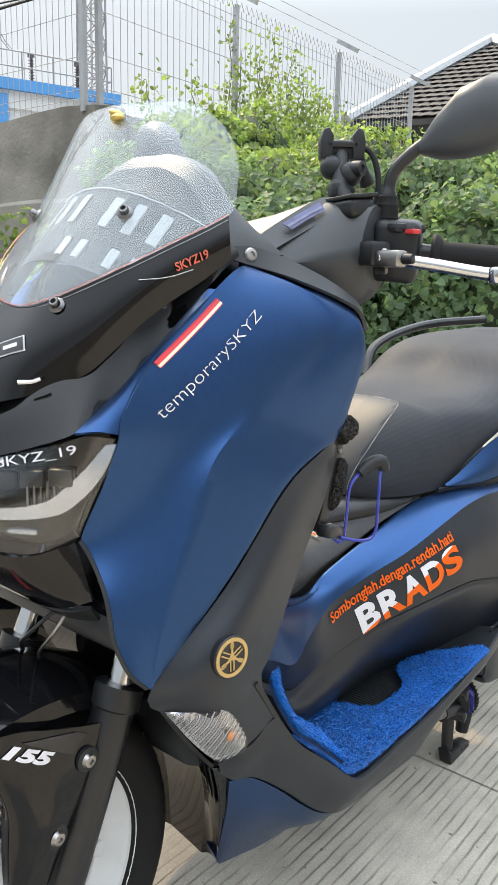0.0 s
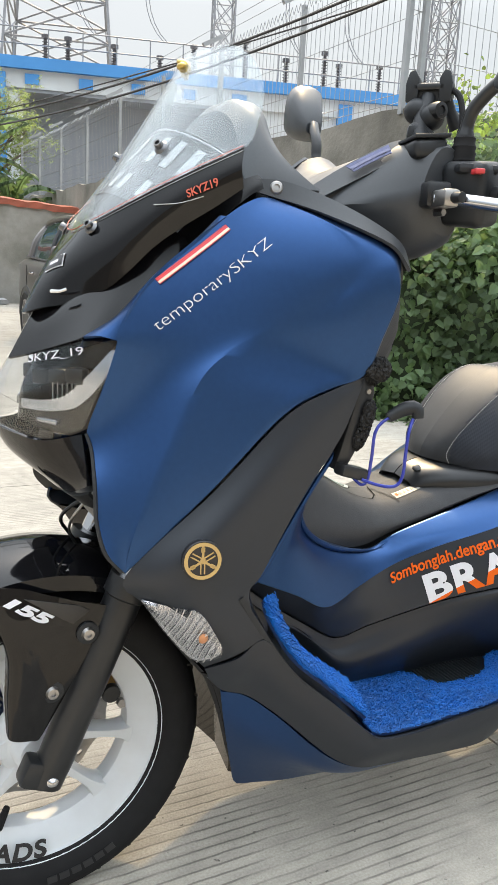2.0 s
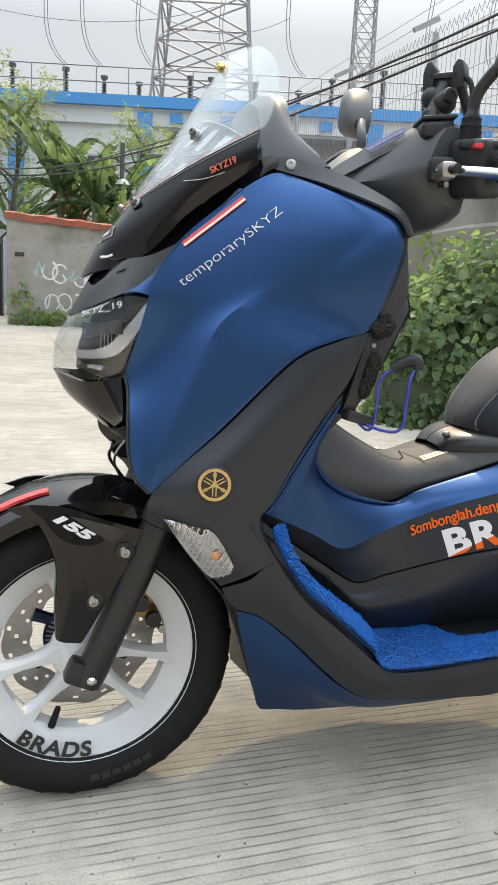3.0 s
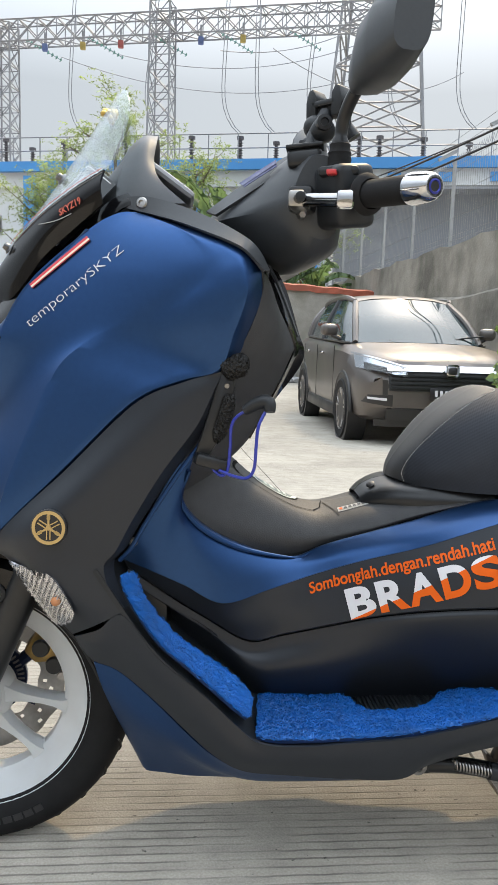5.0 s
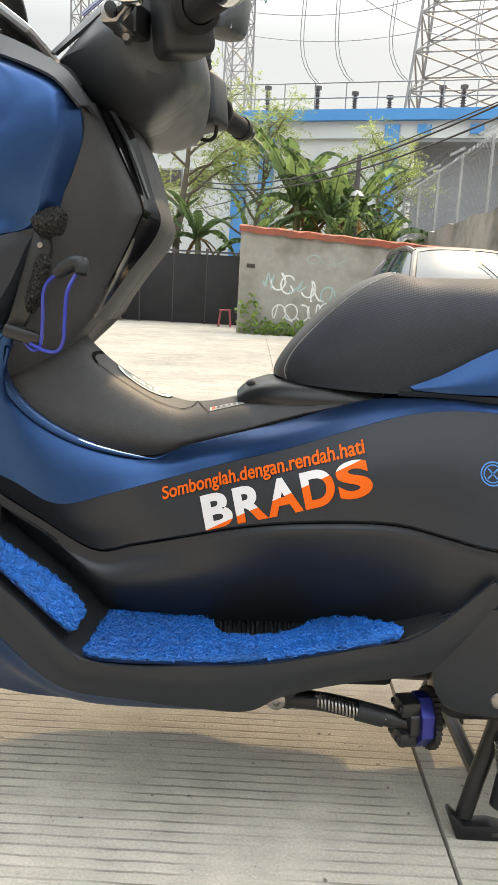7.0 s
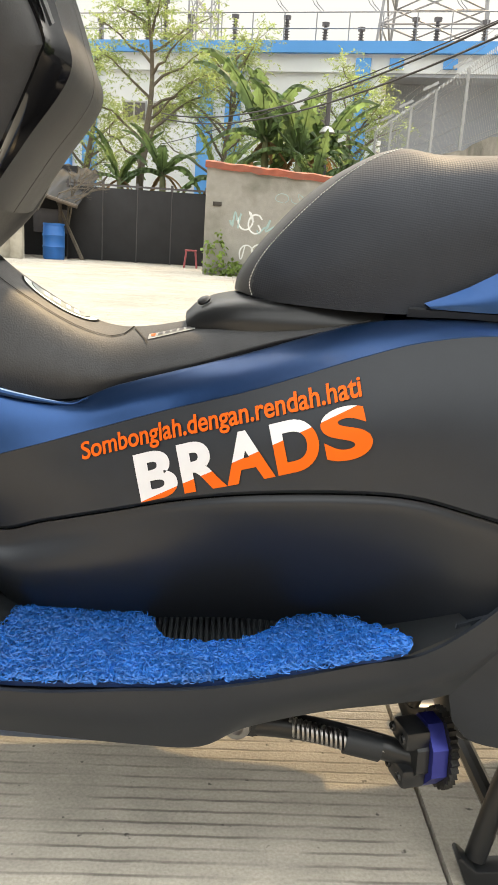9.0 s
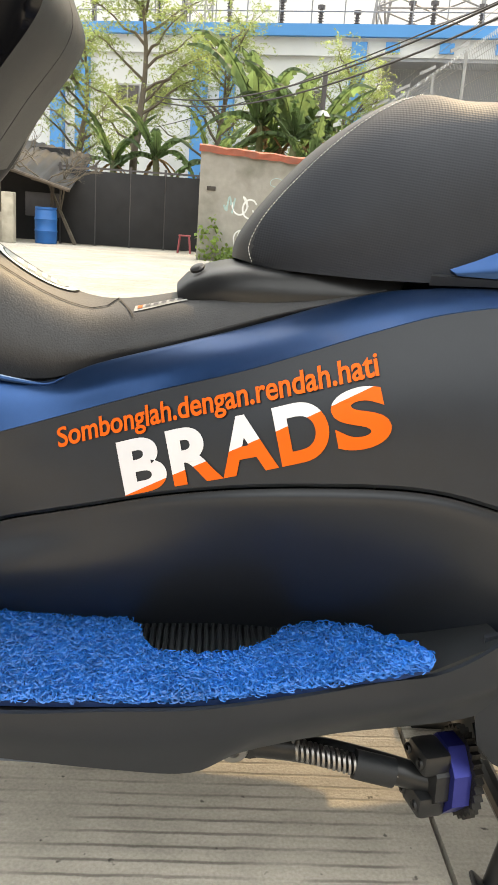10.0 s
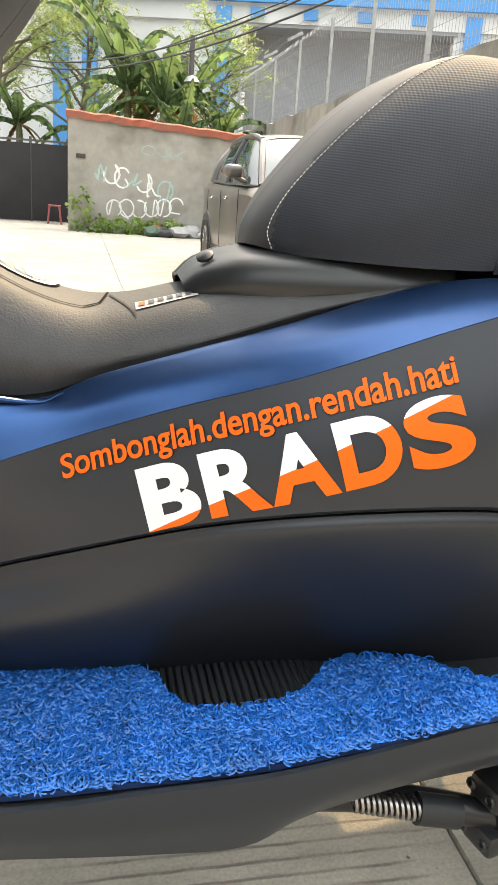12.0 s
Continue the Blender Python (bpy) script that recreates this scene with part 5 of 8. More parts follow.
for k in range(3):
    face("bonnet_crease", -.5 + .5 * k - .004, -.5 + .5 * k + .004, (.868, .868), (.88, .88), CAR_BLACK, "", .0, 2, thick=.004)

# ---- the scooter: body panels (its left side faces the camera) ----
scooter = thing("scooter", "satin dark blue and grey maxi scooter parked on its centre stand", "scooter")


def panel(name, curves, mat, nu=40, nv=12, thick=0.004, fold=None, label="", both=True, straight=False, out=(0, -1, 0), sharp=28):
    """A moulded panel between guide curves; fold: a last curve, joined with a hard edge."""
    grid = loft(curves, nu, nv, straight)
    if fold:
        for col, p in zip(grid, spline(fold, nu)):
            col.append(col[-1].lerp(p, 0.5))
            col.append(p)
    ob = part(name, sheet(grid, thick, out), mat, scooter, label, sharp)
    if both:
        mirrored(ob)
    return ob


def flip(c):
    """A curve that starts on the middle line, carried over to the other side as well."""
    return [(x, -y, z) for x, y, z in reversed(c[1:])] + list(c)


# front side panel, blue
F = [(.060, -.178, .527), (.043, -.168, .548), (.0375, -.154, .578), (.0375, -.148, .602), (.039, -.138, .628), (.041, -.118, .652), (.038, -.106, .669), (.050, -.124, .72), (.060, -.136, .765), (.066, -.136, .792), (.098, -.142, .842), (.171, -.155, .906), (.207, -.154, .928), (.229, -.149, .931)]
FC = [(.0605, -.1785, .528), (.0660, -.1810, .560), (.086, -.1810, .617), (.116, -.1835, .686), (.142, -.1845, .742), (.185, -.188, .776), (.240, -.195, .802), (.300, -.203, .838), (.312, -.202, .872), (.288, -.184, .905), (.232, -.150, .930)]
FG = [(.061, -.179, .526), (.15, -.199, .617), (.232, -.206, .700), (.290, -.2055, .727), (.336, -.205, .741), (.352, -.212, .786), (.3645, -.216, .825), (.3655, -.2165, .845), (.360, -.213, .868), (.350, -.206, .880), (.308, -.191, .899), (.271, -.168, .917), (.2315, -.147, .9305)]
FH = [(.0625, -.172, .523), (.152, -.190, .613), (.234, -.197, .696), (.293, -.196, .722), (.344, -.190, .737), (.371, -.184, .785), (.386, -.184, .824), (.388, -.185, .847), (.380, -.192, .876), (.360, -.190, .894), (.317, -.178, .908), (.274, -.155, .923), (.2315, -.140, .935)]
n_ = 84
f1, fc = spline(F, n_), spline(FC, n_)
bulge = [math.sin(math.pi * k / n_) ** .7 * min(1, max(0, (k / n_ - .25) / .5)) for k in range(n_ + 1)]
skin = np.array([[p.lerp(q, k / 14)[:] for k in range(15)] for p, q in zip(f1, fc)])
for _ in range(160):                                     # a taut, even skin between its edges
    skin[1:-1, 1:-1] = (skin[:-2, 1:-1] + skin[2:, 1:-1] + skin[1:-1, :-2] + skin[1:-1, 2:]) / 4
upper = [[Vector(p) + Vector((0, -.012 * w * math.sin(math.pi * k / 14) ** .8, 0)) for k, p in enumerate(col)] for col, w in zip(skin, bulge)]
lower = [spline([a, a.lerp(b, .5) + Vector((0, -.0012, 0)), b], 8) for a, b in zip(fc, spline(FG, n_))]
for col, p in zip(lower, spline(FH, n_)):                # a chamfer behind a softly rounded crease, then a rolled rear edge
    e = col[-1]
    before, after = e.lerp(col[-2], .6), e.lerp(p, min(.4, .006 / max(.001, (p - e).length)))
    col[-1:] = [before.lerp(e, .5), e.lerp((before + after) / 2, .35), after, after.lerp(p, .35), after.lerp(p, .7), after.lerp(p, .92), p, p + Vector((.001, .006, -.001))]
bm = sheet([list(u) + list(w[1:]) for u, w in zip(upper, lower)], .004, (0, -1, 0))
half_me = bpy.data.meshes.new("panel_tip")
# its upper front corner, folded over towards the cowl
tip_a = [(.0675, -.1365, .770), (.071, -.1385, .800), (.099, -.1435, .843), (.136, -.151, .878), (.172, -.1565, .907)]
tip_b = [(.033, -.1055, .7735), (.076, -.1015, .7985), (.103, -.107, .8215), (.133, -.113, .849), (.168, -.138, .900)]
b2 = sheet(loft([tip_a, [tuple((Vector(p) + Vector(q)) / 2 + Vector((-.003, -.003, .004))) for p, q in zip(tip_a, tip_b)], tip_b], 24, 6), .003, (-.5, -.6, .6))
b2.to_mesh(half_me)
b2.free()
bm.from_mesh(half_me)
side_panel = part("front_side_panel", bm, PAINT_BLUE, scooter, "satin metallic blue front side panel", 30)
mirrored(side_panel)

# grey leg-shield panel under it
GA = [(.158, -.183, .398), (.120, -.184, .440), (.083, -.176, .487), (.0622, -.1775, .5235), (.1515, -.1985, .6145), (.2335, -.2055, .6975), (.2908, -.205, .7248), (.338, -.2015, .739)]
GM = [(.188, -.203, .417), (.150, -.208, .455), (.120, -.211, .50), (.135, -.2165, .552), (.195, -.2155, .615), (.262, -.2105, .68), (.312, -.206, .719), (.3385, -.1995, .736)]
GB = [(.222, -.2105, .437), (.204, -.209, .470), (.199, -.207, .497), (.212, -.208, .513), (.234, -.209, .556), (.268, -.208, .614), (.309, -.206, .672), (.330, -.203, .718), (.339, -.199, .735)]
GH = [(.228, -.195, .442), (.213, -.190, .472), (.210, -.186, .497), (.224, -.186, .513), (.246, -.188, .553), (.281, -.188, .609), (.320, -.188, .667), (.338, -.188, .715), (.343, -.188, .733)]
leg_panel = panel("leg_panel", [GA, GM, GB], PAINT_GREY, 48, 12, 0.004, GH, "matt dark grey leg-shield panel")

# grey lower panel that carries the footboard edge
LA = [(.160, -.181, .394), (.193, -.201, .411), (.222, -.2115, .434), (.267, -.213, .378), (.325, -.216, .330), (.376, -.220, .283), (.401, -.222, .266), (.455, -.222, .261), (.527, -.223, .266), (.597, -.228, .274), (.666, -.235, .292), (.722, -.241, .310), (.762, -.246, .322), (.800, -.249, .350), (.845, -.250, .395)]
LM = [(.164, -.180, .386), (.190, -.196, .388), (.222, -.206, .395), (.263, -.208, .352), (.318, -.212, .302), (.362, -.217, .262), (.392, -.219, .245), (.450, -.219, .239), (.53, -.221, .239), (.60, -.225, .247), (.66, -.232, .268), (.725, -.239, .287), (.775, -.242, .300), (.815, -.245, .325), (.855, -.246, .38)]
LB = [(.166, -.178, .380), (.184, -.182, .362), (.215, -.189, .352), (.259, -.194, .317), (.312, -.199, .266), (.345, -.203, .238), (.382, -.207, .220), (.444, -.209, .214), (.532, -.211, .208), (.591, -.213, .209), (.629, -.216, .231), (.693, -.220, .252), (.756, -.225, .266), (.789, -.230, .277), (.84, -.232, .30)]
LH = [(.172, -.160, .372), (.194, -.160, .355), (.224, -.165, .340), (.266, -.165, .302), (.320, -.165, .250), (.350, -.165, .224), (.385, -.165, .207), (.444, -.165, .204), (.532, -.165, .204), (.595, -.17, .209), (.635, -.175, .229), (.697, -.18, .249), (.76, -.185, .262), (.795, -.19, .272), (.845, -.19, .30)]
sill = panel("footboard_side", [LA, LM, LB], PAINT_GREY, 90, 10, 0.004, LH, "matt dark grey footboard side panel")

# blue belly fin
NA = [(.184, -.177, .358), (.215, -.184, .349), (.258, -.189, .314), (.310, -.194, .263), (.343, -.198, .236), (.382, -.202, .2175), (.444, -.204, .212), (.532, -.206, .206), (.585, -.205, .206)]
NM = [(.200, -.160, .300), (.235, -.168, .275), (.275, -.172, .250), (.320, -.174, .218), (.355, -.176, .200), (.395, -.178, .190), (.448, -.182, .190), (.53, -.19, .195), (.585, -.195, .203)]
NB = [(.243, -.108, .180), (.2515, -.106, .1655), (.275, -.115, .167), (.311, -.128, .169), (.35, -.137, .172), (.389, -.146, .175), (.465, -.164, .182), (.535, -.180, .192), (.585, -.19, .202)]
NH = [(.262, -.06, .185), (.268, -.06, .172), (.285, -.06, .170), (.316, -.06, .172), (.352, -.06, .175), (.39, -.06, .178), (.465, -.06, .184), (.535, -.06, .194), (.585, -.06, .203)]
panel("belly_fin", [NA, NM, NB], PAINT_BLUE, 40, 10, 0.004, NH, "satin blue belly fin")
# black duct between wheel and fin
DS = [(.076, -.168, .498), (.104, -.171, .455), (.138, -.171, .41), (.168, -.170, .372), (.190, -.158, .32), (.222, -.130, .235), (.2515, -.106, .1655)]
DI = [(.130, -.105, .500), (.152, -.100, .445), (.186, -.095, .395), (.212, -.090, .355), (.236, -.086, .30), (.250, -.080, .235), (.256, -.070, .160)]
duct = panel("duct", [DS, [tuple((Vector(a) + Vector(b)) / 2 + Vector((.006, .006, 0))) for a, b in zip(DS, DI)], DI], GLOSS_BLACK, 30, 8, 0.004, label="glossy black lower duct", out=(-1, 0, 0))
panel("duct_back", [DI, [(x + .012, 0, z) for x, y, z in DI]], GLOSS_BLACK, 20, 4, 0.004, out=(-1, 0, 0))
panel("duct_edge", [[(.160, -.172, .385), (.168, -.168, .370), (.190, -.156, .32), (.222, -.128, .235), (.2515, -.105, .1665)], [(.178, -.180, .380), (.190, -.174, .356), (.206, -.158, .300), (.228, -.132, .235), (.250, -.107, .176)]], GLOSS_BLACK, 24, 3, .003, None, out=(-1, -.4, 0))
duct_s, duct_i = spline(DS, 40), spline(DI, 40)
for k in range(5):
    a, b = duct_s[16 + 2 * k], duct_i[16 + 2 * k]
    part("grille_bar", tubed([tuple(a.lerp(b, .25) + Vector((-.002, -.004, 0))), tuple(a.lerp(b, .8) + Vector((-.003, -.003, 0)))], 0.0022, 6), GLOSS_BLACK, scooter)
for k in range(4):
    part("grille_bar", tubed([tuple(duct_s[16].lerp(duct_i[16], .25 + .18 * k) + Vector((-.003, -.004, 0))), tuple(duct_s[24].lerp(duct_i[24], .25 + .18 * k) + Vector((-.003, -.004, 0)))], 0.0018, 6), GLOSS_BLACK, scooter)

# footboard and ramp
FL = [[(.19, -.210, .492), (.26, -.212, .39), (.33, -.214, .326), (.395, -.219, .264), (.46, -.219, .2585), (.53, -.220, .263), (.60, -.225, .271), (.67, -.232, .289), (.73, -.239, .308), (.80, -.246, .348)],
      [(.200, -.17, .486), (.265, -.17, .386), (.335, -.17, .322), (.400, -.17, .262), (.46, -.17, .2555), (.53, -.17, .259), (.60, -.18, .266), (.67, -.19, .281), (.73, -.20, .300), (.80, -.22, .345)],
      [(.215, -.115, .486), (.28, -.10, .392), (.35, -.09, .326), (.410, -.085, .268), (.47, -.085, .258), (.53, -.085, .258), (.60, -.085, .262), (.67, -.10, .272), (.73, -.13, .288), (.80, -.18, .335)]]
floor_l = panel("footboard", FL, PLASTIC, 60, 8, 0.006, label="black ribbed plastic footboard", out=(0, 0, 1))
rib = boxed((.004, .055, .004), None, .0008, 1)
rib_me = finish(rib, "tread_rib")
for k in range(24):
    for s in (-1, 1):
        ob = obj("tread_rib", rib_me, PLASTIC, scooter)
        ob.matrix_local = Matrix.Translation((.535 + .0058 * k, s * .115, .2615 + .0004 * k))

# body side: blue band, black band and lower wall
T = [(.314, -.181, .668), (.303, -.168, .612), (.293, -.150, .570), (.320, -.131, .529), (.377, -.112, .4955), (.452, -.092, .477), (.505, -.092, .496), (.615, -.105, .532), (.697, -.118, .562), (.743, -.137, .573), (.802, -.163, .578), (.86, -.183, .576), (.95, -.195, .575)]
TM = [(.279, -.178, .608), (.262, -.167, .560), (.262, -.156, .527), (.300, -.147, .500), (.362, -.130, .464), (.425, -.110, .457), (.470, -.106, .469), (.515, -.114, .483), (.617, -.136, .522), (.700, -.153, .555), (.747, -.166, .568), (.802, -.182, .574), (.86, -.194, .573), (.95, -.20, .572)]
K = [(0.219, -0.154, 0.489), (0.258, -0.1525, 0.472), (0.3, -0.149, 0.452), (0.352, -0.1435, 0.4255), (0.415, -0.1245, 0.4383), (0.48, -0.1135, 0.4575), (0.545, -0.128, 0.482), (0.62, -0.156, 0.51), (0.702, -0.1785, 0.5448), (0.75, -0.188, 0.5616), (0.802, -0.197, 0.5705), (0.86, -0.203, 0.57), (0.95, -0.205, 0.568)]
TM = [p.lerp((a + b) / 2 + Vector((0, -.004, .001)), .7) for p, a, b in zip(spline(TM, 30), spline(T, 30), spline(K, 30))]
upper_skin = loft([T, TM, K], 90, 12)
for col in upper_skin:                                   # the edge beside the tunnel rolls over inwards
    rise = (col[0] - col[2]).normalized()
    inward = Vector((1, 0, 0)).cross(rise)
    inward = (inward if inward.y > 0 else -inward).normalized()
    col[:1] = [col[0] + rise * .009 * math.sin(a) + inward * .009 * (1 - math.cos(a)) for a in (2.0, 1.6, 1.25, .95, .65, .35, 0)]
body_blue = part("body_side_upper", sheet(upper_skin, .004, (0, -1, 0)), PAINT_BLUE, scooter, "satin blue upper body side", 40)
mirrored(body_blue)
K2 = [(x, y + .0004, z - .0005) for x, y, z in K]
KM = [(.222, -.150, .482), (.262, -.145, .456), (.315, -.138, .425), (.37, -.128, .395), (.44, -.121, .405), (.500, -.125, .423), (.56, -.145, .445), (.63, -.175, .472), (.706, -.2005, .495), (.755, -.211, .505), (.80, -.220, .508), (.85, -.226, .505), (.95, -.23, .50)]
C = [(.224, -.148, .478), (.268, -.139, .444), (.328, -.127, .402), (.390, -.1165, .364), (.440, -.119, .374), (.500, -.131, .391), (.560, -.151, .411), (.625, -.181, .430), (.704, -.207, .443), (.752, -.219, .4445), (.799, -.232, .437), (.845, -.244, .430), (.95, -.248, .42)]
CF = [(x + .001, y + .005, z - .004) for x, y, z in C]
body_black = panel("body_side_lower", [K2, KM, C], PAINT_GREY, 80, 12, 0.004, CF, "matt dark grey body side band")
W1 = [(.230, -.120, .470), (.285, -.110, .415), (.345, -.098, .365), (.402, -.092, .318), (.452, -.093, .318), (.512, -.098, .325), (.572, -.108, .335), (.637, -.130, .350), (.705, -.166, .365), (.756, -.198, .372), (.805, -.222, .375), (.852, -.236, .375), (.95, -.24, .36)]
W2 = [(.225, -.110, .468), (.290, -.095, .380), (.355, -.085, .316), (.412, -.082, .262), (.47, -.082, .254), (.53, -.082, .254), (.60, -.083, .257), (.67, -.100, .268), (.73, -.14, .29), (.78, -.185, .315), (.82, -.225, .34), (.86, -.238, .345), (.95, -.24, .32)]
WS = [(x + .001, y + .004, z - .020) for x, y, z in C]
W1 = [(x, y - .030 * math.sin(math.pi * min(1, k / 9)), z) for k, (x, y, z) in enumerate(W1)]
W0 = [(x + .001, y + .005, z - .0055) for x, y, z in C]
panel("body_side_wall", [W0, WS, W1, W2], PAINT_GREY, 80, 18, 0.004, None, "matt dark grey inner body wall")
EDGE = [(x, y - .0035, z + .0005) for x, y, z in T[1:6]] + [(.475, -.0935, .4835)]
for c, w in (([(x + .007, y + .002, z) for x, y, z in GH[2:]], .0030), (EDGE, [.0030, .0036, .0040, .0038, .0026, .0008])):
    bead = part("panel_bead", tubed([(x - .001, y - .0015, z - .001) for x, y, z in c], w, 8, 60), PAINT_BLUE, scooter, "rolled blue panel edge")
    mirrored(bead)
# tunnel cover over the middle
TC = [(.335, 0, .640), (.352, 0, .620), (.369, 0, .603), (.403, 0, .575), (.450, 0, .549), (.488, 0, .5385), (.520, 0, .540), (.560, 0, .548), (.62, 0, .560), (.72, 0, .570)]
TS = [(.318, -.060, .628), (.342, -.060, .604), (.364, -.060, .585), (.403, -.055, .562), (.450, -.052, .538), (.488, -.052, .528), (.520, -.055, .531), (.565, -.062, .542), (.63, -.070, .556), (.72, -.085, .570)]
TE = [(0.292, -0.103, 0.59), (0.318, -0.099, 0.556), (0.355, -0.094, 0.533), (0.405, -0.085, 0.514), (0.45, -0.078, 0.503), (0.49, -0.078, 0.503), (0.53, -0.082, 0.512), (0.58, -0.088, 0.526), (0.64, -0.099, 0.546), (0.72, -0.117, 0.568)]
TB = [(0.268, -0.115, 0.56), (0.298, -0.113, 0.535), (0.355, -0.1, 0.5), (0.42, -0.081, 0.479), (0.46, -0.075, 0.4775), (0.5, -0.077, 0.492), (0.55, -0.084, 0.508), (0.6, -0.0895, 0.525), (0.65, -0.098, 0.5425), (0.72, -0.113, 0.564)]
tunnel = panel("tunnel_cover", [TC, TS, TE, TB], GRAIN, 60, 15, 0.004, None, "grained dark grey tunnel cover", both=True, out=(0, -0.4, 1))
# gloss black hinge plate under the seat nose
panel("seat_hinge_cover", [[(.556, -.001, 0.556), (.570, -.001, 0.569), (.600, -.001, 0.579), (.66, -.001, 0.585), (.74, -.001, 0.585)], [(.557, -.032, 0.552), (.572, -.040, 0.564), (.602, -.055, 0.574), (.66, -.078, 0.579), (.735, -.100, 0.579)], [(.560, -.043, 0.543), (.576, -.056, 0.552), (.605, -.074, 0.561), (.66, -.096, 0.565), (.730, -.116, 0.568)], [(.566, -.040, 0.536), (.582, -.056, 0.54), (.610, -.076, 0.547), (.66, -.098, 0.555), (.730, -.118, 0.562)]], SATIN_BLACK, 30, 9, 0.003, None, "satin black cover under the seat nose", out=(0, -.3, 1))
part("lock", lathed([(0, .003), (.004, .003), (.0065, .002), (.0065, 0)], pose(.574, -.030, .570, 0, -24) @ Matrix.Rotation(radians(25), 4, 'X'), 16), PLATE, scooter, "dark keyhole")

# seat
S0 = [(0.603, 0, 0.581), (0.606, 0, 0.5975), (0.625, 0, 0.6273), (0.664, 0, 0.6713), (0.7047, 0, 0.7023), (0.7427, 0, 0.7202), (0.7769, 0, 0.716), (0.83, 0, 0.717), (0.92, 0, 0.719), (1, 0, 0.7473), (1.07, 0, 0.79), (1.18, 0, 0.808), (1.34, 0, 0.815)]
S1 = [(0.606, -0.022, 0.581), (0.61, -0.028, 0.5975), (0.629, -0.04, 0.6269), (0.668, -0.052, 0.67), (0.7075, -0.061, 0.7006), (0.7445, -0.068, 0.7146), (0.7778, -0.075, 0.712), (0.83, -0.088, 0.714), (0.92, -0.105, 0.722), (1, -0.11, 0.7426), (1.07, -0.115, 0.783), (1.18, -0.11, 0.802), (1.34, -0.08, 0.81)]
S2 = [(0.613, -0.04, 0.58), (0.618, -0.05, 0.593), (0.637, -0.07, 0.6172), (0.676, -0.092, 0.65), (0.714, -0.106, 0.6745), (0.7491, -0.114, 0.6894), (0.7815, -0.122, 0.696), (0.83, -0.136, 0.701), (0.92, -0.152, 0.706), (1, -0.158, 0.7268), (1.07, -0.155, 0.765), (1.18, -0.145, 0.788), (1.34, -0.1, 0.8)]
S3 = [(0.621, -0.052, 0.578), (0.629, -0.068, 0.587), (0.649, -0.092, 0.5997), (0.687, -0.115, 0.6153), (0.7223, -0.128, 0.6321), (0.7556, -0.137, 0.6468), (0.7861, -0.145, 0.6559), (0.83, -0.157, 0.667), (0.92, -0.172, 0.684), (1, -0.174, 0.7), (1.07, -0.17, 0.735), (1.18, -0.158, 0.762), (1.34, -0.11, 0.782)]
S4 = [(0.621, -0.048, 0.576), (0.631, -0.066, 0.5765), (0.654, -0.09, 0.5765), (0.6909, -0.112, 0.576), (0.7241, -0.125, 0.5765), (0.7574, -0.135, 0.5795), (0.788, -0.143, 0.5963), (0.83, -0.155, 0.624), (0.92, -0.172, 0.665), (1, -0.172, 0.68), (1.07, -0.168, 0.7), (1.18, -0.156, 0.73), (1.34, -0.11, 0.765)]
seat_grid = loft([S0, S1, S2, S3, S4], 130, 34)
seat_bm = sheet(seat_grid, 0.006, (0, -.3, 1))
STITCH = [(.617, -.050, .577), (.614, -.046, .594), (.632, -.050, .622), (.666, -.058, .660), (.704, -.062, .692), (.738, -.060, .716), (.748, -.040, .724), (.752, 0, .726)]
def strip_half(x):
    """Half the width of the smooth strip over the seat nose."""
    return np.interp(x, [.60, .62, .64, .67, .705, .738, .75, .7501], [.06, .050, .051, .058, .062, .060, .035, 0])


seat_me = finish(seat_bm, "seat", 30)
seat_me.materials.append(SEAT_RIB)
seat_me.materials.append(VINYL)
for p in seat_me.polygons:
    p.material_index = 1 if abs(p.center.y) < strip_half(p.center.x) else 0
seat = obj("seat", seat_me, SEAT_RIB, scooter, "dark grey seat with ribbed sides and pale stitching")
mirrored(seat)
path = spline([(x - .001, y - .002, z + .002) for x, y, z in STITCH], 160)
dash = bmesh.new()

seat_tree = BVHTree.FromPolygons([v.co for v in seat_me.vertices], [p.vertices for p in seat_me.polygons])
laid = [seat_tree.find_nearest(p)[0] for p in path]
for k in range(0, 158, 2):
    a, b = laid[k], laid[k].lerp(laid[k + 1], 1.1)
    nrm = seat_tree.find_nearest(a)[1]
    nrm = nrm if nrm.y < 0.2 else -nrm
    tube(dash, [a + nrm * .0005, b + nrm * .0005], .00042, 5)
st = part("stitching", dash, THREAD, scooter, "pale stitching")
mirrored(st)

# blue wedge and black trim under the seat, running back to the tail
panel("tail_side", [[(.757, -.146, .5885), (.79, -.155, .604), (.85, -.170, .640), (.93, -.184, .668), (1.05, -.185, .695), (1.25, -.16, .75), (1.45, -.08, .80)], [(.760, -.150, .5865), (.795, -.165, .594), (.85, -.182, .612), (.93, -.195, .632), (1.05, -.20, .655), (1.25, -.175, .71), (1.45, -.09, .775)], [(.762, -.150, .5845), (.80, -.168, .585), (.85, -.186, .588), (.93, -.20, .598), (1.05, -.205, .615), (1.25, -.18, .67), (1.45, -.095, .75)]], PAINT_BLUE, 40, 8, 0.004, None, "satin blue tail side panel")
panel("tail_trim", [[(.745, -.143, .583), (.80, -.166, .584), (.86, -.186, .586), (.95, -.20, .597), (1.1, -.203, .62)], [(.745, -.140, .576), (.80, -.164, .579), (.86, -.184, .577), (.95, -.195, .577), (1.1, -.20, .58)]], PLASTIC, 20, 3, 0.004, None, "black trim strip")
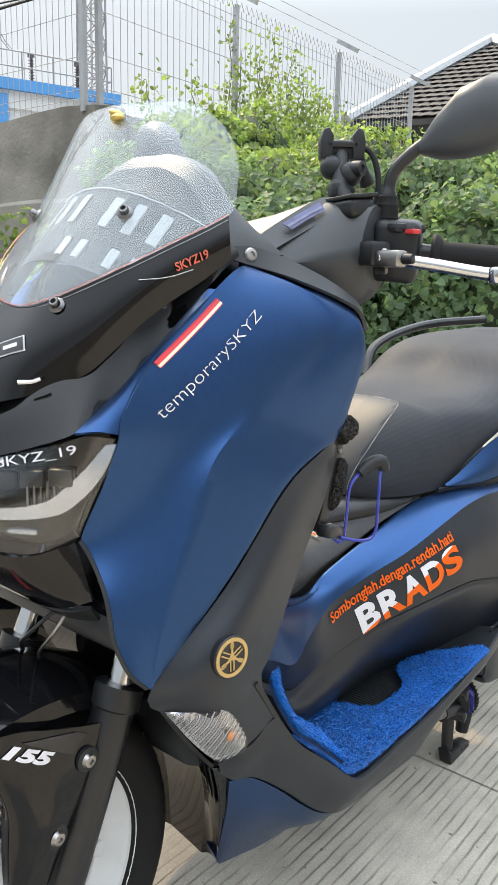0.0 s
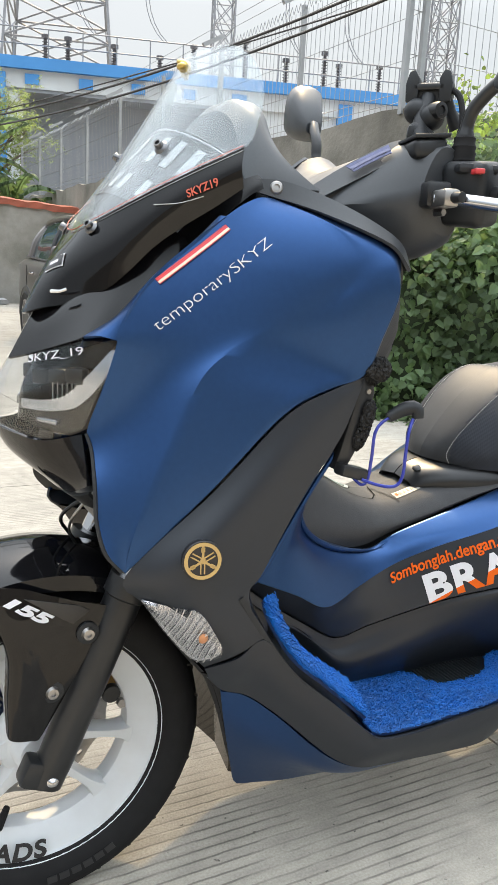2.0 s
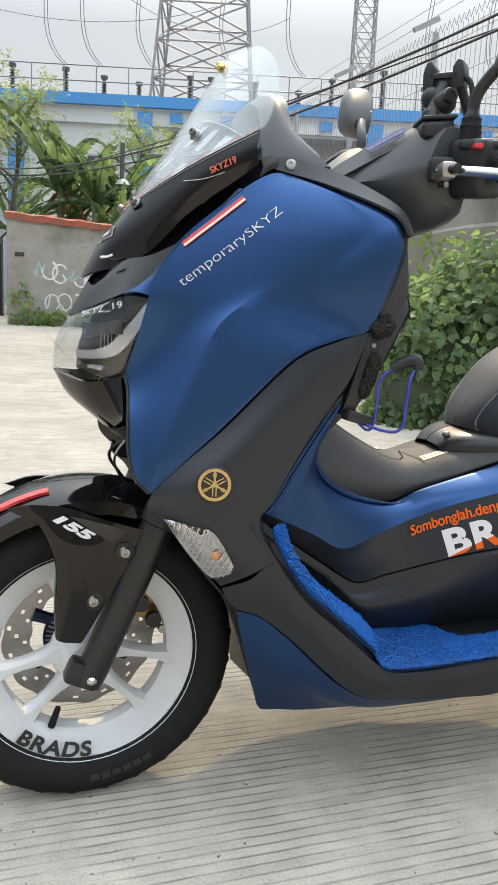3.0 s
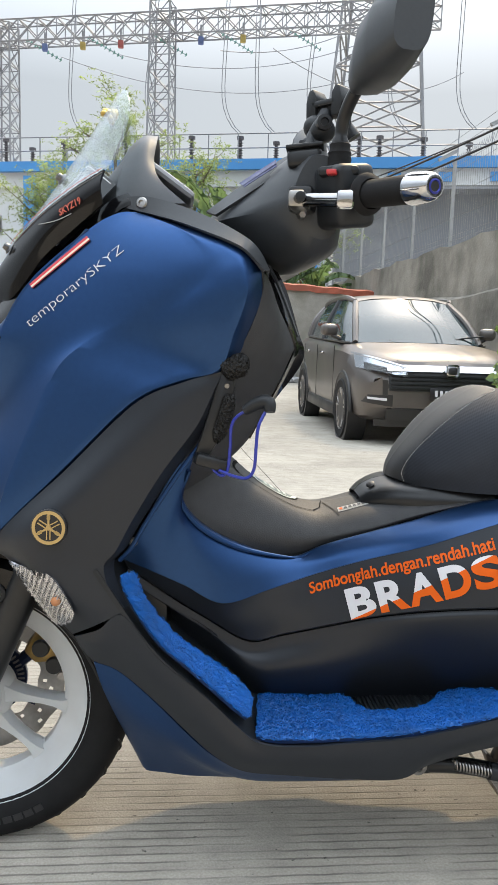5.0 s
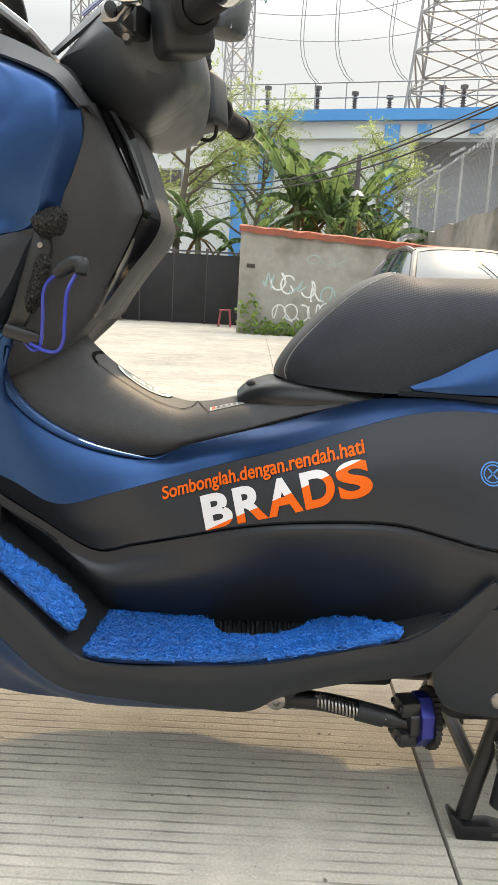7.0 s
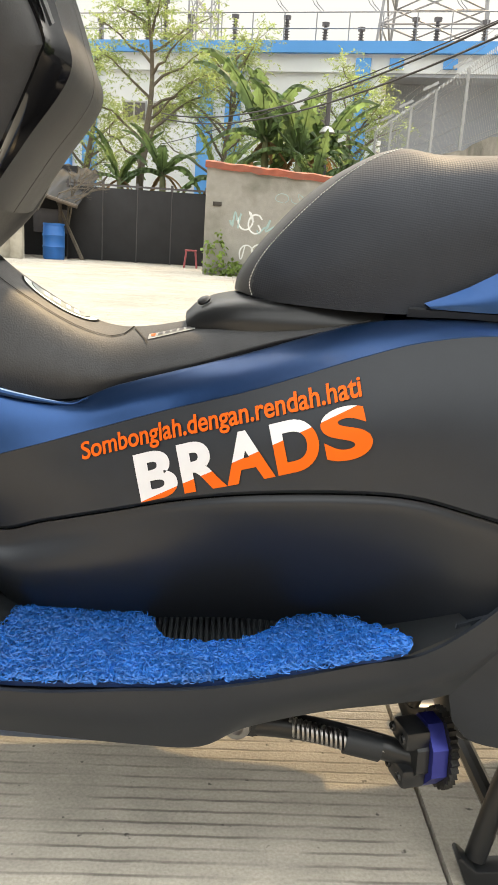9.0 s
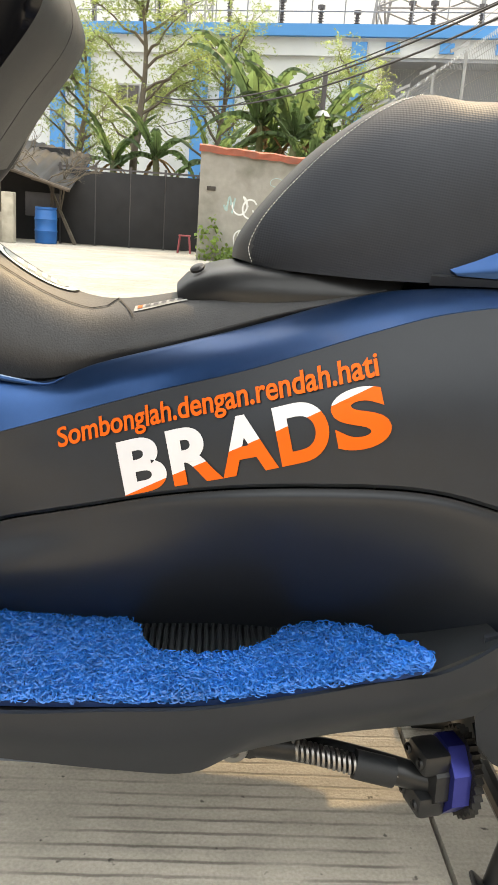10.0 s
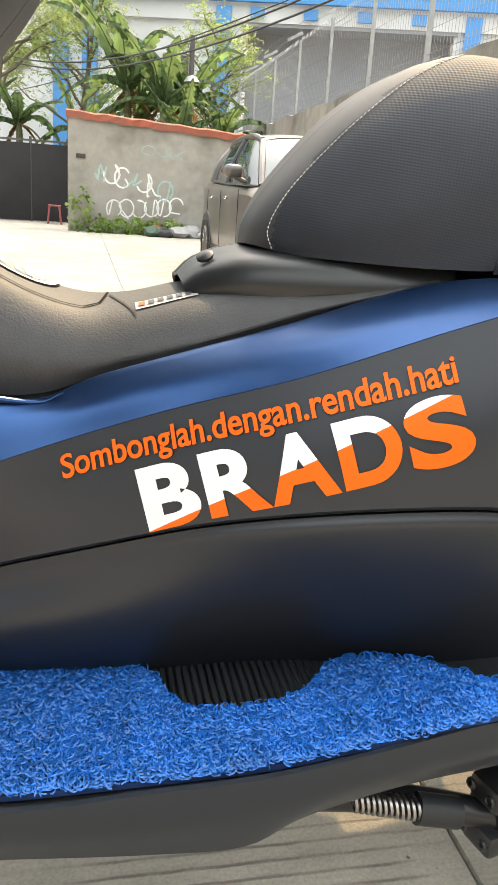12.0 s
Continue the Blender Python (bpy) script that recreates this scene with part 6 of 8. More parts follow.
panel("tail_under", [[(.95, -.204, .566), (1.1, -.20, .58), (1.3, -.17, .66), (1.45, -.09, .745)], [(.95, -.23, .50), (1.1, -.215, .52), (1.3, -.16, .62), (1.45, -.08, .72)], [(.95, -.24, .42), (1.1, -.20, .46), (1.3, -.13, .58), (1.45, -.06, .70)]], PAINT_GREY, 20, 6, 0.004)
panel("tail_top", [[(1.30, -.001, .79), (1.36, -.001, .80), (1.42, -.001, .81), (1.46, -.001, .81)], [(1.30, -.12, .77), (1.36, -.10, .78), (1.42, -.08, .79), (1.46, -.07, .80)]], PLASTIC, 12, 4, 0.004, out=(0, 0, 1))
for s in (-1, 1):
    part("grab_rail", tubed([(1.02, s * .172, .715), (1.08, s * .185, .775), (1.25, s * .165, .812), (1.42, s * .09, .825)], .010, 10, 24), SATIN_BLACK, scooter, "dark grey grab rail")
part("tail_lamp", boxed((.03, .16, .05), pose(1.46, 0, .765), .012), RED_PRINT, scooter, "red tail lamp")

# engine, drive case and rear wheel
part("drive_case", boxed((.52, .09, .17), pose(1.08, -.115, .265, 0, -3), .035, 4), SATIN_BLACK, scooter)
part("engine_block", boxed((.30, .24, .20), pose(.88, 0.02, .29), .03, 3), SATIN_BLACK, scooter)
panel("case_cover", [[(.79, -.236, .345), (.83, -.243, .36), (.90, -.245, .36), (.98, -.24, .35)], [(.792, -.231, .29), (.83, -.238, .29), (.90, -.24, .29), (.98, -.235, .29)], [(.802, -.224, .250), (.825, -.228, .232), (.90, -.232, .226), (.98, -.228, .226)], [(.81, -.19, .245), (.83, -.19, .226), (.90, -.19, .222), (.98, -.19, .222)]], PAINT_GREY, 20, 9, 0.004, None, "dark grey drive-case cover", both=False)
part("cover_bolt", lathed([(0, .006), (.005, .006), (.0095, .004), (.0115, 0)], sideways(.871, -.2355, .252), 14), STEEL, scooter)
part("frame_tube", tubed([(.33, -.10, .215), (.6, -.10, .225), (.85, -.10, .26)], .018, 10, 12), SATIN_BLACK, scooter)
part("frame_tube", tubed([(.33, .10, .215), (.6, .10, .225), (.85, .10, .26)], .018, 10, 12), SATIN_BLACK, scooter)
part("underfloor", boxed((.42, .30, .03), pose(.56, 0, .222, 0, -2), .01), PLASTIC, scooter)
part("core_tunnel", boxed((.46, .13, .22), pose(.52, 0, .385), .03), SATIN_BLACK, scooter)
part("core_front", boxed((.14, .22, .36), pose(.215, 0, .66, 0, 12), .04), SATIN_BLACK, scooter)
part("core_front_low", boxed((.10, .26, .16), pose(.235, 0, .41, 0, 0), .03), SATIN_BLACK, scooter)
part("storage_box", boxed((.50, .18, .16), pose(.92, 0, .50), .04), PLASTIC, scooter)

# inner leg shield facing the rider
I0 = [(.3800, -.194, .877), (.3880, -.189, .845), (.372, -.187, .79), (.346, -.188, .742), (.326, -.186, .680), (.290, -.176, .618), (.268, -.150, .572)]
I1 = [(.386, -.168, .874), (.404, -.163, .835), (.410, -.160, .788), (.389, -.157, .738), (.354, -.150, .675), (.320, -.143, .616), (.292, -.130, .574)]
I2 = [(.383, -.117, .883), (.407, -.115, .838), (.4370, -.115, .778), (.4340, -.115, .757), (.407, -.115, .697), (.381, -.113, .645), (.342, -.105, .602)]
I3 = [(.372, -.08, .890), (.398, -.08, .840), (.4285, -.08, .778), (.4265, -.08, .757), (.398, -.08, .690), (.370, -.08, .640), (.342, -.06, .603)]
I4 = [(.372, -.001, .89), (.400, -.001, .84), (.430, -.001, .778), (.428, -.001, .757), (.398, -.001, .690), (.370, -.001, .640), (.345, -.001, .607)]
inner = panel("inner_leg_shield", [I0, I1, I2, I3, I4], GRAIN, 48, 16, 0.004, None, "grained dark grey inner leg shield", out=(1, -.3, 0))
DOOR = [(.414, -.094, .872), (.429, -.090, .846), (.447, -.089, .793), (.4560, -.088, .754), (.419, -.089, .698), (.383, -.092, .645)]
BAND = [(.385, -.1175, .884), (.4095, -.1155, .839), (.4395, -.1155, .778), (.4365, -.1155, .757), (.4095, -.1155, .697), (.384, -.114, .646)]
panel("door_surround", [BAND, [tuple(Vector(a).lerp(Vector(b), .5) + Vector((-.003, 0, 0))) for a, b in zip(BAND, DOOR)], DOOR], GLOSS_BLACK, 40, 6, .003, None, "gloss black band round the glove-box door", out=(1, -.6, 0))
panel("surround_rib", [[tuple(Vector(a).lerp(Vector(b), .45) + Vector((.002, -.003, 0))) for a, b in zip(BAND[:3], DOOR[:3])], [tuple(Vector(a).lerp(Vector(b), .60) + Vector((.002, -.003, 0))) for a, b in zip(BAND[:3], DOOR[:3])]], HOOD, 20, 2, .003, None, "satin black rib beside the glove-box door", out=(1, -.6, 0))
panel("glove_door", [DOOR, [(.418, -.05, .873), (.433, -.05, .847), (.4510, -.05, .793), (.4590, -.05, .7500), (.4215, -.05, .6945), (.3855, -.05, .6415)], [(.419, -.001, .873), (.434, -.001, .847), (.4520, -.001, .793), (.4600, -.001, .7495), (.4220, -.001, .6940), (.386, -.001, .6410)]], GRAIN, 40, 6, 0.004, None, "dark grey plastic glove-box door", out=(1, 0, 0))

# ---- scooter front: screen, lamps, cowl ----
NOSE = [(-.026, 0, .738), (-.008, -.045, .749), (.014, -.082, .762), (.032, -.104, .772), (.046, -.103, .780), (.076, -.100, .797), (.103, -.106, .820), (.133, -.112, .847), (.170, -.134, .897), (.205, -.143, .931), (.228, -.143, .943)]
NOSE2 = [(-.008, 0, .772), (.010, -.042, .785), (.034, -.070, .800), (.058, -.085, .812), (.085, -.090, .828), (.108, -.097, .845), (.140, -.108, .872), (.180, -.132, .918), (.208, -.142, .941), (.230, -.140, .951)]
NOSE3 = [(.004, 0, .793), (.024, -.038, .806), (.050, -.060, .826), (.078, -.076, .845), (.105, -.088, .866), (.135, -.102, .892), (.170, -.120, .925), (.200, -.136, .948), (.232, -.134, .960)]
panel("front_cowl", [NOSE, NOSE2, NOSE3], GLOSS_BLACK, 48, 8, 0.004, None, "gloss black front cowl", out=(-1, -.6, .5))

# screen: black lower part, clear upper part, one on the other
E0 = [(-.010, 0, .790), (.004, -.032, .798), (.030, -.052, .805), (.064, -.083, .823), (.087, -.100, .8465), (.109, -.116, .873), (.135, -.131, .895), (.160, -.147, .914), (.189, -.161, .937)]
ES = [(.050, 0, .886), (.060, -.050, .897), (.100, -.100, .926), (.138, -.130, .950), (.166, -.147, .966), (.190, -.156, .979)]
EM = [(.116, 0, .984), (.127, -.064, .982), (.152, -.108, .985), (.175, -.135, .987), (.190, -.148, .989), (.2005, -.1555, .992)]
ET = [(.187, 0, 1.098), (.198, -.050, 1.099), (.208, -.088, 1.094), (.2155, -.120, 1.074), (.217, -.138, 1.050), (.211, -.150, 1.022)]
glass = part("windscreen", sheet(loft([flip(ES), flip(EM), flip(ET)], 60, 16), .003, (-1, 0, .5)), GLASS, scooter, "clear curved windscreen")
foot_line, head_line = spline(flip(E0), 60), spline(flip(ES), 60)
mid_line = [(a + b) / 2 + Vector((-.004, .003 if a.y > 0 else -.003, .002)) for a, b in zip(foot_line, head_line)]
skirt = part("windscreen_skirt", sheet([spline([a, c, b], 10) for a, c, b in zip(foot_line, mid_line, head_line)], .003, (-1, 0, .5)), GLOSS_BLACK, scooter, "gloss black lower windscreen")
for off, r in ((0.0, .0004), (-.005, .0003)):
    line = [p + Vector((-.0022, -.0012 if p.y < 0 else .0012, .001 + off)) for p in spline(flip(ES), 60)]
    part("pinstripe", tube(bmesh.new(), line, r, 5), CORAL_PRINT if off == 0 else STEEL, scooter)
part("pinstripe", tubed([(.105, -.117, .915), (.128, -.133, .918), (.15, -.146, .926)], .0005, 5, 8), STEEL, scooter)


SCREW = material("dark_screw_steel", (.16, .16, .165), .3, 1.0, vary=.15, scale=200)


def allen(x, y, z, normal, r=.0056, mat=None, parent=None):
    """A socket cap screw on a washer."""
    nrm = Vector(normal).normalized()
    m = aim((x, y, z), Vector((x, y, z)) + nrm)
    part("screw", lathed([(0, 0), (r * 1.5, 0), (r * 1.5, .0005), (r * 1.25, .002), (r * .9, .003), (r * .9, .0075), (r * .75, .0088), (r * .5, .0088), (r * .5, .004), (0, .004)], m, 18), mat or SCREW, parent or scooter, "dark steel socket screw")


for s in (-1, 1):
    allen(.056, s * .054, .889, (-.72, s * .35, .5))
    allen(.1285, s * .0725, .9795, (-.72, s * .42, .5))
ORN = material("gilt_ornament", (.5, .36, .10), .3, .8, vary=.15, scale=100)
orn = bmesh.new()
for k in range(6):
    g = bmesh.ops.create_icosphere(orn, subdivisions=2, radius=.006)
    bmesh.ops.transform(orn, matrix=pose(.176 + .0025 * k, -.008 + .0035 * k, 1.082 + .0045 * math.sin(k * 1.7), 20 * k, 0, 30 * k) @ Matrix.Diagonal((1.0, 1.5, .75, 1)), verts=g["verts"])
part("ornament", orn, ORN, scooter, "small gilt ornament on the screen")

# number plate behind the screen, its characters as plain bars
PLATE_PRINT = material("worn_plate_paint", (.40, .41, .42), .5, vary=.2, scale=60)
plate_m = pose(.119, 0, .971, 0, 0, 0) @ Matrix.Rotation(radians(43), 4, 'Y')
BOW = .066
def on_plate(v, u, lift=0.0):
    """A place on the bowed plate: v across, u up."""
    return plate_m @ Vector((BOW * (abs(v) / .13) ** 2 - lift, v, u))


grid = [[on_plate(-.128 + .256 * q / 24, u) for u in (-.054, -.02, .02, .054)] for q in range(25)]
plate_ob = part("number_plate", sheet(grid, .0005, (-1, 0, .4)), PLATE, scooter, "black number plate behind the screen")


def plate_bar(v, u, w, h):
    g = [[on_plate(v + a, u + b, .002) for b in (-h / 2, h / 2)] for a in (-w / 2, 0, w / 2)]
    part("bar", sheet(g, .0012, (-1, 0, .4)), PLATE_PRINT, plate_ob)


for v in (-.093, -.068, -.042, .002, .027, .052, .077, .112):
    plate_bar(v, .020, .010, .040)
for v in (-.092, -.071, -.036, -.015):
    plate_bar(v, -.033, .009, .023)
part("plate_rim", tubed([tuple(on_plate(-.124 + .248 * q / 12, .050, .002)) for q in range(13)], .0007, 6), WHITE_PRINT, plate_ob)

# instrument hood behind the screen and its side wings
H0 = [(.214, 0, 1.036), (.214, -.035, 1.034), (.212, -.075, 1.018), (.207, -.105, .990), (.203, -.125, .962), (.205, -.136, .945)]
H1 = [(.232, 0, 1.050), (.232, -.035, 1.049), (.234, -.080, 1.032), (.233, -.112, 1.000), (.231, -.134, .968), (.236, -.146, .943)]
H2 = [(.252, 0, 1.053), (.252, -.035, 1.050), (.251, -.077, 1.032), (.249, -.106, 1.000), (.258, -.129, .974), (.290, -.151, .944)]
panel("instrument_hood", [H0, H1, H2], HOOD, 30, 8, 0.004, None, "satin black instrument hood", out=(0, -.3, 1))
panel("hood_front", [H0, [(x - .012, y * .97, z - .020) for x, y, z in H0], [(x - .035, y * .93, z - .048) for x, y, z in H0]], HOOD, 24, 5, .003, None, out=(-1, 0, .5))
WING = [(.210, -.140, .938), (.228, -.1465, .9335), (.272, -.168, .922), (.315, -.190, .9065), (.350, -.203, .8925), (.366, -.208, .882), (.386, -.206, .862)]
WTOP = [(.212, -.138, .950), (.240, -.147, .951), (.280, -.160, .941), (.322, -.177, .924), (.358, -.191, .905), (.378, -.198, .889), (.3935, -.196, .864)]
panel("hood_wing", [WING, WTOP], HOOD, 40, 5, 0.004, [(x + .004, y + .045, z - .006) for x, y, z in WTOP], "satin black wing beside the instruments", out=(0, -.8, .6))
# light grey base colour stands in for sky reflected in the display
DIAL = material("sky_grey_display_lens", (.30, .31, .33), .12, vary=.05)
part("instrument_panel", boxed((.012, .17, .080), pose(.268, 0, .986, 0, -56), .006), DIAL, scooter, "instrument display lens coloured pale like reflected sky")
part("dash_base", boxed((.14, .20, .05), pose(.30, 0, .918, 0, 14), .02), PLASTIC, scooter)

# headlamp, one wide unit
LT = [(-.027, 0, .736), (-.009, -.045, .747), (.017, -.088, .761), (.040, -.112, .770), (.070, -.133, .7655)]
LMID = [(-.043, 0, .702), (-.026, -.045, .706), (.006, -.086, .712), (.026, -.106, .717), (.050, -.122, .722)]
LBOT = [(-.047, 0, .666), (-.030, -.045, .661), (-.006, -.080, .658), (.012, -.095, .663), (.033, -.108, .672)]
lamp_l = part("headlamp", sheet(loft([flip(LT), flip(LMID), flip(LBOT)], 50, 10), .002, (-1, 0, 0)), LENS, scooter, "clear headlamp lens")
back = [[(x + .032, y * .93, z) for x, y, z in c] for c in (flip(LT), flip(LMID), flip(LBOT))]
part("lamp_housing", sheet(loft(back, 30, 6), .003, (-1, 0, 0)), GLOSS_BLACK, lamp_l, "dark lamp housing")
for s in (-1, 1):
    lo = [(.0665, s * .1270, .7615), (.055, s * .1195, .732), (.040, s * .1035, .706), (.026, s * .0850, .6905), (.004, s * .053, .6835), (-.014, s * .014, .681)]
    hi = [(.0600, s * .1180, .7600), (.045, s * .1065, .738), (.031, s * .0930, .719), (.019, s * .0775, .704), (.002, s * .047, .695), (-.014, s * .012, .692)]
    part("light_guide", sheet(loft([lo, hi], 30, 2), .004, (-1, 0, 0)), REFLECTOR, lamp_l, "silver light guide")
    for k in range(3):
        part("projector", boxed((.014, .024, .018), pose(.008 + .012 * k, s * (.030 + .028 * k), .720 + .004 * k, 0, 0, -s * 38), .003), SATIN_BLACK, lamp_l)
        part("projector_rim", tubed([(.0005 + .012 * k, s * (.019 + .028 * k), .711 + .004 * k), (.0105 + .012 * k, s * (.038 + .028 * k), .711 + .004 * k), (.0105 + .012 * k, s * (.038 + .028 * k), .729 + .004 * k)], .0009, 6), REFLECTOR, lamp_l)
    part("lower_lamp", boxed((.010, .030, .007), pose(.008, s * .055, .672, 0, 0, -s * 36), .002), REFLECTOR, lamp_l)
    for k in range(9):
        part("lamp_fin", boxed((.001, .002, .022), pose(.012 + .0042 * k, s * (.058 + .005 * k), .706 + .0018 * k)), STEEL, lamp_l, smooth=False)

# chin under the lamp and its lower lip
CT = [(-.046, 0, .663), (-.029, -.045, .658), (-.005, -.079, .655), (.033, -.103, .665)]
CM = [(-.026, 0, .628), (-.012, -.048, .622), (.010, -.085, .618), (.034, -.118, .630)]
CB = [(.008, 0, .603), (.014, -.05, .596), (.024, -.090, .596), (.032, -.128, .612)]
part("chin", sheet(loft([flip(CT), flip(CM), flip(CB)], 40, 8), .004, (-1, 0, 0)), GLOSS_BLACK, scooter, "gloss black chin")
part("chin_lip", sheet(loft([flip([(.012, 0, .600), (.016, -.05, .594), (.026, -.09, .592), (.036, -.12, .600)]), flip([(.045, 0, .575), (.045, -.05, .572), (.05, -.08, .572), (.055, -.11, .578)])], 30, 4), .004, (-1, 0, -.5)), PLASTIC, scooter)
EDGE = [(.036, -.104, .665), (.038, -.117, .650), (.0355, -.137, .626), (.034, -.147, .602), (.034, -.153, .577), (.040, -.167, .546), (.058, -.174, .524)]
panel("panel_edge", [EDGE, [(x + .022, y + .018, z) for x, y, z in EDGE]], PLASTIC, 24, 3, .004, None, out=(-1, 0, 0))
part("brake_hose", tubed([(.06, -.05, .58), (.03, -.03, .55), (.05, .02, .51), (.09, .05, .46)], .0024, 8, 20), SATIN_BLACK, scooter)
part("brake_hose", tubed([(.07, -.07, .60), (.035, -.06, .555), (.045, -.02, .515), (.08, .02, .47)], .0018, 8, 20), STEEL, scooter)

# front indicators
IT = [(.079, -.180, .494), (.101, -.199, .491), (.127, -.2105, .487), (.139, -.2140, .479), (.153, -.2155, .458), (.164, -.2145, .437)]
IB = [(.080, -.180, .491), (.090, -.183, .477), (.103, -.186, .458), (.122, -.190, .434), (.140, -.197, .417), (.159, -.2105, .424)]
IMID = [tuple((Vector(a) + Vector(b)) / 2 + Vector((0, -.004, 0))) for a, b in zip(IT, IB)]
lens = panel("indicator", [[(x, y - .004, z) for x, y, z in c] for c in (IT, IMID, IB)], LENS, 24, 8, .002, None, "clear fluted indicator lens")
BOWL = material("indicator_bowl", (.46, .46, .48), .22, .8, vary=.2, scale=60)
panel("indicator_bowl", [[(x, y + .0005, z) for x, y, z in c] for c in (IT, IMID, IB)], BOWL, 16, 6, .003)
it, im, ib = spline(IT, 15), spline(IMID, 15), spline(IB, 15)
for k in range(1, 15):
    part("lens_flute", tube(bmesh.new(), spline([it[k] + Vector((0, -.0030, 0)), im[k] + Vector((0, -.0032, 0)), ib[k] + Vector((0, -.0030, 0))], 8), .0010, 5), BOWL, lens)
part("bulb", lathed([(0, 0), (.0045, 0), (.006, .0015), (.0035, .003), (0, .0034)], sideways(.141, -.2125, .452), 14), AMBER, scooter)

# ---- lettering and stickers on the panels ----
xz = Matrix.Rotation(radians(90), 4, 'X')


def sticker(me, x, z, angle, target, mat, name, label="", lift=.0012, fine=.012, centre=False):
    m = Matrix.Translation((x, -.5, z)) @ Matrix.Rotation(radians(-angle), 4, 'Y') @ xz
    stick(me, m, target, lift, (0, 1, 0), fine)
    return obj(name, me, mat, scooter, label)


def fit_text(text, length, height, **kw):
    """Words scaled to a length and a height of the capitals."""
    me = letters(text, 1.0, **kw)
    xs = [v.co.x for v in me.vertices]
    ys = [v.co.y for v in me.vertices]
    caps = letters("B", 1.0)
    ch = max(v.co.y for v in caps.vertices)
    me.transform(Matrix.Translation((-min(xs), 0, 0)))
    me.transform(Matrix.Diagonal((length / (max(xs) - min(xs)), height / ch, 1, 1)))
    return me


def tall_lowercase(me, height, share=.80):
    """Raises the small letters to a larger share of the capitals' height."""
    small = max(v.co.y for v in letters("x", 1.0).vertices) / max(v.co.y for v in letters("B", 1.0).vertices) * height
    for v in me.vertices:
        y = v.co.y
        if 0 < y <= small:
            v.co.y = y * share * height / small
        elif y > small:
            v.co.y = share * height + (y - small) * (1.08 - share) * height / (height * 1.05 - small)
    return me


def set_word(spans, length, height, lean, **kw):
    """Capitals set one by one, each fitted to its own stretch of the line."""
    bm = bmesh.new()
    for ch, a, b in spans:
        me = letters(ch, 1.0, **kw)
        co = np.array([v.co[:] for v in me.vertices])
        lo, hi = co.min(0), co.max(0)
        for v in me.vertices:
            y = (v.co.y - lo[1]) / (hi[1] - lo[1]) * height
            v.co = Vector(((a + (b - a) * (v.co.x - lo[0]) / (hi[0] - lo[0])) * length + lean * y, y, 0))
        bm.from_mesh(me)
    me = bpy.data.meshes.new("word")
    bm.to_mesh(me)
    bm.free()
    return me


sticker(tall_lowercase(fit_text("temporarySKYZ", .152, .0098, bold=-.016), .0098, .82), .1000, .7845, math.degrees(math.atan2(.098, .120)), side_panel, WHITE_PRINT, "wording", "white lettering on the blue panel")
for off, w, mt in ((-.0015, .0032, RED_PRINT), (-.0043, .0024, CREAM), (-.0060, .0011, RED_PRINT)):
    bm = bmesh.new()
    d = Vector((.0715, 0, .0595)).normalized()
    up = Vector((-d.z, 0, d.x))
    p0 = Vector((.0985, -.6, .8385)) + up * off
    g = [[p0 + d * (.0935 * q / 20) + up * (w / 2), p0 + d * (.0935 * q / 20) - up * (w / 2)] for q in range(21)]
    bm = sheet(g)
    me = bpy.data.meshes.new("stripe")
    bm.to_mesh(me)
    bm.free()
    stick(me, Matrix(), side_panel, .0030 if mt != CREAM else .0036)
    b2 = bmesh.new()
    b2.from_mesh(me)
    fs = list(b2.faces)
    r = bmesh.ops.extrude_face_region(b2, geom=fs)
    bmesh.ops.translate(b2, vec=(0, .003, 0), verts=[v for v in r["geom"] if isinstance(v, bmesh.types.BMVert)])
    part("stripe_badge", b2, mt, scooter, "red and cream stripe badge", smooth=False)
obj("wording", press(fit_text("SKYZ19", .036, .0080, bold=.02, shear=.1), (.1425, -.1290, .9230), (.62, .78, -.06), 24, skirt, .0032), CORAL_PRINT, scooter, "orange-red lettering on the screen skirt")
obj("wording", press(fit_text("SKYZ_19", .078, .0085, bold=-.002), (-.018, -.052, .7385), (.72, .69, .0), 12, lamp_l), WHITE_PRINT, scooter, "thin white lettering on the headlamp")
# slogan and large word on the body side
sticker(tall_lowercase(fit_text("Sombonglah.dengan.rendah.hati", .2480, .0136, bold=.020, shear=.22), .0136, .74), .4745, .4315, 20.5, [body_black], ORANGE_PRINT, "slogan", "orange slogan lettering on the body side", lift=.0022)
word = set_word((("B", 0, .182), ("R", .203, .395), ("A", .395, .600), ("D", .612, .795), ("S", .812, 1.0)), .2010, .0400, .12, bold=.039)
bm = bmesh.new()
bm.from_mesh(word)
bmesh.ops.bisect_plane(bm, geom=list(bm.verts) + list(bm.edges) + list(bm.faces), plane_co=(.0, .0005, 0), plane_no=(-.19, 1, 0))
bmesh.ops.split_edges(bm, edges=[e for e in bm.edges if all(abs(v.co.y - .0005 - .19 * v.co.x) < 1e-5 for v in e.verts)])
low = [f for f in bm.faces if f.calc_center_median().y < .0005 + .19 * f.calc_center_median().x]
lowm, upm = bm.copy(), None
bmesh.ops.delete(bm, geom=low, context='FACES')
upm = bpy.data.meshes.new("word")
bm.to_mesh(upm)
bmesh.ops.delete(lowm, geom=[f for f in lowm.faces if f.calc_center_median().y >= .0005 + .19 * f.calc_center_median().x], context='FACES')
lom = bpy.data.meshes.new("word")
lowm.to_mesh(lom)
sticker(upm, .5295, .4012, 21.4, [body_black], WHITE_PRINT, "large_word", "white upper half of the large lettering")
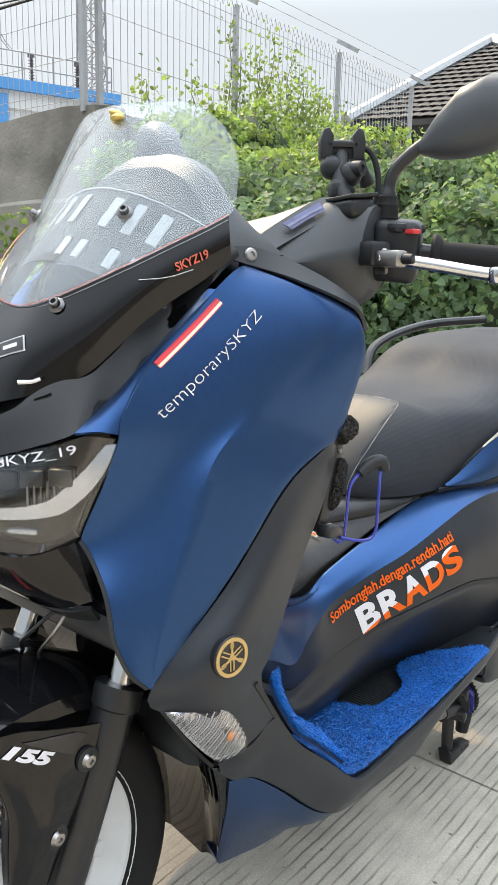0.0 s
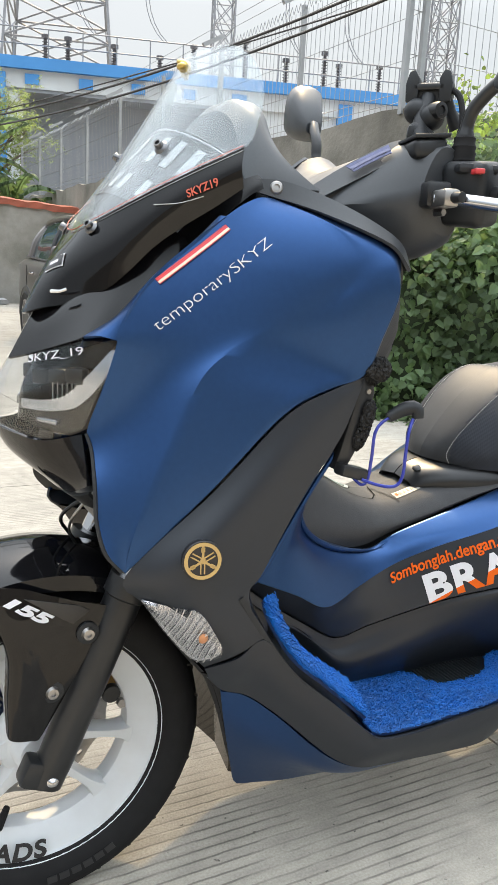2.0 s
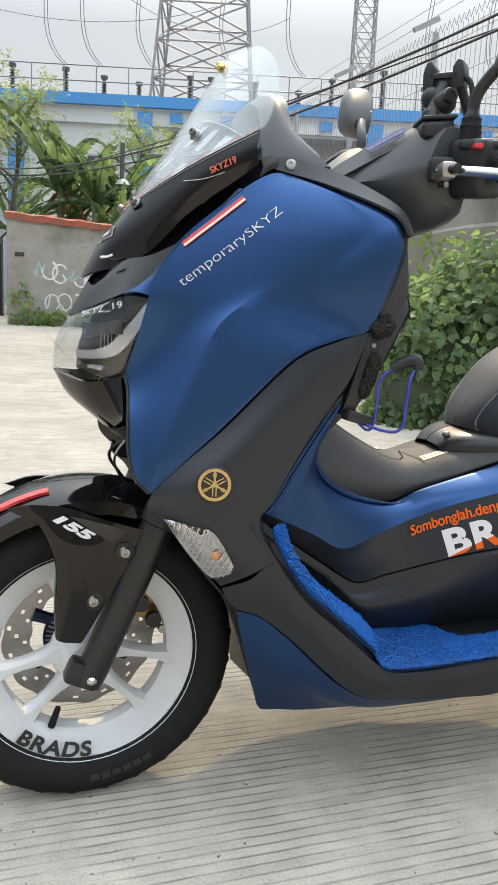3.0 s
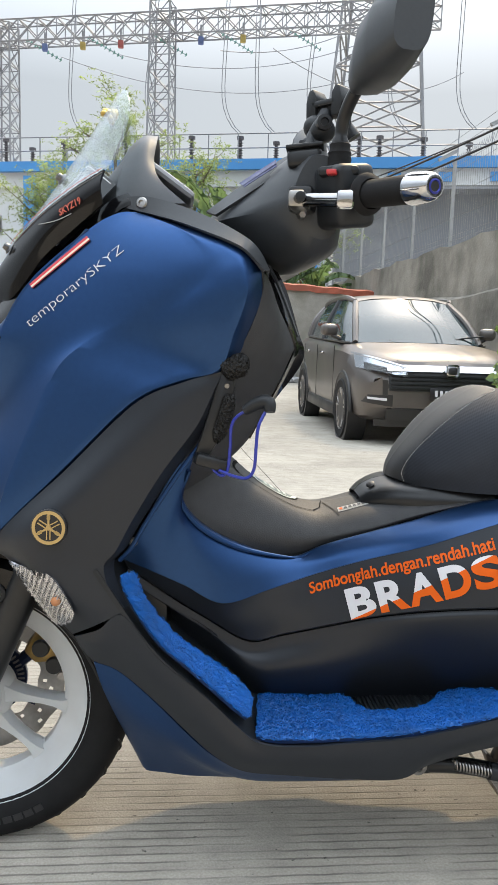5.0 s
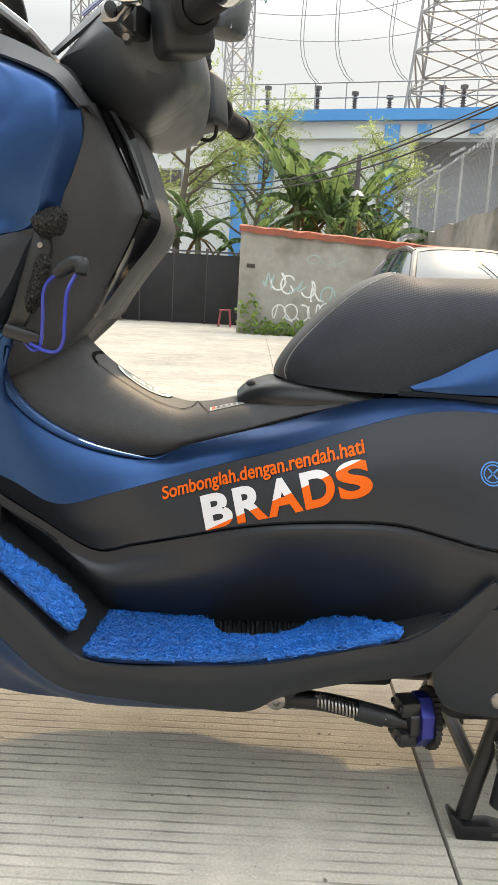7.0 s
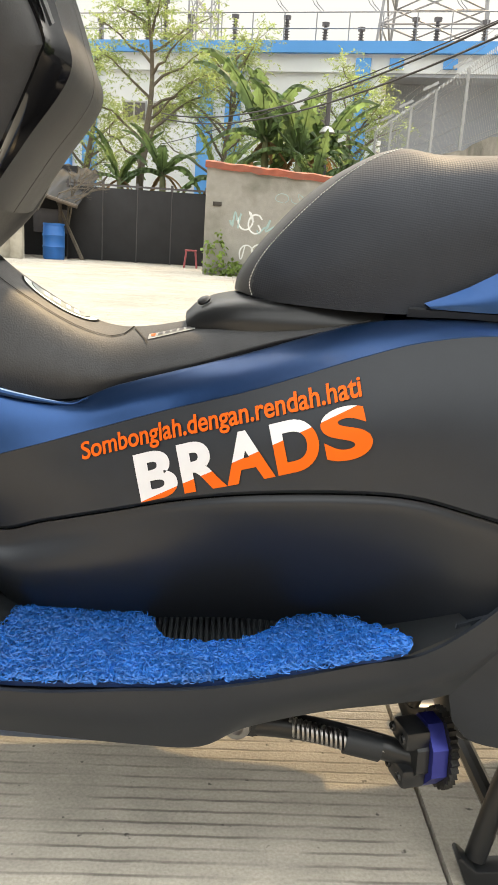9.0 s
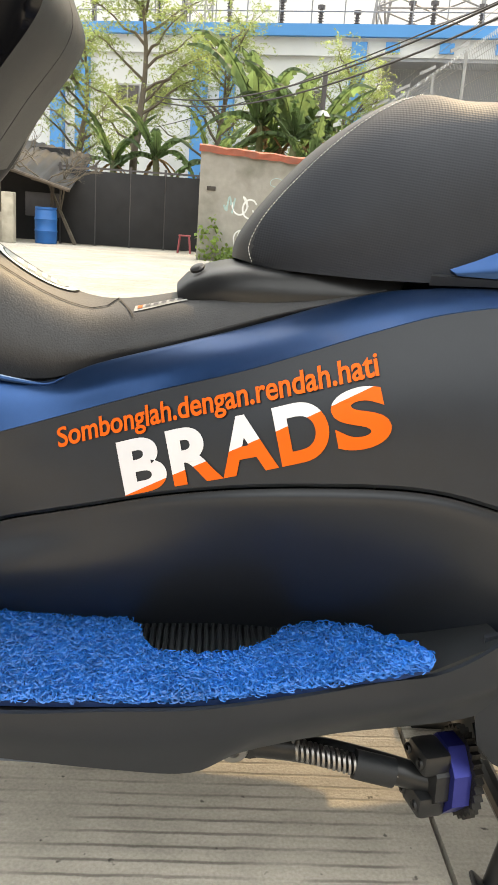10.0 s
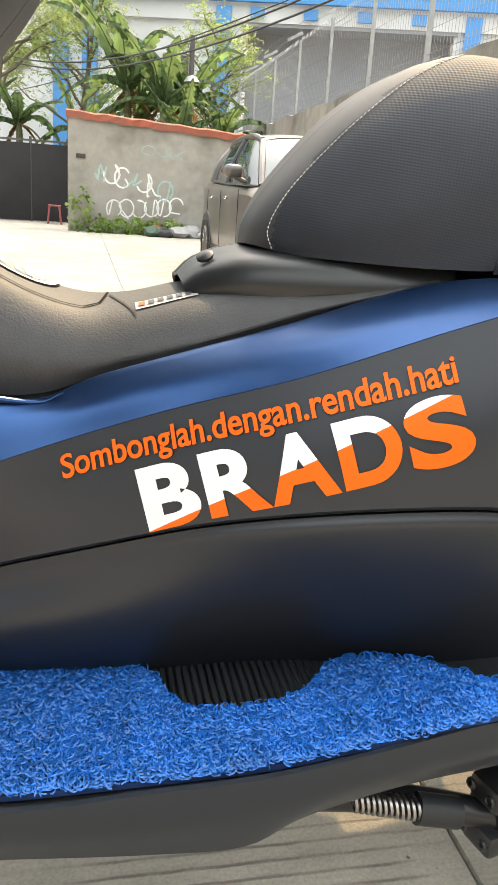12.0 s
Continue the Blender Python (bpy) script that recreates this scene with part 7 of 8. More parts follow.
sticker(lom, .5295, .4012, 21.4, [body_black], ORANGE_PRINT, "large_word", "orange lower half of the large lettering")

# round badges, plain shapes
def disc(r, steps=40):
    bm = bmesh.new()
    bmesh.ops.create_circle(bm, cap_ends=True, radius=r, segments=steps)
    me = bpy.data.meshes.new("disc")
    bm.to_mesh(me)
    bm.free()
    return me


def ring(r0, r1, steps=40):
    bm = bmesh.new()
    a = [bm.verts.new((r0 * math.cos(2 * math.pi * k / steps), r0 * math.sin(2 * math.pi * k / steps), 0)) for k in range(steps)]
    b = [bm.verts.new((r1 * math.cos(2 * math.pi * k / steps), r1 * math.sin(2 * math.pi * k / steps), 0)) for k in range(steps)]
    for k in range(steps):
        bm.faces.new([a[k], b[k], b[(k + 1) % steps], a[(k + 1) % steps]])
    me = bpy.data.meshes.new("ring")
    bm.to_mesh(me)
    bm.free()
    return me


def bar_mesh(length, w, angle, r0=0.0):
    bm = bmesh.new()
    c, s = math.cos(radians(angle)), math.sin(radians(angle))
    for a, b in ((r0, -w / 2), (length, -w / 2), (length, w / 2), (r0, w / 2)):
        bm.verts.new((a * c - b * s, a * s + b * c, 0))
    bm.verts.ensure_lookup_table()
    bm.faces.new(bm.verts[:])
    me = bpy.data.meshes.new("bar")
    bm.to_mesh(me)
    bm.free()
    return me


# round emblem: a flat disc on the leg shield, with ring and crossed forks
leg_bm = bmesh.new()
leg_bm.from_mesh(leg_panel.data)
leg_tree = BVHTree.FromBMesh(leg_bm)
spots = [leg_tree.ray_cast(Vector((.134 + dx, -.5, .546 + dz)), Vector((0, 1, 0)))[0] for dx, dz in ((0, 0), (.016, 0), (-.016, 0), (0, .016), (0, -.016))]
leg_bm.free()
face_n = (spots[1] - spots[2]).cross(spots[3] - spots[4]).normalized()
across = (spots[1] - spots[2]).normalized()
flat = Matrix.Translation(spots[0] + face_n * .0016) @ Matrix((across, face_n.cross(across), face_n)).transposed().to_4x4()
part("emblem", lathed([(0, .0012), (.0216, .0012), (.0224, .0004), (.0224, -.006)], flat, 48), PLATE, scooter, "round black and gold emblem")
part("emblem_ring", lathed([(.0168, .0010), (.0168, .0024), (.0206, .0024), (.0206, .0010)], flat, 48), GOLD_FLAT, scooter)
for k in range(3):
    for r0, r1, w, off in ((0.0, .0172, .0024, 0.0), (-.0145, .0020, .0013, .0021), (-.0145, .0020, .0013, -.0021), (.0100, .0150, .0042, 0.0)):
        part("emblem_ray", boxed((r1 - r0, w, .0010), flat @ Matrix.Rotation(radians(90 + 120 * k), 4, 'Z') @ Matrix.Translation(((r0 + r1) / 2, off, .0018 + .0001 * k))), GOLD_FLAT, scooter, smooth=False)
SKY_PRINT = material("sky_blue_print", (.05, .19, .50), .4, vary=.05)
sticker(ring(.0115, .0130), .838, .508, 0, [body_black], SKY_PRINT, "round_badge", "sky-blue round ring badge", .0016)
sticker(ring(.0085, .0098), .838, .508, 0, [body_black], SKY_PRINT, "badge_ring", "", .0016)
for k in range(4):
    sticker(bar_mesh(.0075, .0016, 45 + 90 * k, .001), .838, .508, 0, [body_black], SKY_PRINT, "badge_bar", "", .0016)


def panel_screw(x, z, target, r=.0062):
    tree_ = BVHTree.FromPolygons([v.co for v in target.data.vertices], [p.vertices for p in target.data.polygons])
    hit, nrm, _, _ = tree_.ray_cast(Vector((x, -.6, z)), Vector((0, 1, 0)))
    nrm = nrm if nrm.y < 0 else -nrm
    m = aim(hit, hit + nrm)
    part("panel_screw", lathed([(0, .0005), (r * .45, .0005), (r * .45, .003), (r * .8, .0026), (r, .0008), (r, 0)], m, 16), STEEL, scooter, "steel panel screw")


panel_screw(.232, .514, body_blue)
panel_screw(.236, .9425, bpy.data.objects["hood_wing"], .0075)

# small badge and latch on the screen skirt
latch = part("skirt_latch", tubed([(.012, -.050, .8175), (.020, -.060, .8185), (.026, -.066, .8215)], .0022, 8, 8), CHROME, scooter, "chrome latch on the screen skirt")
for length, w, r0, mt, up_ in ((.032, .017, 0, WHITE_PRINT, .0012), (.0305, .0145, .0015, PLATE, .0020), (.024, .0042, .008, WHITE_PRINT, .0026)):
    obj("skirt_badge", press(bar_mesh(length, w, 0, r0), (.012, -.012, .846), (.80, .45, -.40), 14, skirt, up_), mt, scooter, "black badge with a white border" if w == .017 else "")

# sticker, seam and warning label on the tunnel
def lay(me, x, y, mat, name, label="", lift=.0010, parent=None):
    stick(me, Matrix.Translation((x, y, 1.2)), tunnel, lift, (0, 0, -1), .006)
    return obj(name, me, mat, scooter, label)


LINE = material("dull_black_gap", (.006, .006, .006), .9, vary=.1, spec=.1)
STICKER = material("green_white_sticker", (.50, .56, .52), .35, vary=.25, scale=140)
SILVER_LABEL = material("silver_label", (.30, .30, .29), .4, vary=.1)


def band_mesh(pts, w):
    """A flat band of width w along a run of points."""
    p = [Vector((x, y, 0)) for x, y in pts]
    side = [Vector((-(b - a).y, (b - a).x, 0)).normalized() * w / 2 for a, b in zip([p[0]] + p[:-1], p[1:] + [p[-1]])]
    me = bpy.data.meshes.new("band")
    me.from_pydata([tuple(a + n) for a, n in zip(p, side)] + [tuple(a - n) for a, n in zip(p, side)], [], [(k, k + 1, len(p) + k + 1, len(p) + k) for k in range(len(p) - 1)])
    return me


def half_oval(a, b, a0=0.0, b0=0.0, steps=24):
    """The near half of an oval, or of an oval ring."""
    c = [(math.cos(math.pi * k / steps), -math.sin(math.pi * k / steps)) for k in range(steps + 1)]
    me = bpy.data.meshes.new("half_oval")
    me.from_pydata([(a * x, b * y, 0) for x, y in c] + [(a0 * x, b0 * y, 0) for x, y in c], [], [(k, k + 1, steps + k + 2, steps + k + 1) for k in range(steps)])
    return me


lay(band_mesh([(.376, -.002), (.3715, -.014), (.3690, -.028), (.3700, -.037), (.3760, -.0425)], .0042), 0, 0, LINE, "lid_slot")
lay(band_mesh([(.3755, -.0425), (.40, -.0435), (.43, -.0430), (.46, -.0425), (.4875, -.0415)], .0013), 0, 0, LINE, "lid_groove")
lay(band_mesh([(.4865, -.042), (.4985, -.030), (.505, -.002)], .0018), 0, 0, LINE, "lid_groove")
lay(half_oval(.038, .0225), .432, -.001, LINE, "sticker_edge", "", .0008)
lay(half_oval(.0362, .0212, .0290, .0165), .432, -.001, STICKER, "lid_sticker", "white and green sticker ring", .0013)
lay(half_oval(.0278, .0156), .432, -.001, material("grey_green_print", (.16, .20, .20), .4, vary=.4, scale=160), "sticker_field", "", .0013)
for sx, w in ((-.014, .005), (-.004, .007), (.007, .004), (.015, .005)):
    lay(bar_mesh(.010, w, -78), .432 + sx, -.002, STICKER, "sticker_bar", "", .0019)
lay(bar_mesh(.055, .0016, -72), .506, -.008, JOINT, "tunnel_seam")
lay(bar_mesh(.044, .014, 0), .523, -.046, SILVER_LABEL, "warning_label", "small warning label")
for k in range(6):
    lay(bar_mesh(.0042, .007, 0), .5255 + .0066 * k, -.046, ORANGE_PRINT if k == 0 else PLATE, "label_bar", "", .0018)

# ---- wheels, fork and mudguard ----
WX, WZ, WR = 0.0, 0.240, 0.2285


def wheel(cx, cz, R, width, rim_r, mat_rim, spoke_turn, front=True):
    """Tyre, rim, hub and three forked spokes, as parts."""
    m = sideways(cx, 0, cz)
    w = width / 2
    half = [(1.0, .80), (1.015, .75), (.985, .67), (.95, .63), (.88, .52), (.80, .40), (.755, .26)]
    rim = part("wheel", lathed([(rim_r * r, -w * y) for r, y in half] + [(rim_r * .745, 0)] + [(rim_r * r, w * y) for r, y in reversed(half)] + [(rim_r * .97, w * .68), (rim_r * .90, 0), (rim_r * .97, -w * .68), (rim_r * 1.0, -w * .80)], m, 80), mat_rim, scooter, "white enamelled rim")
    tyre = part("tyre", lathed([(rim_r * .97, -w * .72), (rim_r * 1.02, -w * .84), (rim_r * 1.12, -w * .97), (R * .86, -w), (R * .925, -w * .9), (R * .965, -w * .66), (R * .99, -w * .33), (R, 0), (R * .99, w * .33), (R * .965, w * .66), (R * .925, w * .9), (R * .86, w), (rim_r * 1.12, w * .97), (rim_r * 1.02, w * .84), (rim_r * .97, w * .72)], m, 72), RUBBER, rim, "black tyre")
    for q in range(28 if front else 0):
        a = 2 * math.pi * q / 28
        pts = []
        for f in (0, .35, .7, 1.0):
            ang = a + f * .16
            rr = R * (1.0005 - .055 * f ** 2)
            pts.append((cx + rr * math.cos(ang), -w * (.08 + .72 * f), cz + rr * math.sin(ang)))
        part("tread_groove", tube(bmesh.new(), pts, .0016, 5), JOINT, rim)
    part("hub", lathed([(0, -.05), (.026, -.05), (.030, -.045), (.034, -.026), (.046, -.018), (.050, -.010), (.050, .010), (.046, .018), (.034, .026), (.030, .045), (.026, .05), (0, .05)], m, 36), mat_rim, rim)
    for q in range(3):
        a = radians(spoke_turn + 120 * q)
        for s in (-1, 1):
            b = a + s * radians(19.5)
            c0 = Vector((cx + .034 * math.cos(a + s * .55), -.004, cz + .034 * math.sin(a + s * .55)))
            c2 = Vector((cx + rim_r * .79 * math.cos(b), 0, cz + rim_r * .79 * math.sin(b)))
            side = (c2 - c0).normalized()
            side = Vector((-side.z, 0, side.x))
            grid = []
            for f, hw, dep in ((0, .022, .020), (.16, .0145, .019), (.34, .0095, .0175), (.58, .0075, .016), (.78, .0085, .0165), (.91, .0125, .018), (1.0, .020, .020)):
                p = c0.lerp(c2, f)
                grid.append([p + side * hw * u + Vector((0, v * dep, 0)) for u, v in ((-1, -.35), (-.6, -.95), (0, -1), (.6, -.95), (1, -.35), (1, .35), (.6, .95), (-.6, .95), (-1, .35), (-1, -.35))])
            part("spoke", sheet(grid), mat_rim, rim)
    return rim


front_wheel = wheel(WX, WZ, WR, .104, .1655, WHITE_RIM, -29)
wheel(1.335, .252, .252, .13, .168, WHITE_RIM, 10, False)


def brake_disc(cx, cz, y, r0, r1, mat):
    """A drilled disc: a flat ring with square-cut vents and a wavy edge."""
    n, rows = 150, 7
    bm = bmesh.new()
    for yy in (y - .002, y + .002):
        v = [[bm.verts.new((cx + (r0 + (r1 - r0) * j / rows + (.0022 * math.sin(12 * 2 * math.pi * i / n) if j in (0, rows) else 0)) * math.cos(2 * math.pi * i / n), yy, cz + (r0 + (r1 - r0) * j / rows + (.0022 * math.sin(12 * 2 * math.pi * i / n) if j in (0, rows) else 0)) * math.sin(2 * math.pi * i / n))) for j in range(rows + 1)] for i in range(n)]
        for i in range(n):
            for j in range(rows):
                if (i % 10 in (0, 1) and j == 5) or (i % 10 in (3, 4) and j == 3) or (i % 10 in (6, 7) and j == 1):
                    continue
                bm.faces.new([v[i][j], v[(i + 1) % n][j], v[(i + 1) % n][j + 1], v[i][j + 1]])
    return part("brake_disc", bm, mat, front_wheel, "drilled steel brake disc")


brake_disc(WX, WZ, .050, .076, .118, STEEL)
CARRIER = material("dark_blue_carrier", (.012, .022, .06), .35, .5, vary=.1)
for q in range(6):
    a = 2 * math.pi * q / 6 + .3
    part("disc_carrier", tubed([(WX + .03 * math.cos(a), .047, WZ + .03 * math.sin(a)), (WX + .06 * math.cos(a + .2), .047, WZ + .06 * math.sin(a + .2)), (WX + .082 * math.cos(a + .25), .048, WZ + .082 * math.sin(a + .25))], [.014, .010, .011], 8), CARRIER, front_wheel)
part("disc_carrier", lathed([(.028, -.004), (.058, -.004), (.058, .004), (.028, .004)], sideways(WX, .046, WZ), 36), CARRIER, front_wheel)
tone = bmesh.new()
for q in range(44):
    a = 2 * math.pi * q / 44
    box(tone, (.010, .002, .0028), Matrix.Translation((WX + .050 * math.cos(a), .036, WZ + .050 * math.sin(a))) @ Matrix.Rotation(-a, 4, 'Y'))
part("sensor_ring", tone, STEEL, front_wheel, smooth=False)
CAL = [(.062, .030), (.080, .056), (.108, .064), (.136, .050), (.142, .018), (.128, -.012), (.112, -.006), (.100, .012), (.080, .010)]
part("brake_caliper", plate([(WX - .008 + x, WZ + .018 + z) for x, z in CAL], .05, .006, Matrix.Translation((0, .025, 0))), GOLD, scooter, "gold brake caliper")
for dx, dz in ((.088, .075), (.108, .048)):
    part("caliper_piston", lathed([(0, .004), (.012, .004), (.0135, 0), (.0135, -.004)], sideways(WX - .002 + dx, .000, WZ - .012 + dz), 20), SATIN_BLACK, scooter)
part("caliper_bolt", lathed([(0, .006), (.007, .006), (.008, 0)], sideways(WX + .119, -.004, WZ + .023), 6), STEEL, scooter)
part("valve", tubed([(WX - .049, -.018, WZ - .114), (WX - .040, -.028, WZ - .080)], [.0058, .0045], 10), RUBBER, front_wheel)
# wording on the rim
glyphs = fit_text("BRADS", .118, .0180, bold=.038, shear=.12, spacing=1.1)
bm = bmesh.new()
bm.from_mesh(glyphs)
bmesh.ops.triangulate(bm, faces=bm.faces)
for _ in range(2):
    bmesh.ops.subdivide_edges(bm, edges=[e for e in bm.edges if e.calc_length() > .006], cuts=1)
bmesh.ops.triangulate(bm, faces=bm.faces)
for v in bm.verts:
    ang = radians(-108) + (v.co.x - .060) / .153
    rad = .1562 - v.co.y
    v.co = Vector((WX + rad * math.cos(ang), -.0352 - .0088 * (rad - .144) / .019, WZ + rad * math.sin(ang)))
part("rim_wording", bm, PLATE, front_wheel, "black lettering on the rim", smooth=False)
for q in range(6):
    a = radians(-86 + 5.0 * q)
    part("tyre_mark", boxed((.013, .0012, .010), Matrix.Translation((WX + .188 * math.cos(a), -.0518, WZ + .188 * math.sin(a))) @ Matrix.Rotation(-(a + math.pi / 2), 4, 'Y')), material("raised_rubber", (.022, .022, .023), .7, vary=.2) if q == 0 else bpy.data.materials["raised_rubber"], front_wheel, smooth=False)

# fork
RAKE = Vector((.096, 0, .229)).normalized()
for s in (-1, 1):
    a = Vector((WX, s * .088, WZ))
    leg = part("fork_leg", tube(bmesh.new(), [a - RAKE * .012, a + RAKE * .02, a + RAKE * .16, a + RAKE * .235, a + RAKE * .238, a + RAKE * .262], [.021, .0225, .0232, .0235, .0275, .0275], 20), SATIN_BLACK, scooter, "satin black fork leg")
    part("fork_tube", tube(bmesh.new(), [a + RAKE * .25, a + RAKE * .46], .0155, 18), CHROME, scooter, "chrome fork tube")
    part("fork_foot", boxed((.05, .032, .036), Matrix.Translation(a + Vector((-.010, 0, .004))) @ Matrix.Rotation(radians(24), 4, 'Y'), .007), SATIN_BLACK, scooter)
    part("axle_cap", lathed([(0, .022), (.004, .020), (.0135, .009), (.0145, .007), (.0145, -.012)], sideways(WX, s * .092, WZ) if s < 0 else Matrix.Translation((WX, .092, WZ)) @ Matrix.Rotation(radians(-90), 4, 'X'), 22), CHROME, scooter, "polished axle cap")
part("axle", tube(bmesh.new(), [(WX, -.095, WZ), (WX, .095, WZ)], .009, 14), STEEL, scooter)
part("steering_stem", tube(bmesh.new(), [(.105, 0, .54), (.30, 0, .93)], .022, 16), SATIN_BLACK, scooter)
part("fork_bridge", boxed((.06, .24, .035), pose(.10, 0, .545, 0, 22), .012), SATIN_BLACK, scooter)

# mudguard: arched crown, then side wings that bolt to the fork
crown = []
for q in range(25):
    a = radians(47 + 88 * q / 24)
    f = q / 24
    half = .068 + .010 * math.sin(math.pi * f)
    r = .258 + .004 * math.sin(math.pi * f)
    crown.append([Vector((WX + rr * math.cos(a), y, WZ + rr * math.sin(a))) for y, rr in ((-half, r - .030), (-half * .97, r - .012), (-half * .72, r - .001), (-half * .3, r + .005), (0, r + .006), (half * .3, r + .005), (half * .72, r - .001), (half * .97, r - .012), (half, r - .030))])
part("mudguard", sheet(crown, .003, (0, 0, 1)), GLOSS_BLACK, scooter, "gloss black front mudguard")
FW0 = [(-.112, -.070, .482), (-.075, -.084, .490), (-.034, -.092, .487), (.002, -.094, .474), (.034, -.096, .463), (.076, -.098, .451)]
FW1 = [(-.095, -.076, .474), (-.066, -.090, .470), (-.034, -.097, .465), (.0, -.098, .455), (.030, -.098, .444), (.066, -.0985, .437)]
FW2 = [(-.072, -.080, .464), (-.058, -.094, .446), (-.036, -.102, .436), (-.005, -.103, .424), (.024, -.101, .412), (.050, -.099, .408)]
FW3 = [(-.050, -.082, .415), (-.047, -.096, .400), (-.032, -.104, .390), (-.008, -.105, .378), (.010, -.102, .368), (.030, -.099, .372)]
FW4 = [(-.0505, -.082, .350), (-.048, -.094, .345), (-.034, -.101, .338), (-.012, -.102, .335), (.004, -.100, .335), (.012, -.098, .338)]
FW5 = [(-.049, -.082, .304), (-.047, -.090, .298), (-.038, -.094, .295), (-.025, -.095, .2935), (-.015, -.096, .293), (-.010, -.0965, .299)]
wing = panel("mudguard_wing", [FW0, FW1, FW2, FW3, FW4, FW5], GLOSS_BLACK, 34, 26, .004, None, "gloss black mudguard side wing")
part("wing_slot", plate([(-.030, .4765), (.034, .4585), (.046, .451), (.026, .437), (.012, .446)], .003, .0008, Matrix.Translation((0, -.0995, 0))), JOINT, scooter)
for x, z in ((.043, .424), (.001, .356)):
    m = sideways(x, -.1015, z)
    part("bolt_washer", lathed([(.0, .002), (.0105, .002), (.0135, .001), (.0135, -.006)], m, 24), PLASTIC, scooter)
    part("wing_bolt", lathed([(0, .0035), (.003, .0035), (.003, .0065), (.0065, .006), (.0085, .002)], m, 20), STEEL, scooter, "steel mudguard bolt")
sticker(fit_text("155", .060, .0110, bold=.06, shear=.3, spacing=1.05), -.053, .4715, -31, wing, WHITE_PRINT, "wording", "white numerals on the mudguard", lift=.0016, fine=.006)
stripe = [[Vector((WX + (.2640 + .0065 * (1 - abs(y) / .075)) * math.cos(radians(a)), y, WZ + (.2640 + .0065 * (1 - abs(y) / .075)) * math.sin(radians(a)))) for y in (-.052, -.044, -.036)] for a in range(102, 135, 3)]
part("mudguard_stripe", sheet(stripe, .004, (0, -.4, 1)), RED_PRINT, scooter, "red stripe on the mudguard")

# ---- handlebar, levers, mirrors ----
def hull(sections, mat, name, label="", both=False):
    """Closed skin over ring-shaped sections given as lists of points."""
    n = 28
    rings = []
    for ring_ in sections:
        c = spline(list(ring_) + [ring_[0]], n)[:-1]
        rings.append(c)
    bm = bmesh.new()
    v = [[bm.verts.new(p) for p in r] for r in rings]
    for a, b in zip(v, v[1:]):
        for k in range(n):
            bm.faces.new([a[k], a[(k + 1) % n], b[(k + 1) % n], b[k]])
    bm.faces.new(v[0])
    bm.faces.new(list(reversed(v[-1])))
    ob = part(name, bm, mat, scooter, label, 40)
    if both:
        mirrored(ob)
    return ob


def sec(y, pts, sweep=0.0):
    return [(x + sweep, y, z) for x, z in pts]


hull([sec(0, [(.305, .930), (.335, .955), (.385, .985), (.435, .985), (.488, .978), (.501, .938), (.477, .903), (.426, .870), (.372, .888)]),
      sec(-.05, [(.315, .932), (.345, .962), (.395, .995), (.445, .998), (.490, .978), (.500, .934), (.479, .899), (.427, .868), (.374, .887)]),
      sec(-.10, [(.345, .935), (.375, .972), (.415, 1.010), (.455, 1.018), (.491, .985), (.496, .926), (.482, .892), (.432, .867), (.386, .888)]),
      sec(-.135, [(.380, .939), (.402, .978), (.427, 1.013), (.460, 1.018), (.491, .990), (.489, .918), (.481, .892), (.445, .879), (.405, .898)]),
      sec(-.155, [(.404, .945), (.418, .980), (.436, 1.010), (.462, 1.014), (.489, .990), (.485, .920), (.478, .898), (.452, .893), (.420, .908)]),
      sec(-.168, [(.420, .952), (.428, .980), (.442, 1.003), (.462, 1.006), (.484, .986), (.480, .930), (.473, .910), (.454, .906), (.430, .922)])],
     HOOD, "handlebar_cover", "satin black plastic handlebar cover", True)
panel("cover_trim", [[(.318, -.060, .949), (.365, -.080, .983), (.415, -.105, 1.0145), (.435, -.120, 1.018)], [(.330, -.085, .942), (.375, -.108, .970), (.418, -.132, .997), (.438, -.142, 1.003)]], HOOD, 20, 4, .004, None, "satin black trim on the handlebar cover", out=(0, -.6, .8))
SKY_STICKER = material("pale_violet_print", (.20, .21, .34), .45, vary=.3, scale=150)
part("cover_sticker", sheet(loft([[(.360, -.0935, .9825), (.385, -.105, .998), (.405, -.116, 1.010)], [(.366, -.104, .976), (.388, -.114, .990), (.405, -.124, 1.000)]], 8, 2), .001, (0, -.6, .8)), material("violet_sticker", (.10, .11, .22), .45, vary=.4, scale=150), scooter, "small violet and silver sticker")
part("cover_sticker", sheet(loft([[(.362, -.0985, .9805), (.386, -.110, .9955), (.404, -.121, 1.0065)], [(.364, -.1015, .9785), (.387, -.112, .993), (.404, -.1225, 1.0035)]], 8, 2), .001, (0, -.6, .8)), SKY_STICKER, scooter)
AX0, AX1 = Vector((.470, -.150, .958)), Vector((.553, -.345, .9435))
AD = (AX1 - AX0).normalized()
def along(d):
    return AX0 + AD * d


def bar_side(objs):
    for o in objs:
        mirrored(o)


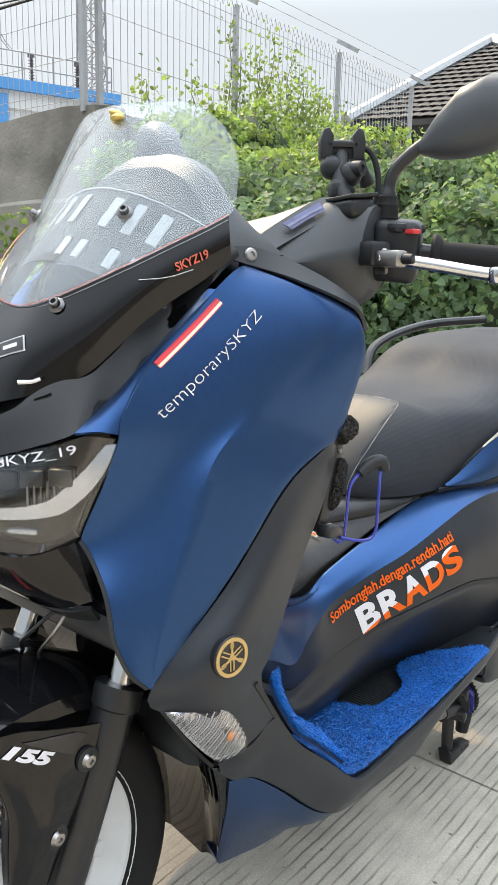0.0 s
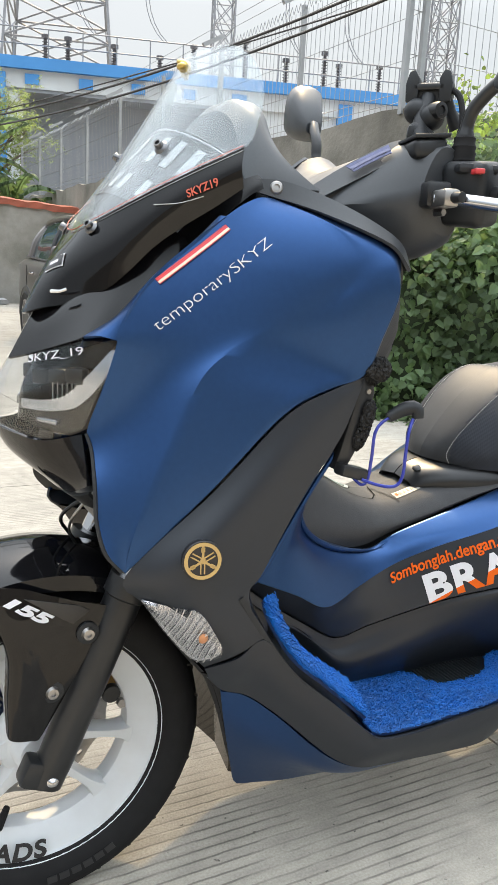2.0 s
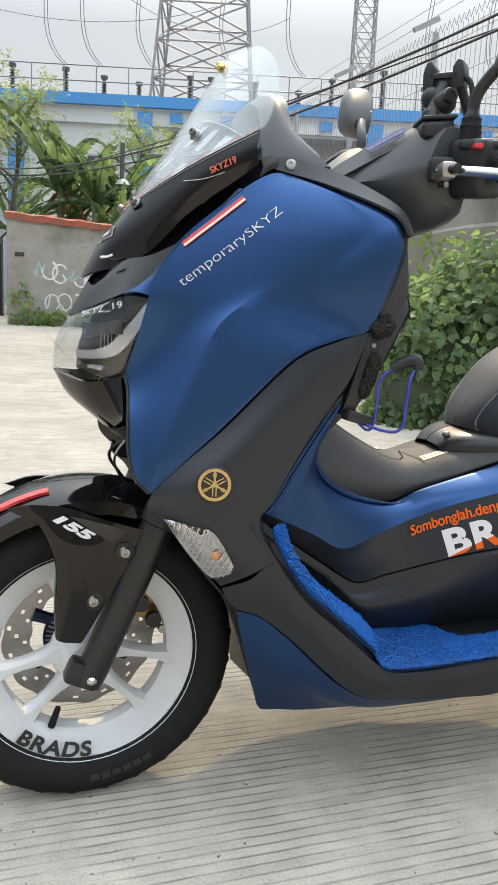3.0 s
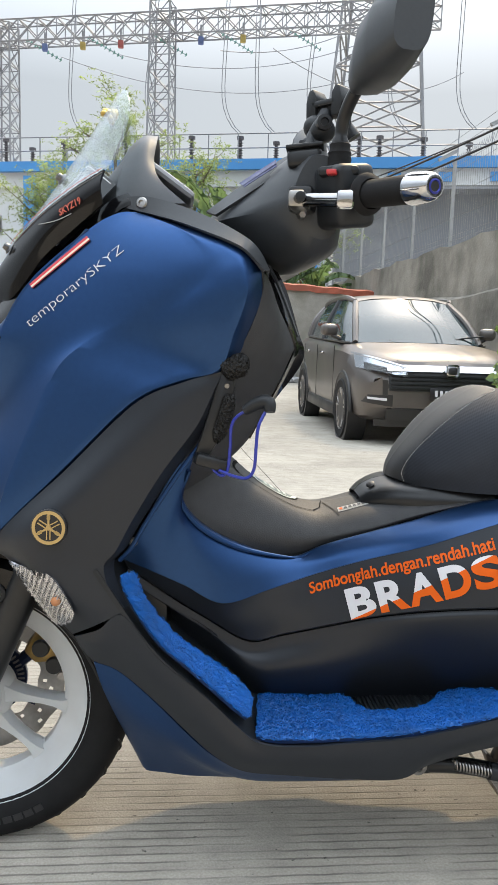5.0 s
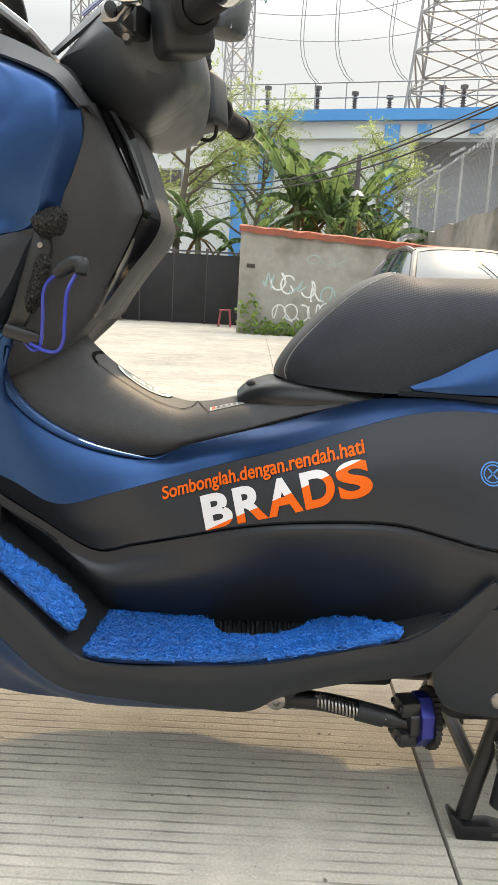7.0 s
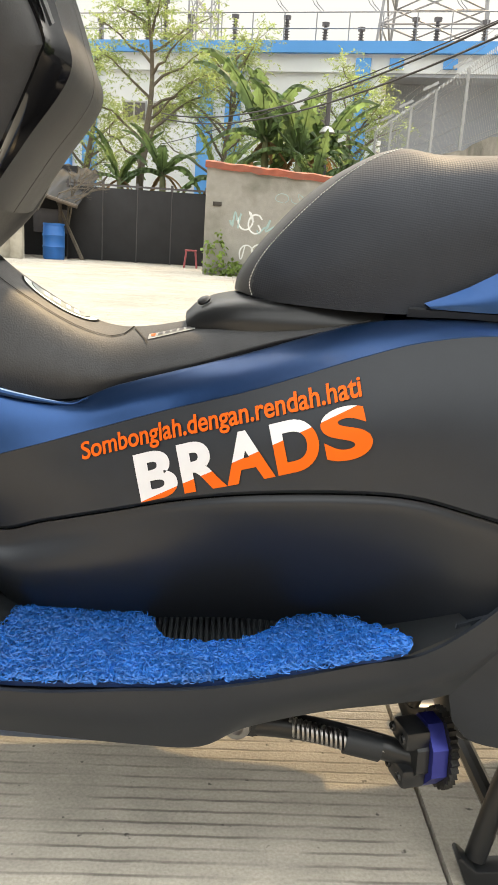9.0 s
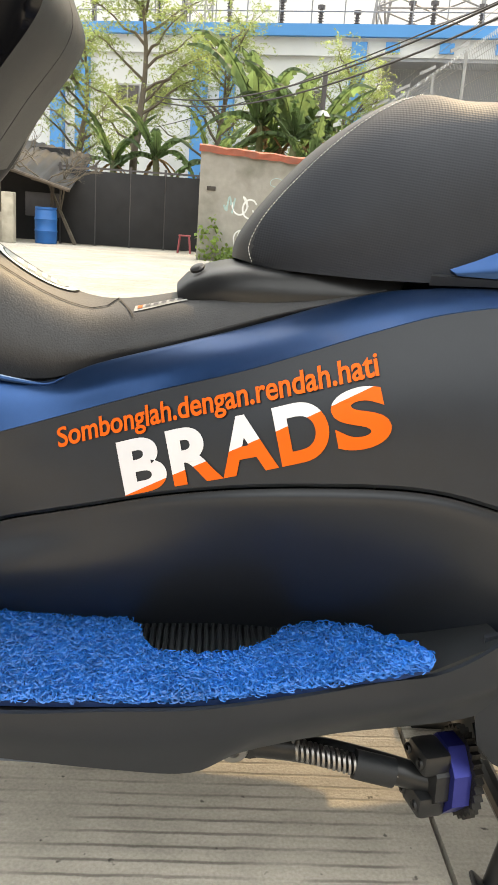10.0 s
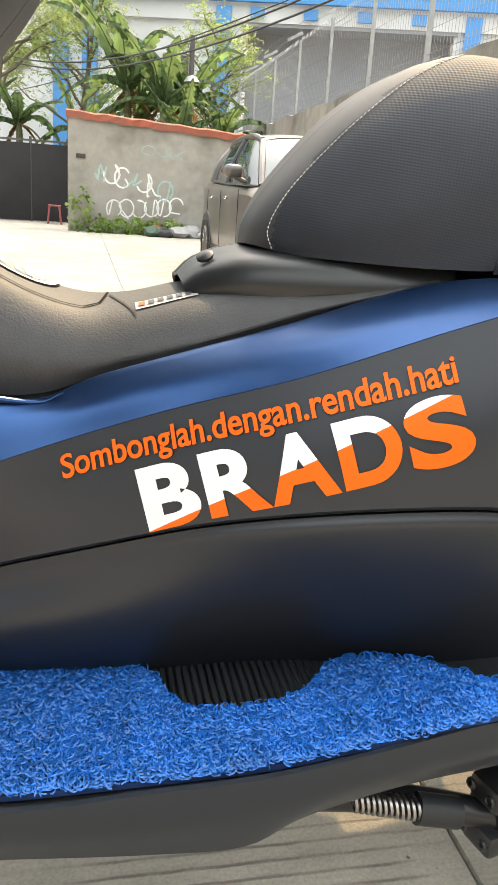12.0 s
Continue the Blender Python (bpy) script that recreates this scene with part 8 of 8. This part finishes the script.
bar_side([
    part("handlebar_tube", tube(bmesh.new(), [along(-.05), along(.2)], .011, 14), SATIN_BLACK, scooter),
    part("switch_box", boxed((.054, .075, .058), aim(along(.035), along(.1)) @ Matrix.Rotation(radians(8), 4, 'Z') @ Matrix.Diagonal((1, 1, 1, 1)), .010, 3), PLASTIC, scooter, "black switch box"),
    part("clutch_box", boxed((.040, .060, .052), aim(along(-.012), along(.1)), .008, 3), SATIN_BLACK, scooter),
    part("grip_flange", lathed([(.012, 0), (.023, 0), (.0245, .004), (.023, .008), (.0175, .012)], aim(along(.078), along(.2)), 26), RUBBER, scooter),
])
grip = bmesh.new()
lathe(grip, [(.0155, .0)] + [p for k in range(22) for p in ((.0160, .002 + k * .0036), (.0157, .0036 + k * .0036))] + [(.0155, .0835)], aim(along(.084), along(.3)), 26)
bar_side([part("grip", grip, RUBBER, scooter, "ribbed rubber grip")])
part("bar_end", lathed([(.013, -.004), (.0175, -.002), (.0178, .004), (.0158, .024), (.0142, .031), (.0120, .034), (.0092, .034), (.0088, .031), (.0, .030)], aim(along(.166), along(.3)), 30), CHROME, scooter, "chrome bar-end weight")
part("bar_end_cap", lathed([(.0088, .0325), (.0080, .0345), (.0062, .0350), (.0054, .0340), (.0054, .032)], aim(along(.166), along(.3)), 24), BLUE_ANO, scooter, "blue bar-end ring")
part("bar_end_bolt", lathed([(.0056, .0325), (.0052, .0338), (.003, .0340), (.003, .032), (0, .032)], aim(along(.166), along(.3)), 18), SATIN_BLACK, scooter)
far_end = [Vector((p.x, -p.y, p.z)) for p in (along(.166), along(.3))]
part("bar_end", lathed([(.013, -.004), (.0182, -.002), (.0185, .008), (.0150, .014), (.0, .014)], aim(*far_end), 24), RUBBER, scooter, "black bar end")
part("red_button", boxed((.012, .016, .006), Matrix.Translation((.4610, -.2150, .9770)) @ Matrix.Rotation(radians(-20), 4, 'Z'), .0015), RED_PRINT, scooter, "red switch button")
part("switch_top", boxed((.05, .05, .012), pose(.478, -.186, .9815, 0, 0, -22), .005), PLASTIC, scooter)
part("reservoir", boxed((.044, .046, .024), pose(.440, -.140, 1.004, -4, -6, -12), .007, 3), SATIN_BLACK, scooter, "black brake-fluid reservoir")
part("reservoir_lid", boxed((.047, .049, .005), pose(.4395, -.140, 1.0175, -4, -6, -12), .002), PLASTIC, scooter)
bar_side([
    part("lever_perch", boxed((.030, .034, .030), pose(.432, -.178, .950, 0, 0, -20), .005), SATIN_BLACK, scooter),
    part("brake_lever", tube(bmesh.new(), spline([(.420, -.196, .944), (.428, -.225, .942), (.440, -.262, .937), (.450, -.300, .931), (.455, -.324, .928)], 20), [.0056] * 20 + [.0062], 10, True, 1.35), CHROME, scooter, "polished adjustable brake lever"),
    part("lever_tip", boxed((.018, .014, .019), pose(.4555, -.327, .9275, 0, 0, -16), .004), CHROME, scooter),
    part("lever_block", boxed((.020, .046, .020), pose(.424, -.205, .944, 0, 0, -16), .004), STEEL, scooter),
])
part("lever_knob", lathed([(0, .008), (.006, .007), (.0065, 0), (.0065, -.006)], sideways(.421, -.232, .944), 12), SATIN_BLACK, scooter)
part("switch_row", boxed((.010, .030, .010), pose(.497, -.196, .958, 0, 0, -22), .002), SATIN_BLACK, scooter)
part("horn_button", lathed([(0, .004), (.005, .004), (.006, 0)], aim((.500, -.205, .945), (.54, -.225, .945)), 14), PLASTIC, scooter)
part("perch_bolt", lathed([(0, .004), (.004, .004), (.005, 0), (.005, -.01)], sideways(.430, -.196, .952), 6), STEEL, scooter)
part("perch_bolt", lathed([(0, .004), (.004, .004), (.005, 0), (.005, -.01)], sideways(.430, -.196, .930), 6), STEEL, scooter)
part("throttle_cable", tubed([(.504, .17, .930), (.502, .17, .910), (.494, .17, .902), (.482, .17, .903), (.468, .168, .907), (.444, .15, .908), (.425, .12, .905)], .0028, 8, 24), RUBBER, scooter, "thin black throttle cable")

# mirrors on curved stems
M0 = [(.478, -.168, 1.000), (.478, -.169, 1.030), (.480, -.174, 1.050), (.485, -.190, 1.068), (.492, -.206, 1.082)]
def mirror_set():
    stem = part("mirror_stem", tube(bmesh.new(), spline(M0, 20), [.0105] * 6 + [.0080] * 15, 14), SATIN_BLACK, scooter, "satin black mirror stem")
    boot = part("mirror_boot", lathed([(.014, 0), (.0155, .004), (.0140, .008), (.0150, .012), (.0135, .016), (.0145, .020), (.0125, .024), (.013, .030), (.009, .034)], Matrix.Translation((.478, -.168, .990)), 20), RUBBER, scooter)
    secs = []
    for f, c, wy, wz, dx in ((0.0, (.497, -.206, 1.078), .012, .010, .009), (.25, (.503, -.226, 1.090), .026, .027, .015), (.5, (.511, -.250, 1.104), .030, .041, .019), (.75, (.518, -.280, 1.113), .030, .044, .019), (1.0, (.526, -.318, 1.118), .022, .036, .013)):
        secs.append((f, c, wz, dx))
    bm = bmesh.new()
    rings = []
    for f, c, wz, dx in secs:
        ring_ = []
        for k in range(20):
            a = 2 * math.pi * k / 20
            e = 1.35 if math.cos(a) < 0 else .75
            ring_.append(bm.verts.new((c[0] + e * dx * 1.5 * math.copysign(abs(math.cos(a)) ** .7, math.cos(a)) + wz * .12 * math.sin(a), c[1], c[2] + wz * (abs(math.sin(a)) ** .6) * (1 if math.sin(a) > 0 else -1))))
        rings.append(ring_)
    for a, b in zip(rings, rings[1:]):
        for k in range(20):
            bm.faces.new([a[k], a[(k + 1) % 20], b[(k + 1) % 20], b[k]])
    bm.faces.new(rings[0])
    bm.faces.new(list(reversed(rings[-1])))
    shell_ = part("mirror_housing", bm, HOOD, scooter, "matt black mirror housing", 50)
    glass_ = part("mirror_glass", sheet(loft([[(.516, -.222, 1.072), (.524, -.27, 1.080), (.532, -.31, 1.092)], [(.518, -.222, 1.106), (.529, -.27, 1.146), (.535, -.31, 1.146)]], 10, 4), .002, (1, 0, 0)), material("mirror_silver", (.8, .8, .82), .03, 1.0, vary=.01), shell_)
    bar_side([stem, boot, shell_])
    g2 = new("mirror_glass", glass_.data)
    g2.parent = scooter
    g2.matrix_local = Matrix.Diagonal((1, -1, 1, 1))


mirror_set()

# phone holder on a ball joint
span = Matrix.Translation((.4745, -.0985, 1.0800)) @ Matrix.Rotation(radians(-48), 4, 'Z')
holder = part("phone_holder", boxed((.046, .015, .024), span, .003, 2), PLASTIC, scooter, "black clamp phone holder")
for s in (-1, 1):
    part("jaw", plate([(-.008, -.012), (-.009, .016), (-.003, .026), (.004, .024), (.008, .010), (.007, -.012)], .026, .002, span @ Matrix.Translation((.021 * s, -.013, 0)) @ Matrix.Diagonal((s, 1, 1, 1))), PLASTIC, holder)
part("bridge", boxed((.040, .006, .008), span @ Matrix.Translation((0, -.010, .006)), .002), SATIN_BLACK, holder)
for c, r in (((.4575, -.0965, 1.0570), .0155), ((.4640, -.1190, 1.0480), .0160), ((.4500, -.1120, 1.0300), .0130)):
    ball = bmesh.new()
    bmesh.ops.create_uvsphere(ball, u_segments=18, v_segments=12, radius=r)
    bmesh.ops.translate(ball, vec=c, verts=ball.verts)
    part("ball_joint", ball, PLASTIC, holder)
part("clamp_disc", lathed([(0, .003), (.0045, .003), (.0055, .0055), (.0095, .005), (.0105, 0), (.0105, -.012)], sideways(.4625, -.1340, 1.0540), 22), SATIN_BLACK, holder)
part("clamp_arm", tubed([(.446, -.128, 1.012), (.450, -.116, 1.030), (.460, -.108, 1.052), (.472, -.100, 1.074)], .0105, 12, 12), PLASTIC, holder)
part("clamp_wing", plate([(-.016, -.006), (-.014, .010), (.004, .012), (.018, .004), (.016, -.008)], .012, .002, Matrix.Translation((.446, -.122, 1.026)) @ Matrix.Rotation(radians(-30), 4, 'Z')), PLASTIC, holder)
part("holder_lever", tubed([(.4840, -.118, 1.078), (.4950, -.120, 1.055), (.5040, -.122, 1.040)], [.0065, .0065, .0105], 12, 8), PLASTIC, holder)
part("charger_lead", tubed([(.486, -.118, 1.086), (.492, -.134, 1.074), (.490, -.146, 1.045), (.480, -.152, 1.012)], .0038, 10, 18), RUBBER, scooter)

# ---- centre stand, side stand and hardware under the floor ----
part("stand_pivot", boxed((.05, .05, .04), pose(.625, -.150, .212, 0, 8), .008), SATIN_BLACK, scooter)
part("stand_bolt", lathed([(0, .004), (.005, .004), (.005, .008), (.011, .006), (.0125, .003), (.0125, -.006)], sideways(.6245, -.176, .2060), 20), STEEL, scooter, "steel stand bolt")
part("side_stand", tubed([(.630, -.160, .200), (.680, -.172, .204), (.735, -.182, .199), (.800, -.196, .190)], [.012, .0115, .0115, .0105], 14, 16), SATIN_BLACK, scooter, "black side stand, folded up")
coil = bmesh.new()
pts = []
for q in range(170):
    f = q / 169
    c = Vector((.672, -.186, .2135)).lerp(Vector((.722, -.192, .2045)), f)
    a = 2 * math.pi * 12 * f
    pts.append(c + Vector((0, .0075 * math.cos(a), .0075 * math.sin(a))))
part("stand_spring", tube(coil, pts, .0016, 5), STEEL, scooter, "steel return spring")
part("spring_sleeve", tubed([(.720, -.191, .205), (.752, -.193, .199)], .0115, 14), PLASTIC, scooter)
part("spring_hook", tubed([(.752, -.193, .199), (.765, -.194, .197)], .004, 8), STEEL, scooter)
pad_m = Matrix.Translation((.790, -.190, .199)) @ Matrix.Rotation(radians(14), 4, 'Z') @ Matrix.Rotation(radians(90), 4, 'Y')
def pad(r0, r1, h0, h1, mat, name, label="", teeth=False):
    bm = bmesh.new()
    rings = []
    steps = 64 if teeth else 8
    for h in (h0, h1):
        rings.append([bm.verts.new(pad_m @ Vector(((r0 + (.0035 if teeth and k % 2 else 0)) * math.cos(2 * math.pi * (k + .5) / steps), (r1 + (.0035 if teeth and k % 2 else 0)) * math.sin(2 * math.pi * (k + .5) / steps) * (1 + .12 * math.cos(2 * math.pi * (k + .5) / steps)), h))) for k in range(steps)])
    for k in range(steps):
        bm.faces.new([rings[0][k], rings[0][(k + 1) % steps], rings[1][(k + 1) % steps], rings[1][k]])
    bm.faces.new(rings[0])
    bm.faces.new(list(reversed(rings[1])))
    return part(name, bm, mat, scooter, label, 25)


pad(.033, .027, -.002, .013, BLUE_ANO, "stand_foot", "blue anodised stand foot plate")
pad(.0345, .0285, .0135, .021, TAPE, "stand_sole", "serrated black sole of the stand foot", True)
pad(.027, .021, -.014, -.0025, SATIN_BLACK, "stand_foot_block")
for dz in (-.019, .019):
    part("foot_lug", boxed((.019, .030, .024), pad_m @ Matrix.Translation((dz, -.002, -.013)), .004), SATIN_BLACK, scooter)
for dy, dz in ((.010, .019), (-.010, .019), (.010, -.019), (-.010, -.019)):
    part("foot_screw", lathed([(.002, -.0262), (.0035, -.0268), (.0045, -.0255), (.0045, -.020)], pad_m @ Matrix.Translation((dz, dy, 0)), 12), SATIN_BLACK, scooter)
part("engine_bolt", lathed([(0, .006), (.006, .006), (.0085, .004), (.010, 0), (.010, -.01)], sideways(.715, -.150, .236), 6), STEEL, scooter)
part("engine_bracket", boxed((.12, .06, .05), pose(.74, -.11, .242, 0, -10), .008), STEEL, scooter, "bare alloy engine bracket")
part("exhaust_pipe", tubed([(.62, .02, .225), (.72, .06, .205), (.90, .12, .21), (1.05, .17, .24)], .02, 12, 14), STEEL, scooter)
part("silencer", tubed([(1.02, .19, .25), (1.10, .20, .27), (1.40, .20, .33), (1.46, .20, .34)], [.03, .055, .06, .045], 20, 12), SATIN_BLACK, scooter)
for s in (-1, 1):
    part("stand_leg", tubed([(.925, s * .110, .245), (.915, s * .118, .165), (.893, s * .130, .090), (.878, s * .138, .036)], [.011, .0115, .0115, .011], 12, 12), SATIN_BLACK, scooter, "black centre-stand leg")
    foot = part("stand_shoe", plate([(-.012, 0), (-.026, .034), (-.022, .037), (-.004, .020), (.030, .022), (.070, .014), (.072, 0)], .024, .003, Matrix.Translation((.880, s * .142 - .012, .0117))), SATIN_BLACK, scooter)
    part("shoe_slot", boxed((.026, .026, .005), pose(.925, s * .142, .022)), JOINT, scooter, smooth=False)
part("stand_bar", tubed([(.893, -.13, .088), (.893, .13, .088)], .010, 10), SATIN_BLACK, scooter)
pts = []
for q in range(150):
    f = q / 149
    c = Vector((.915, -.150, .150)).lerp(Vector((.925, -.150, .098)), f)
    a = 2 * math.pi * 9 * f
    pts.append(c + Vector((.011 * math.cos(a), .009 * math.sin(a), 0)))
part("stand_spring", tube(bmesh.new(), pts, .0021, 5), STEEL, scooter, "steel return spring")
part("spring_sleeve", tubed([(.925, -.150, .104), (.918, -.148, .060)], [.0145, .012], 14), PLASTIC, scooter)

# ---- folding hook, padded bracket and blue wire loop beside the leg shield ----
part("hook_bracket", plate([(.336, .738), (.350, .742), (.356, .720), (.350, .690), (.338, .655), (.322, .628), (.306, .630), (.316, .662), (.328, .705)], .016, .003, Matrix.Translation((0, -.200, 0))), SATIN_BLACK, scooter, "black folding hook bracket")
def foam(pts, r, name):
    bm = tube(bmesh.new(), spline(pts, 14), r, 14)
    bmesh.ops.subdivide_edges(bm, edges=bm.edges, cuts=3, use_grid_fill=True)
    for v in bm.verts:
        v.co += Vector((noise.noise(v.co * 640), noise.noise(v.co * 640 + Vector((7, 0, 0))), noise.noise(v.co * 640 + Vector((0, 9, 0))))) * .0024
    return part(name, bm, TAPE, scooter, "crumbling black foam padding")


foam([(.340, -.196, .737), (.352, -.198, .745), (.366, -.199, .748), (.372, -.199, .748)], [.004, .010] + [.0145] * 10 + [.012, .009, .004], "foam_pad")
foam([(.350, -.200, .712), (.346, -.201, .692), (.339, -.200, .668), (.333, -.198, .652)], [.004, .007] + [.0085] * 10 + [.0075, .006, .003], "foam_pad")
part("bracket_screw", lathed([(0, .002), (.003, .002), (.0035, 0)], sideways(.345, -.2005, .722), 10), STEEL, scooter)
part("hook_clamp", boxed((.042, .020, .015), pose(.328, -.204, .6275, 0, 16, 8), .004), SATIN_BLACK, scooter)
loop = part("wire_loop", tube(bmesh.new(), spline([(.328, -.206, .622), (.340, -.209, .612), (.348, -.210, .618), (.3505, -.211, .645), (.3515, -.212, .674), (.360, -.214, .688), (.378, -.219, .698)], 40), .0020, 10), BLUE_CABLE, scooter, "blue coated wire loop")
part("wire_loop", tube(bmesh.new(), spline([(.338, -.212, .619), (.355, -.224, .614), (.371, -.233, .614), (.3785, -.236, .626), (.380, -.236, .652), (.382, -.235, .676), (.390, -.231, .694)], 40), .0020, 10), BLUE_CABLE, scooter, "blue coated wire loop")
part("loop_grip", tubed([(.366, -.216, .693), (.378, -.220, .701), (.389, -.226, .706), (.395, -.230, .704), (.3955, -.233, .694)], [.006, .0078, .0085, .0085, .0065], 14, 12), PLASTIC, scooter, "black moulded grip on the wire loop")

# ---- coil mats on the footboard ----
def coil_mat(name, quad, label, seed, count, thick=.0062):
    """A vinyl coil mat: a backing sheet and thousands of small curled strands. quad(u, v) gives place and up."""
    r = np.random.default_rng(seed)
    ob = thing(name, label, "mat")
    n, m = 40, 12
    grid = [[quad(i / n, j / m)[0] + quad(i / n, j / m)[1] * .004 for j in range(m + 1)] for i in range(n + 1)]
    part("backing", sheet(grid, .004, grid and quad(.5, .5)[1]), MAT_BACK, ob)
    verts, faces = [], []
    for k in range(count):
        u, v = r.random(), r.random()
        p, up = quad(u, v)
        a = r.uniform(0, 2 * math.pi)
        t = Vector((math.cos(a), math.sin(a), 0))
        t = (t - up * t.dot(up)).normalized()
        b = up.cross(t)
        h = r.uniform(.002, thick)
        rad = r.uniform(.00046, .00062)
        base = p + up * r.uniform(.003, .006)
        turn, size = r.uniform(3.5, 8.5), r.uniform(.0020, .0036)
        drift, ph = r.uniform(-.007, .007), r.uniform(0, 6.28)
        ring_prev = None
        for q in range(12):
            f = q / 11
            g = turn * (f - .5)
            c = base + t * (size * math.sin(g) + drift * (f - .5)) + b * (size * math.cos(g)) + up * h * (.62 + .38 * math.sin(ph + 5.0 * f))
            o = len(verts)
            d = (t * math.cos(g) - b * math.sin(g))
            n_ = up.cross(d)
            verts += [c + n_ * rad, c + (up * .87 - n_ * .5) * rad, c - (up * .87 + n_ * .5) * rad]
            if ring_prev is not None:
                for s in range(3):
                    faces.append((ring_prev + s, ring_prev + (s + 1) % 3, o + (s + 1) % 3, o + s))
            ring_prev = o
    me = bpy.data.meshes.new("coil_layer")
    me.from_pydata([tuple(x) for x in verts], [], faces)
    me.update()
    c = obj("coil_layer", me, MAT_BLUE, ob, "bright blue curled vinyl strands")
    c["kind"] = "stuff"
    return ob


def curve_at(curve):
    pts = spline(curve, 60)
    return lambda u: pts[min(60, int(u * 60))].lerp(pts[min(60, int(u * 60) + 1)], u * 60 - int(u * 60))


lo_out = curve_at([(.397, -.204, .2625), (.43, -.2115, .2605), (.53, -.2135, .264), (.60, -.219, .272), (.665, -.228, .290), (.72, -.239, .3085), (.750, -.246, .322)])
lo_in = curve_at([(.412, -.100, .2675), (.45, -.092, .2645), (.528, -.092, .2635), (.556, -.150, .267), (.632, -.162, .277), (.672, -.128, .281), (.715, -.160, .300), (.752, -.236, .324)])
def low_quad(u, v):
    return lo_in(u).lerp(lo_out(u), v), Vector((-.10 if u > .6 else 0, -.08, 1)).normalized()


coil_mat("coil_mat", low_quad, "bright blue vinyl coil mat on the footboard", 2, 11500)
up_out = curve_at([(.217, -.2055, .476), (.226, -.2065, .452), (.262, -.207, .397), (.31, -.208, .354), (.356, -.209, .312), (.381, -.206, .290)])
up_in = curve_at([(.232, -.200, .478), (.240, -.196, .452), (.276, -.188, .400), (.322, -.178, .360), (.364, -.172, .328), (.388, -.172, .300)])
def ramp_quad(u, v):
    return up_in(u).lerp(up_out(u), v), Vector((.62, -.12, .77)).normalized()


coil_mat("coil_mat", ramp_quad, "bright blue vinyl coil mat on the sloping footrest", 3, 6000)
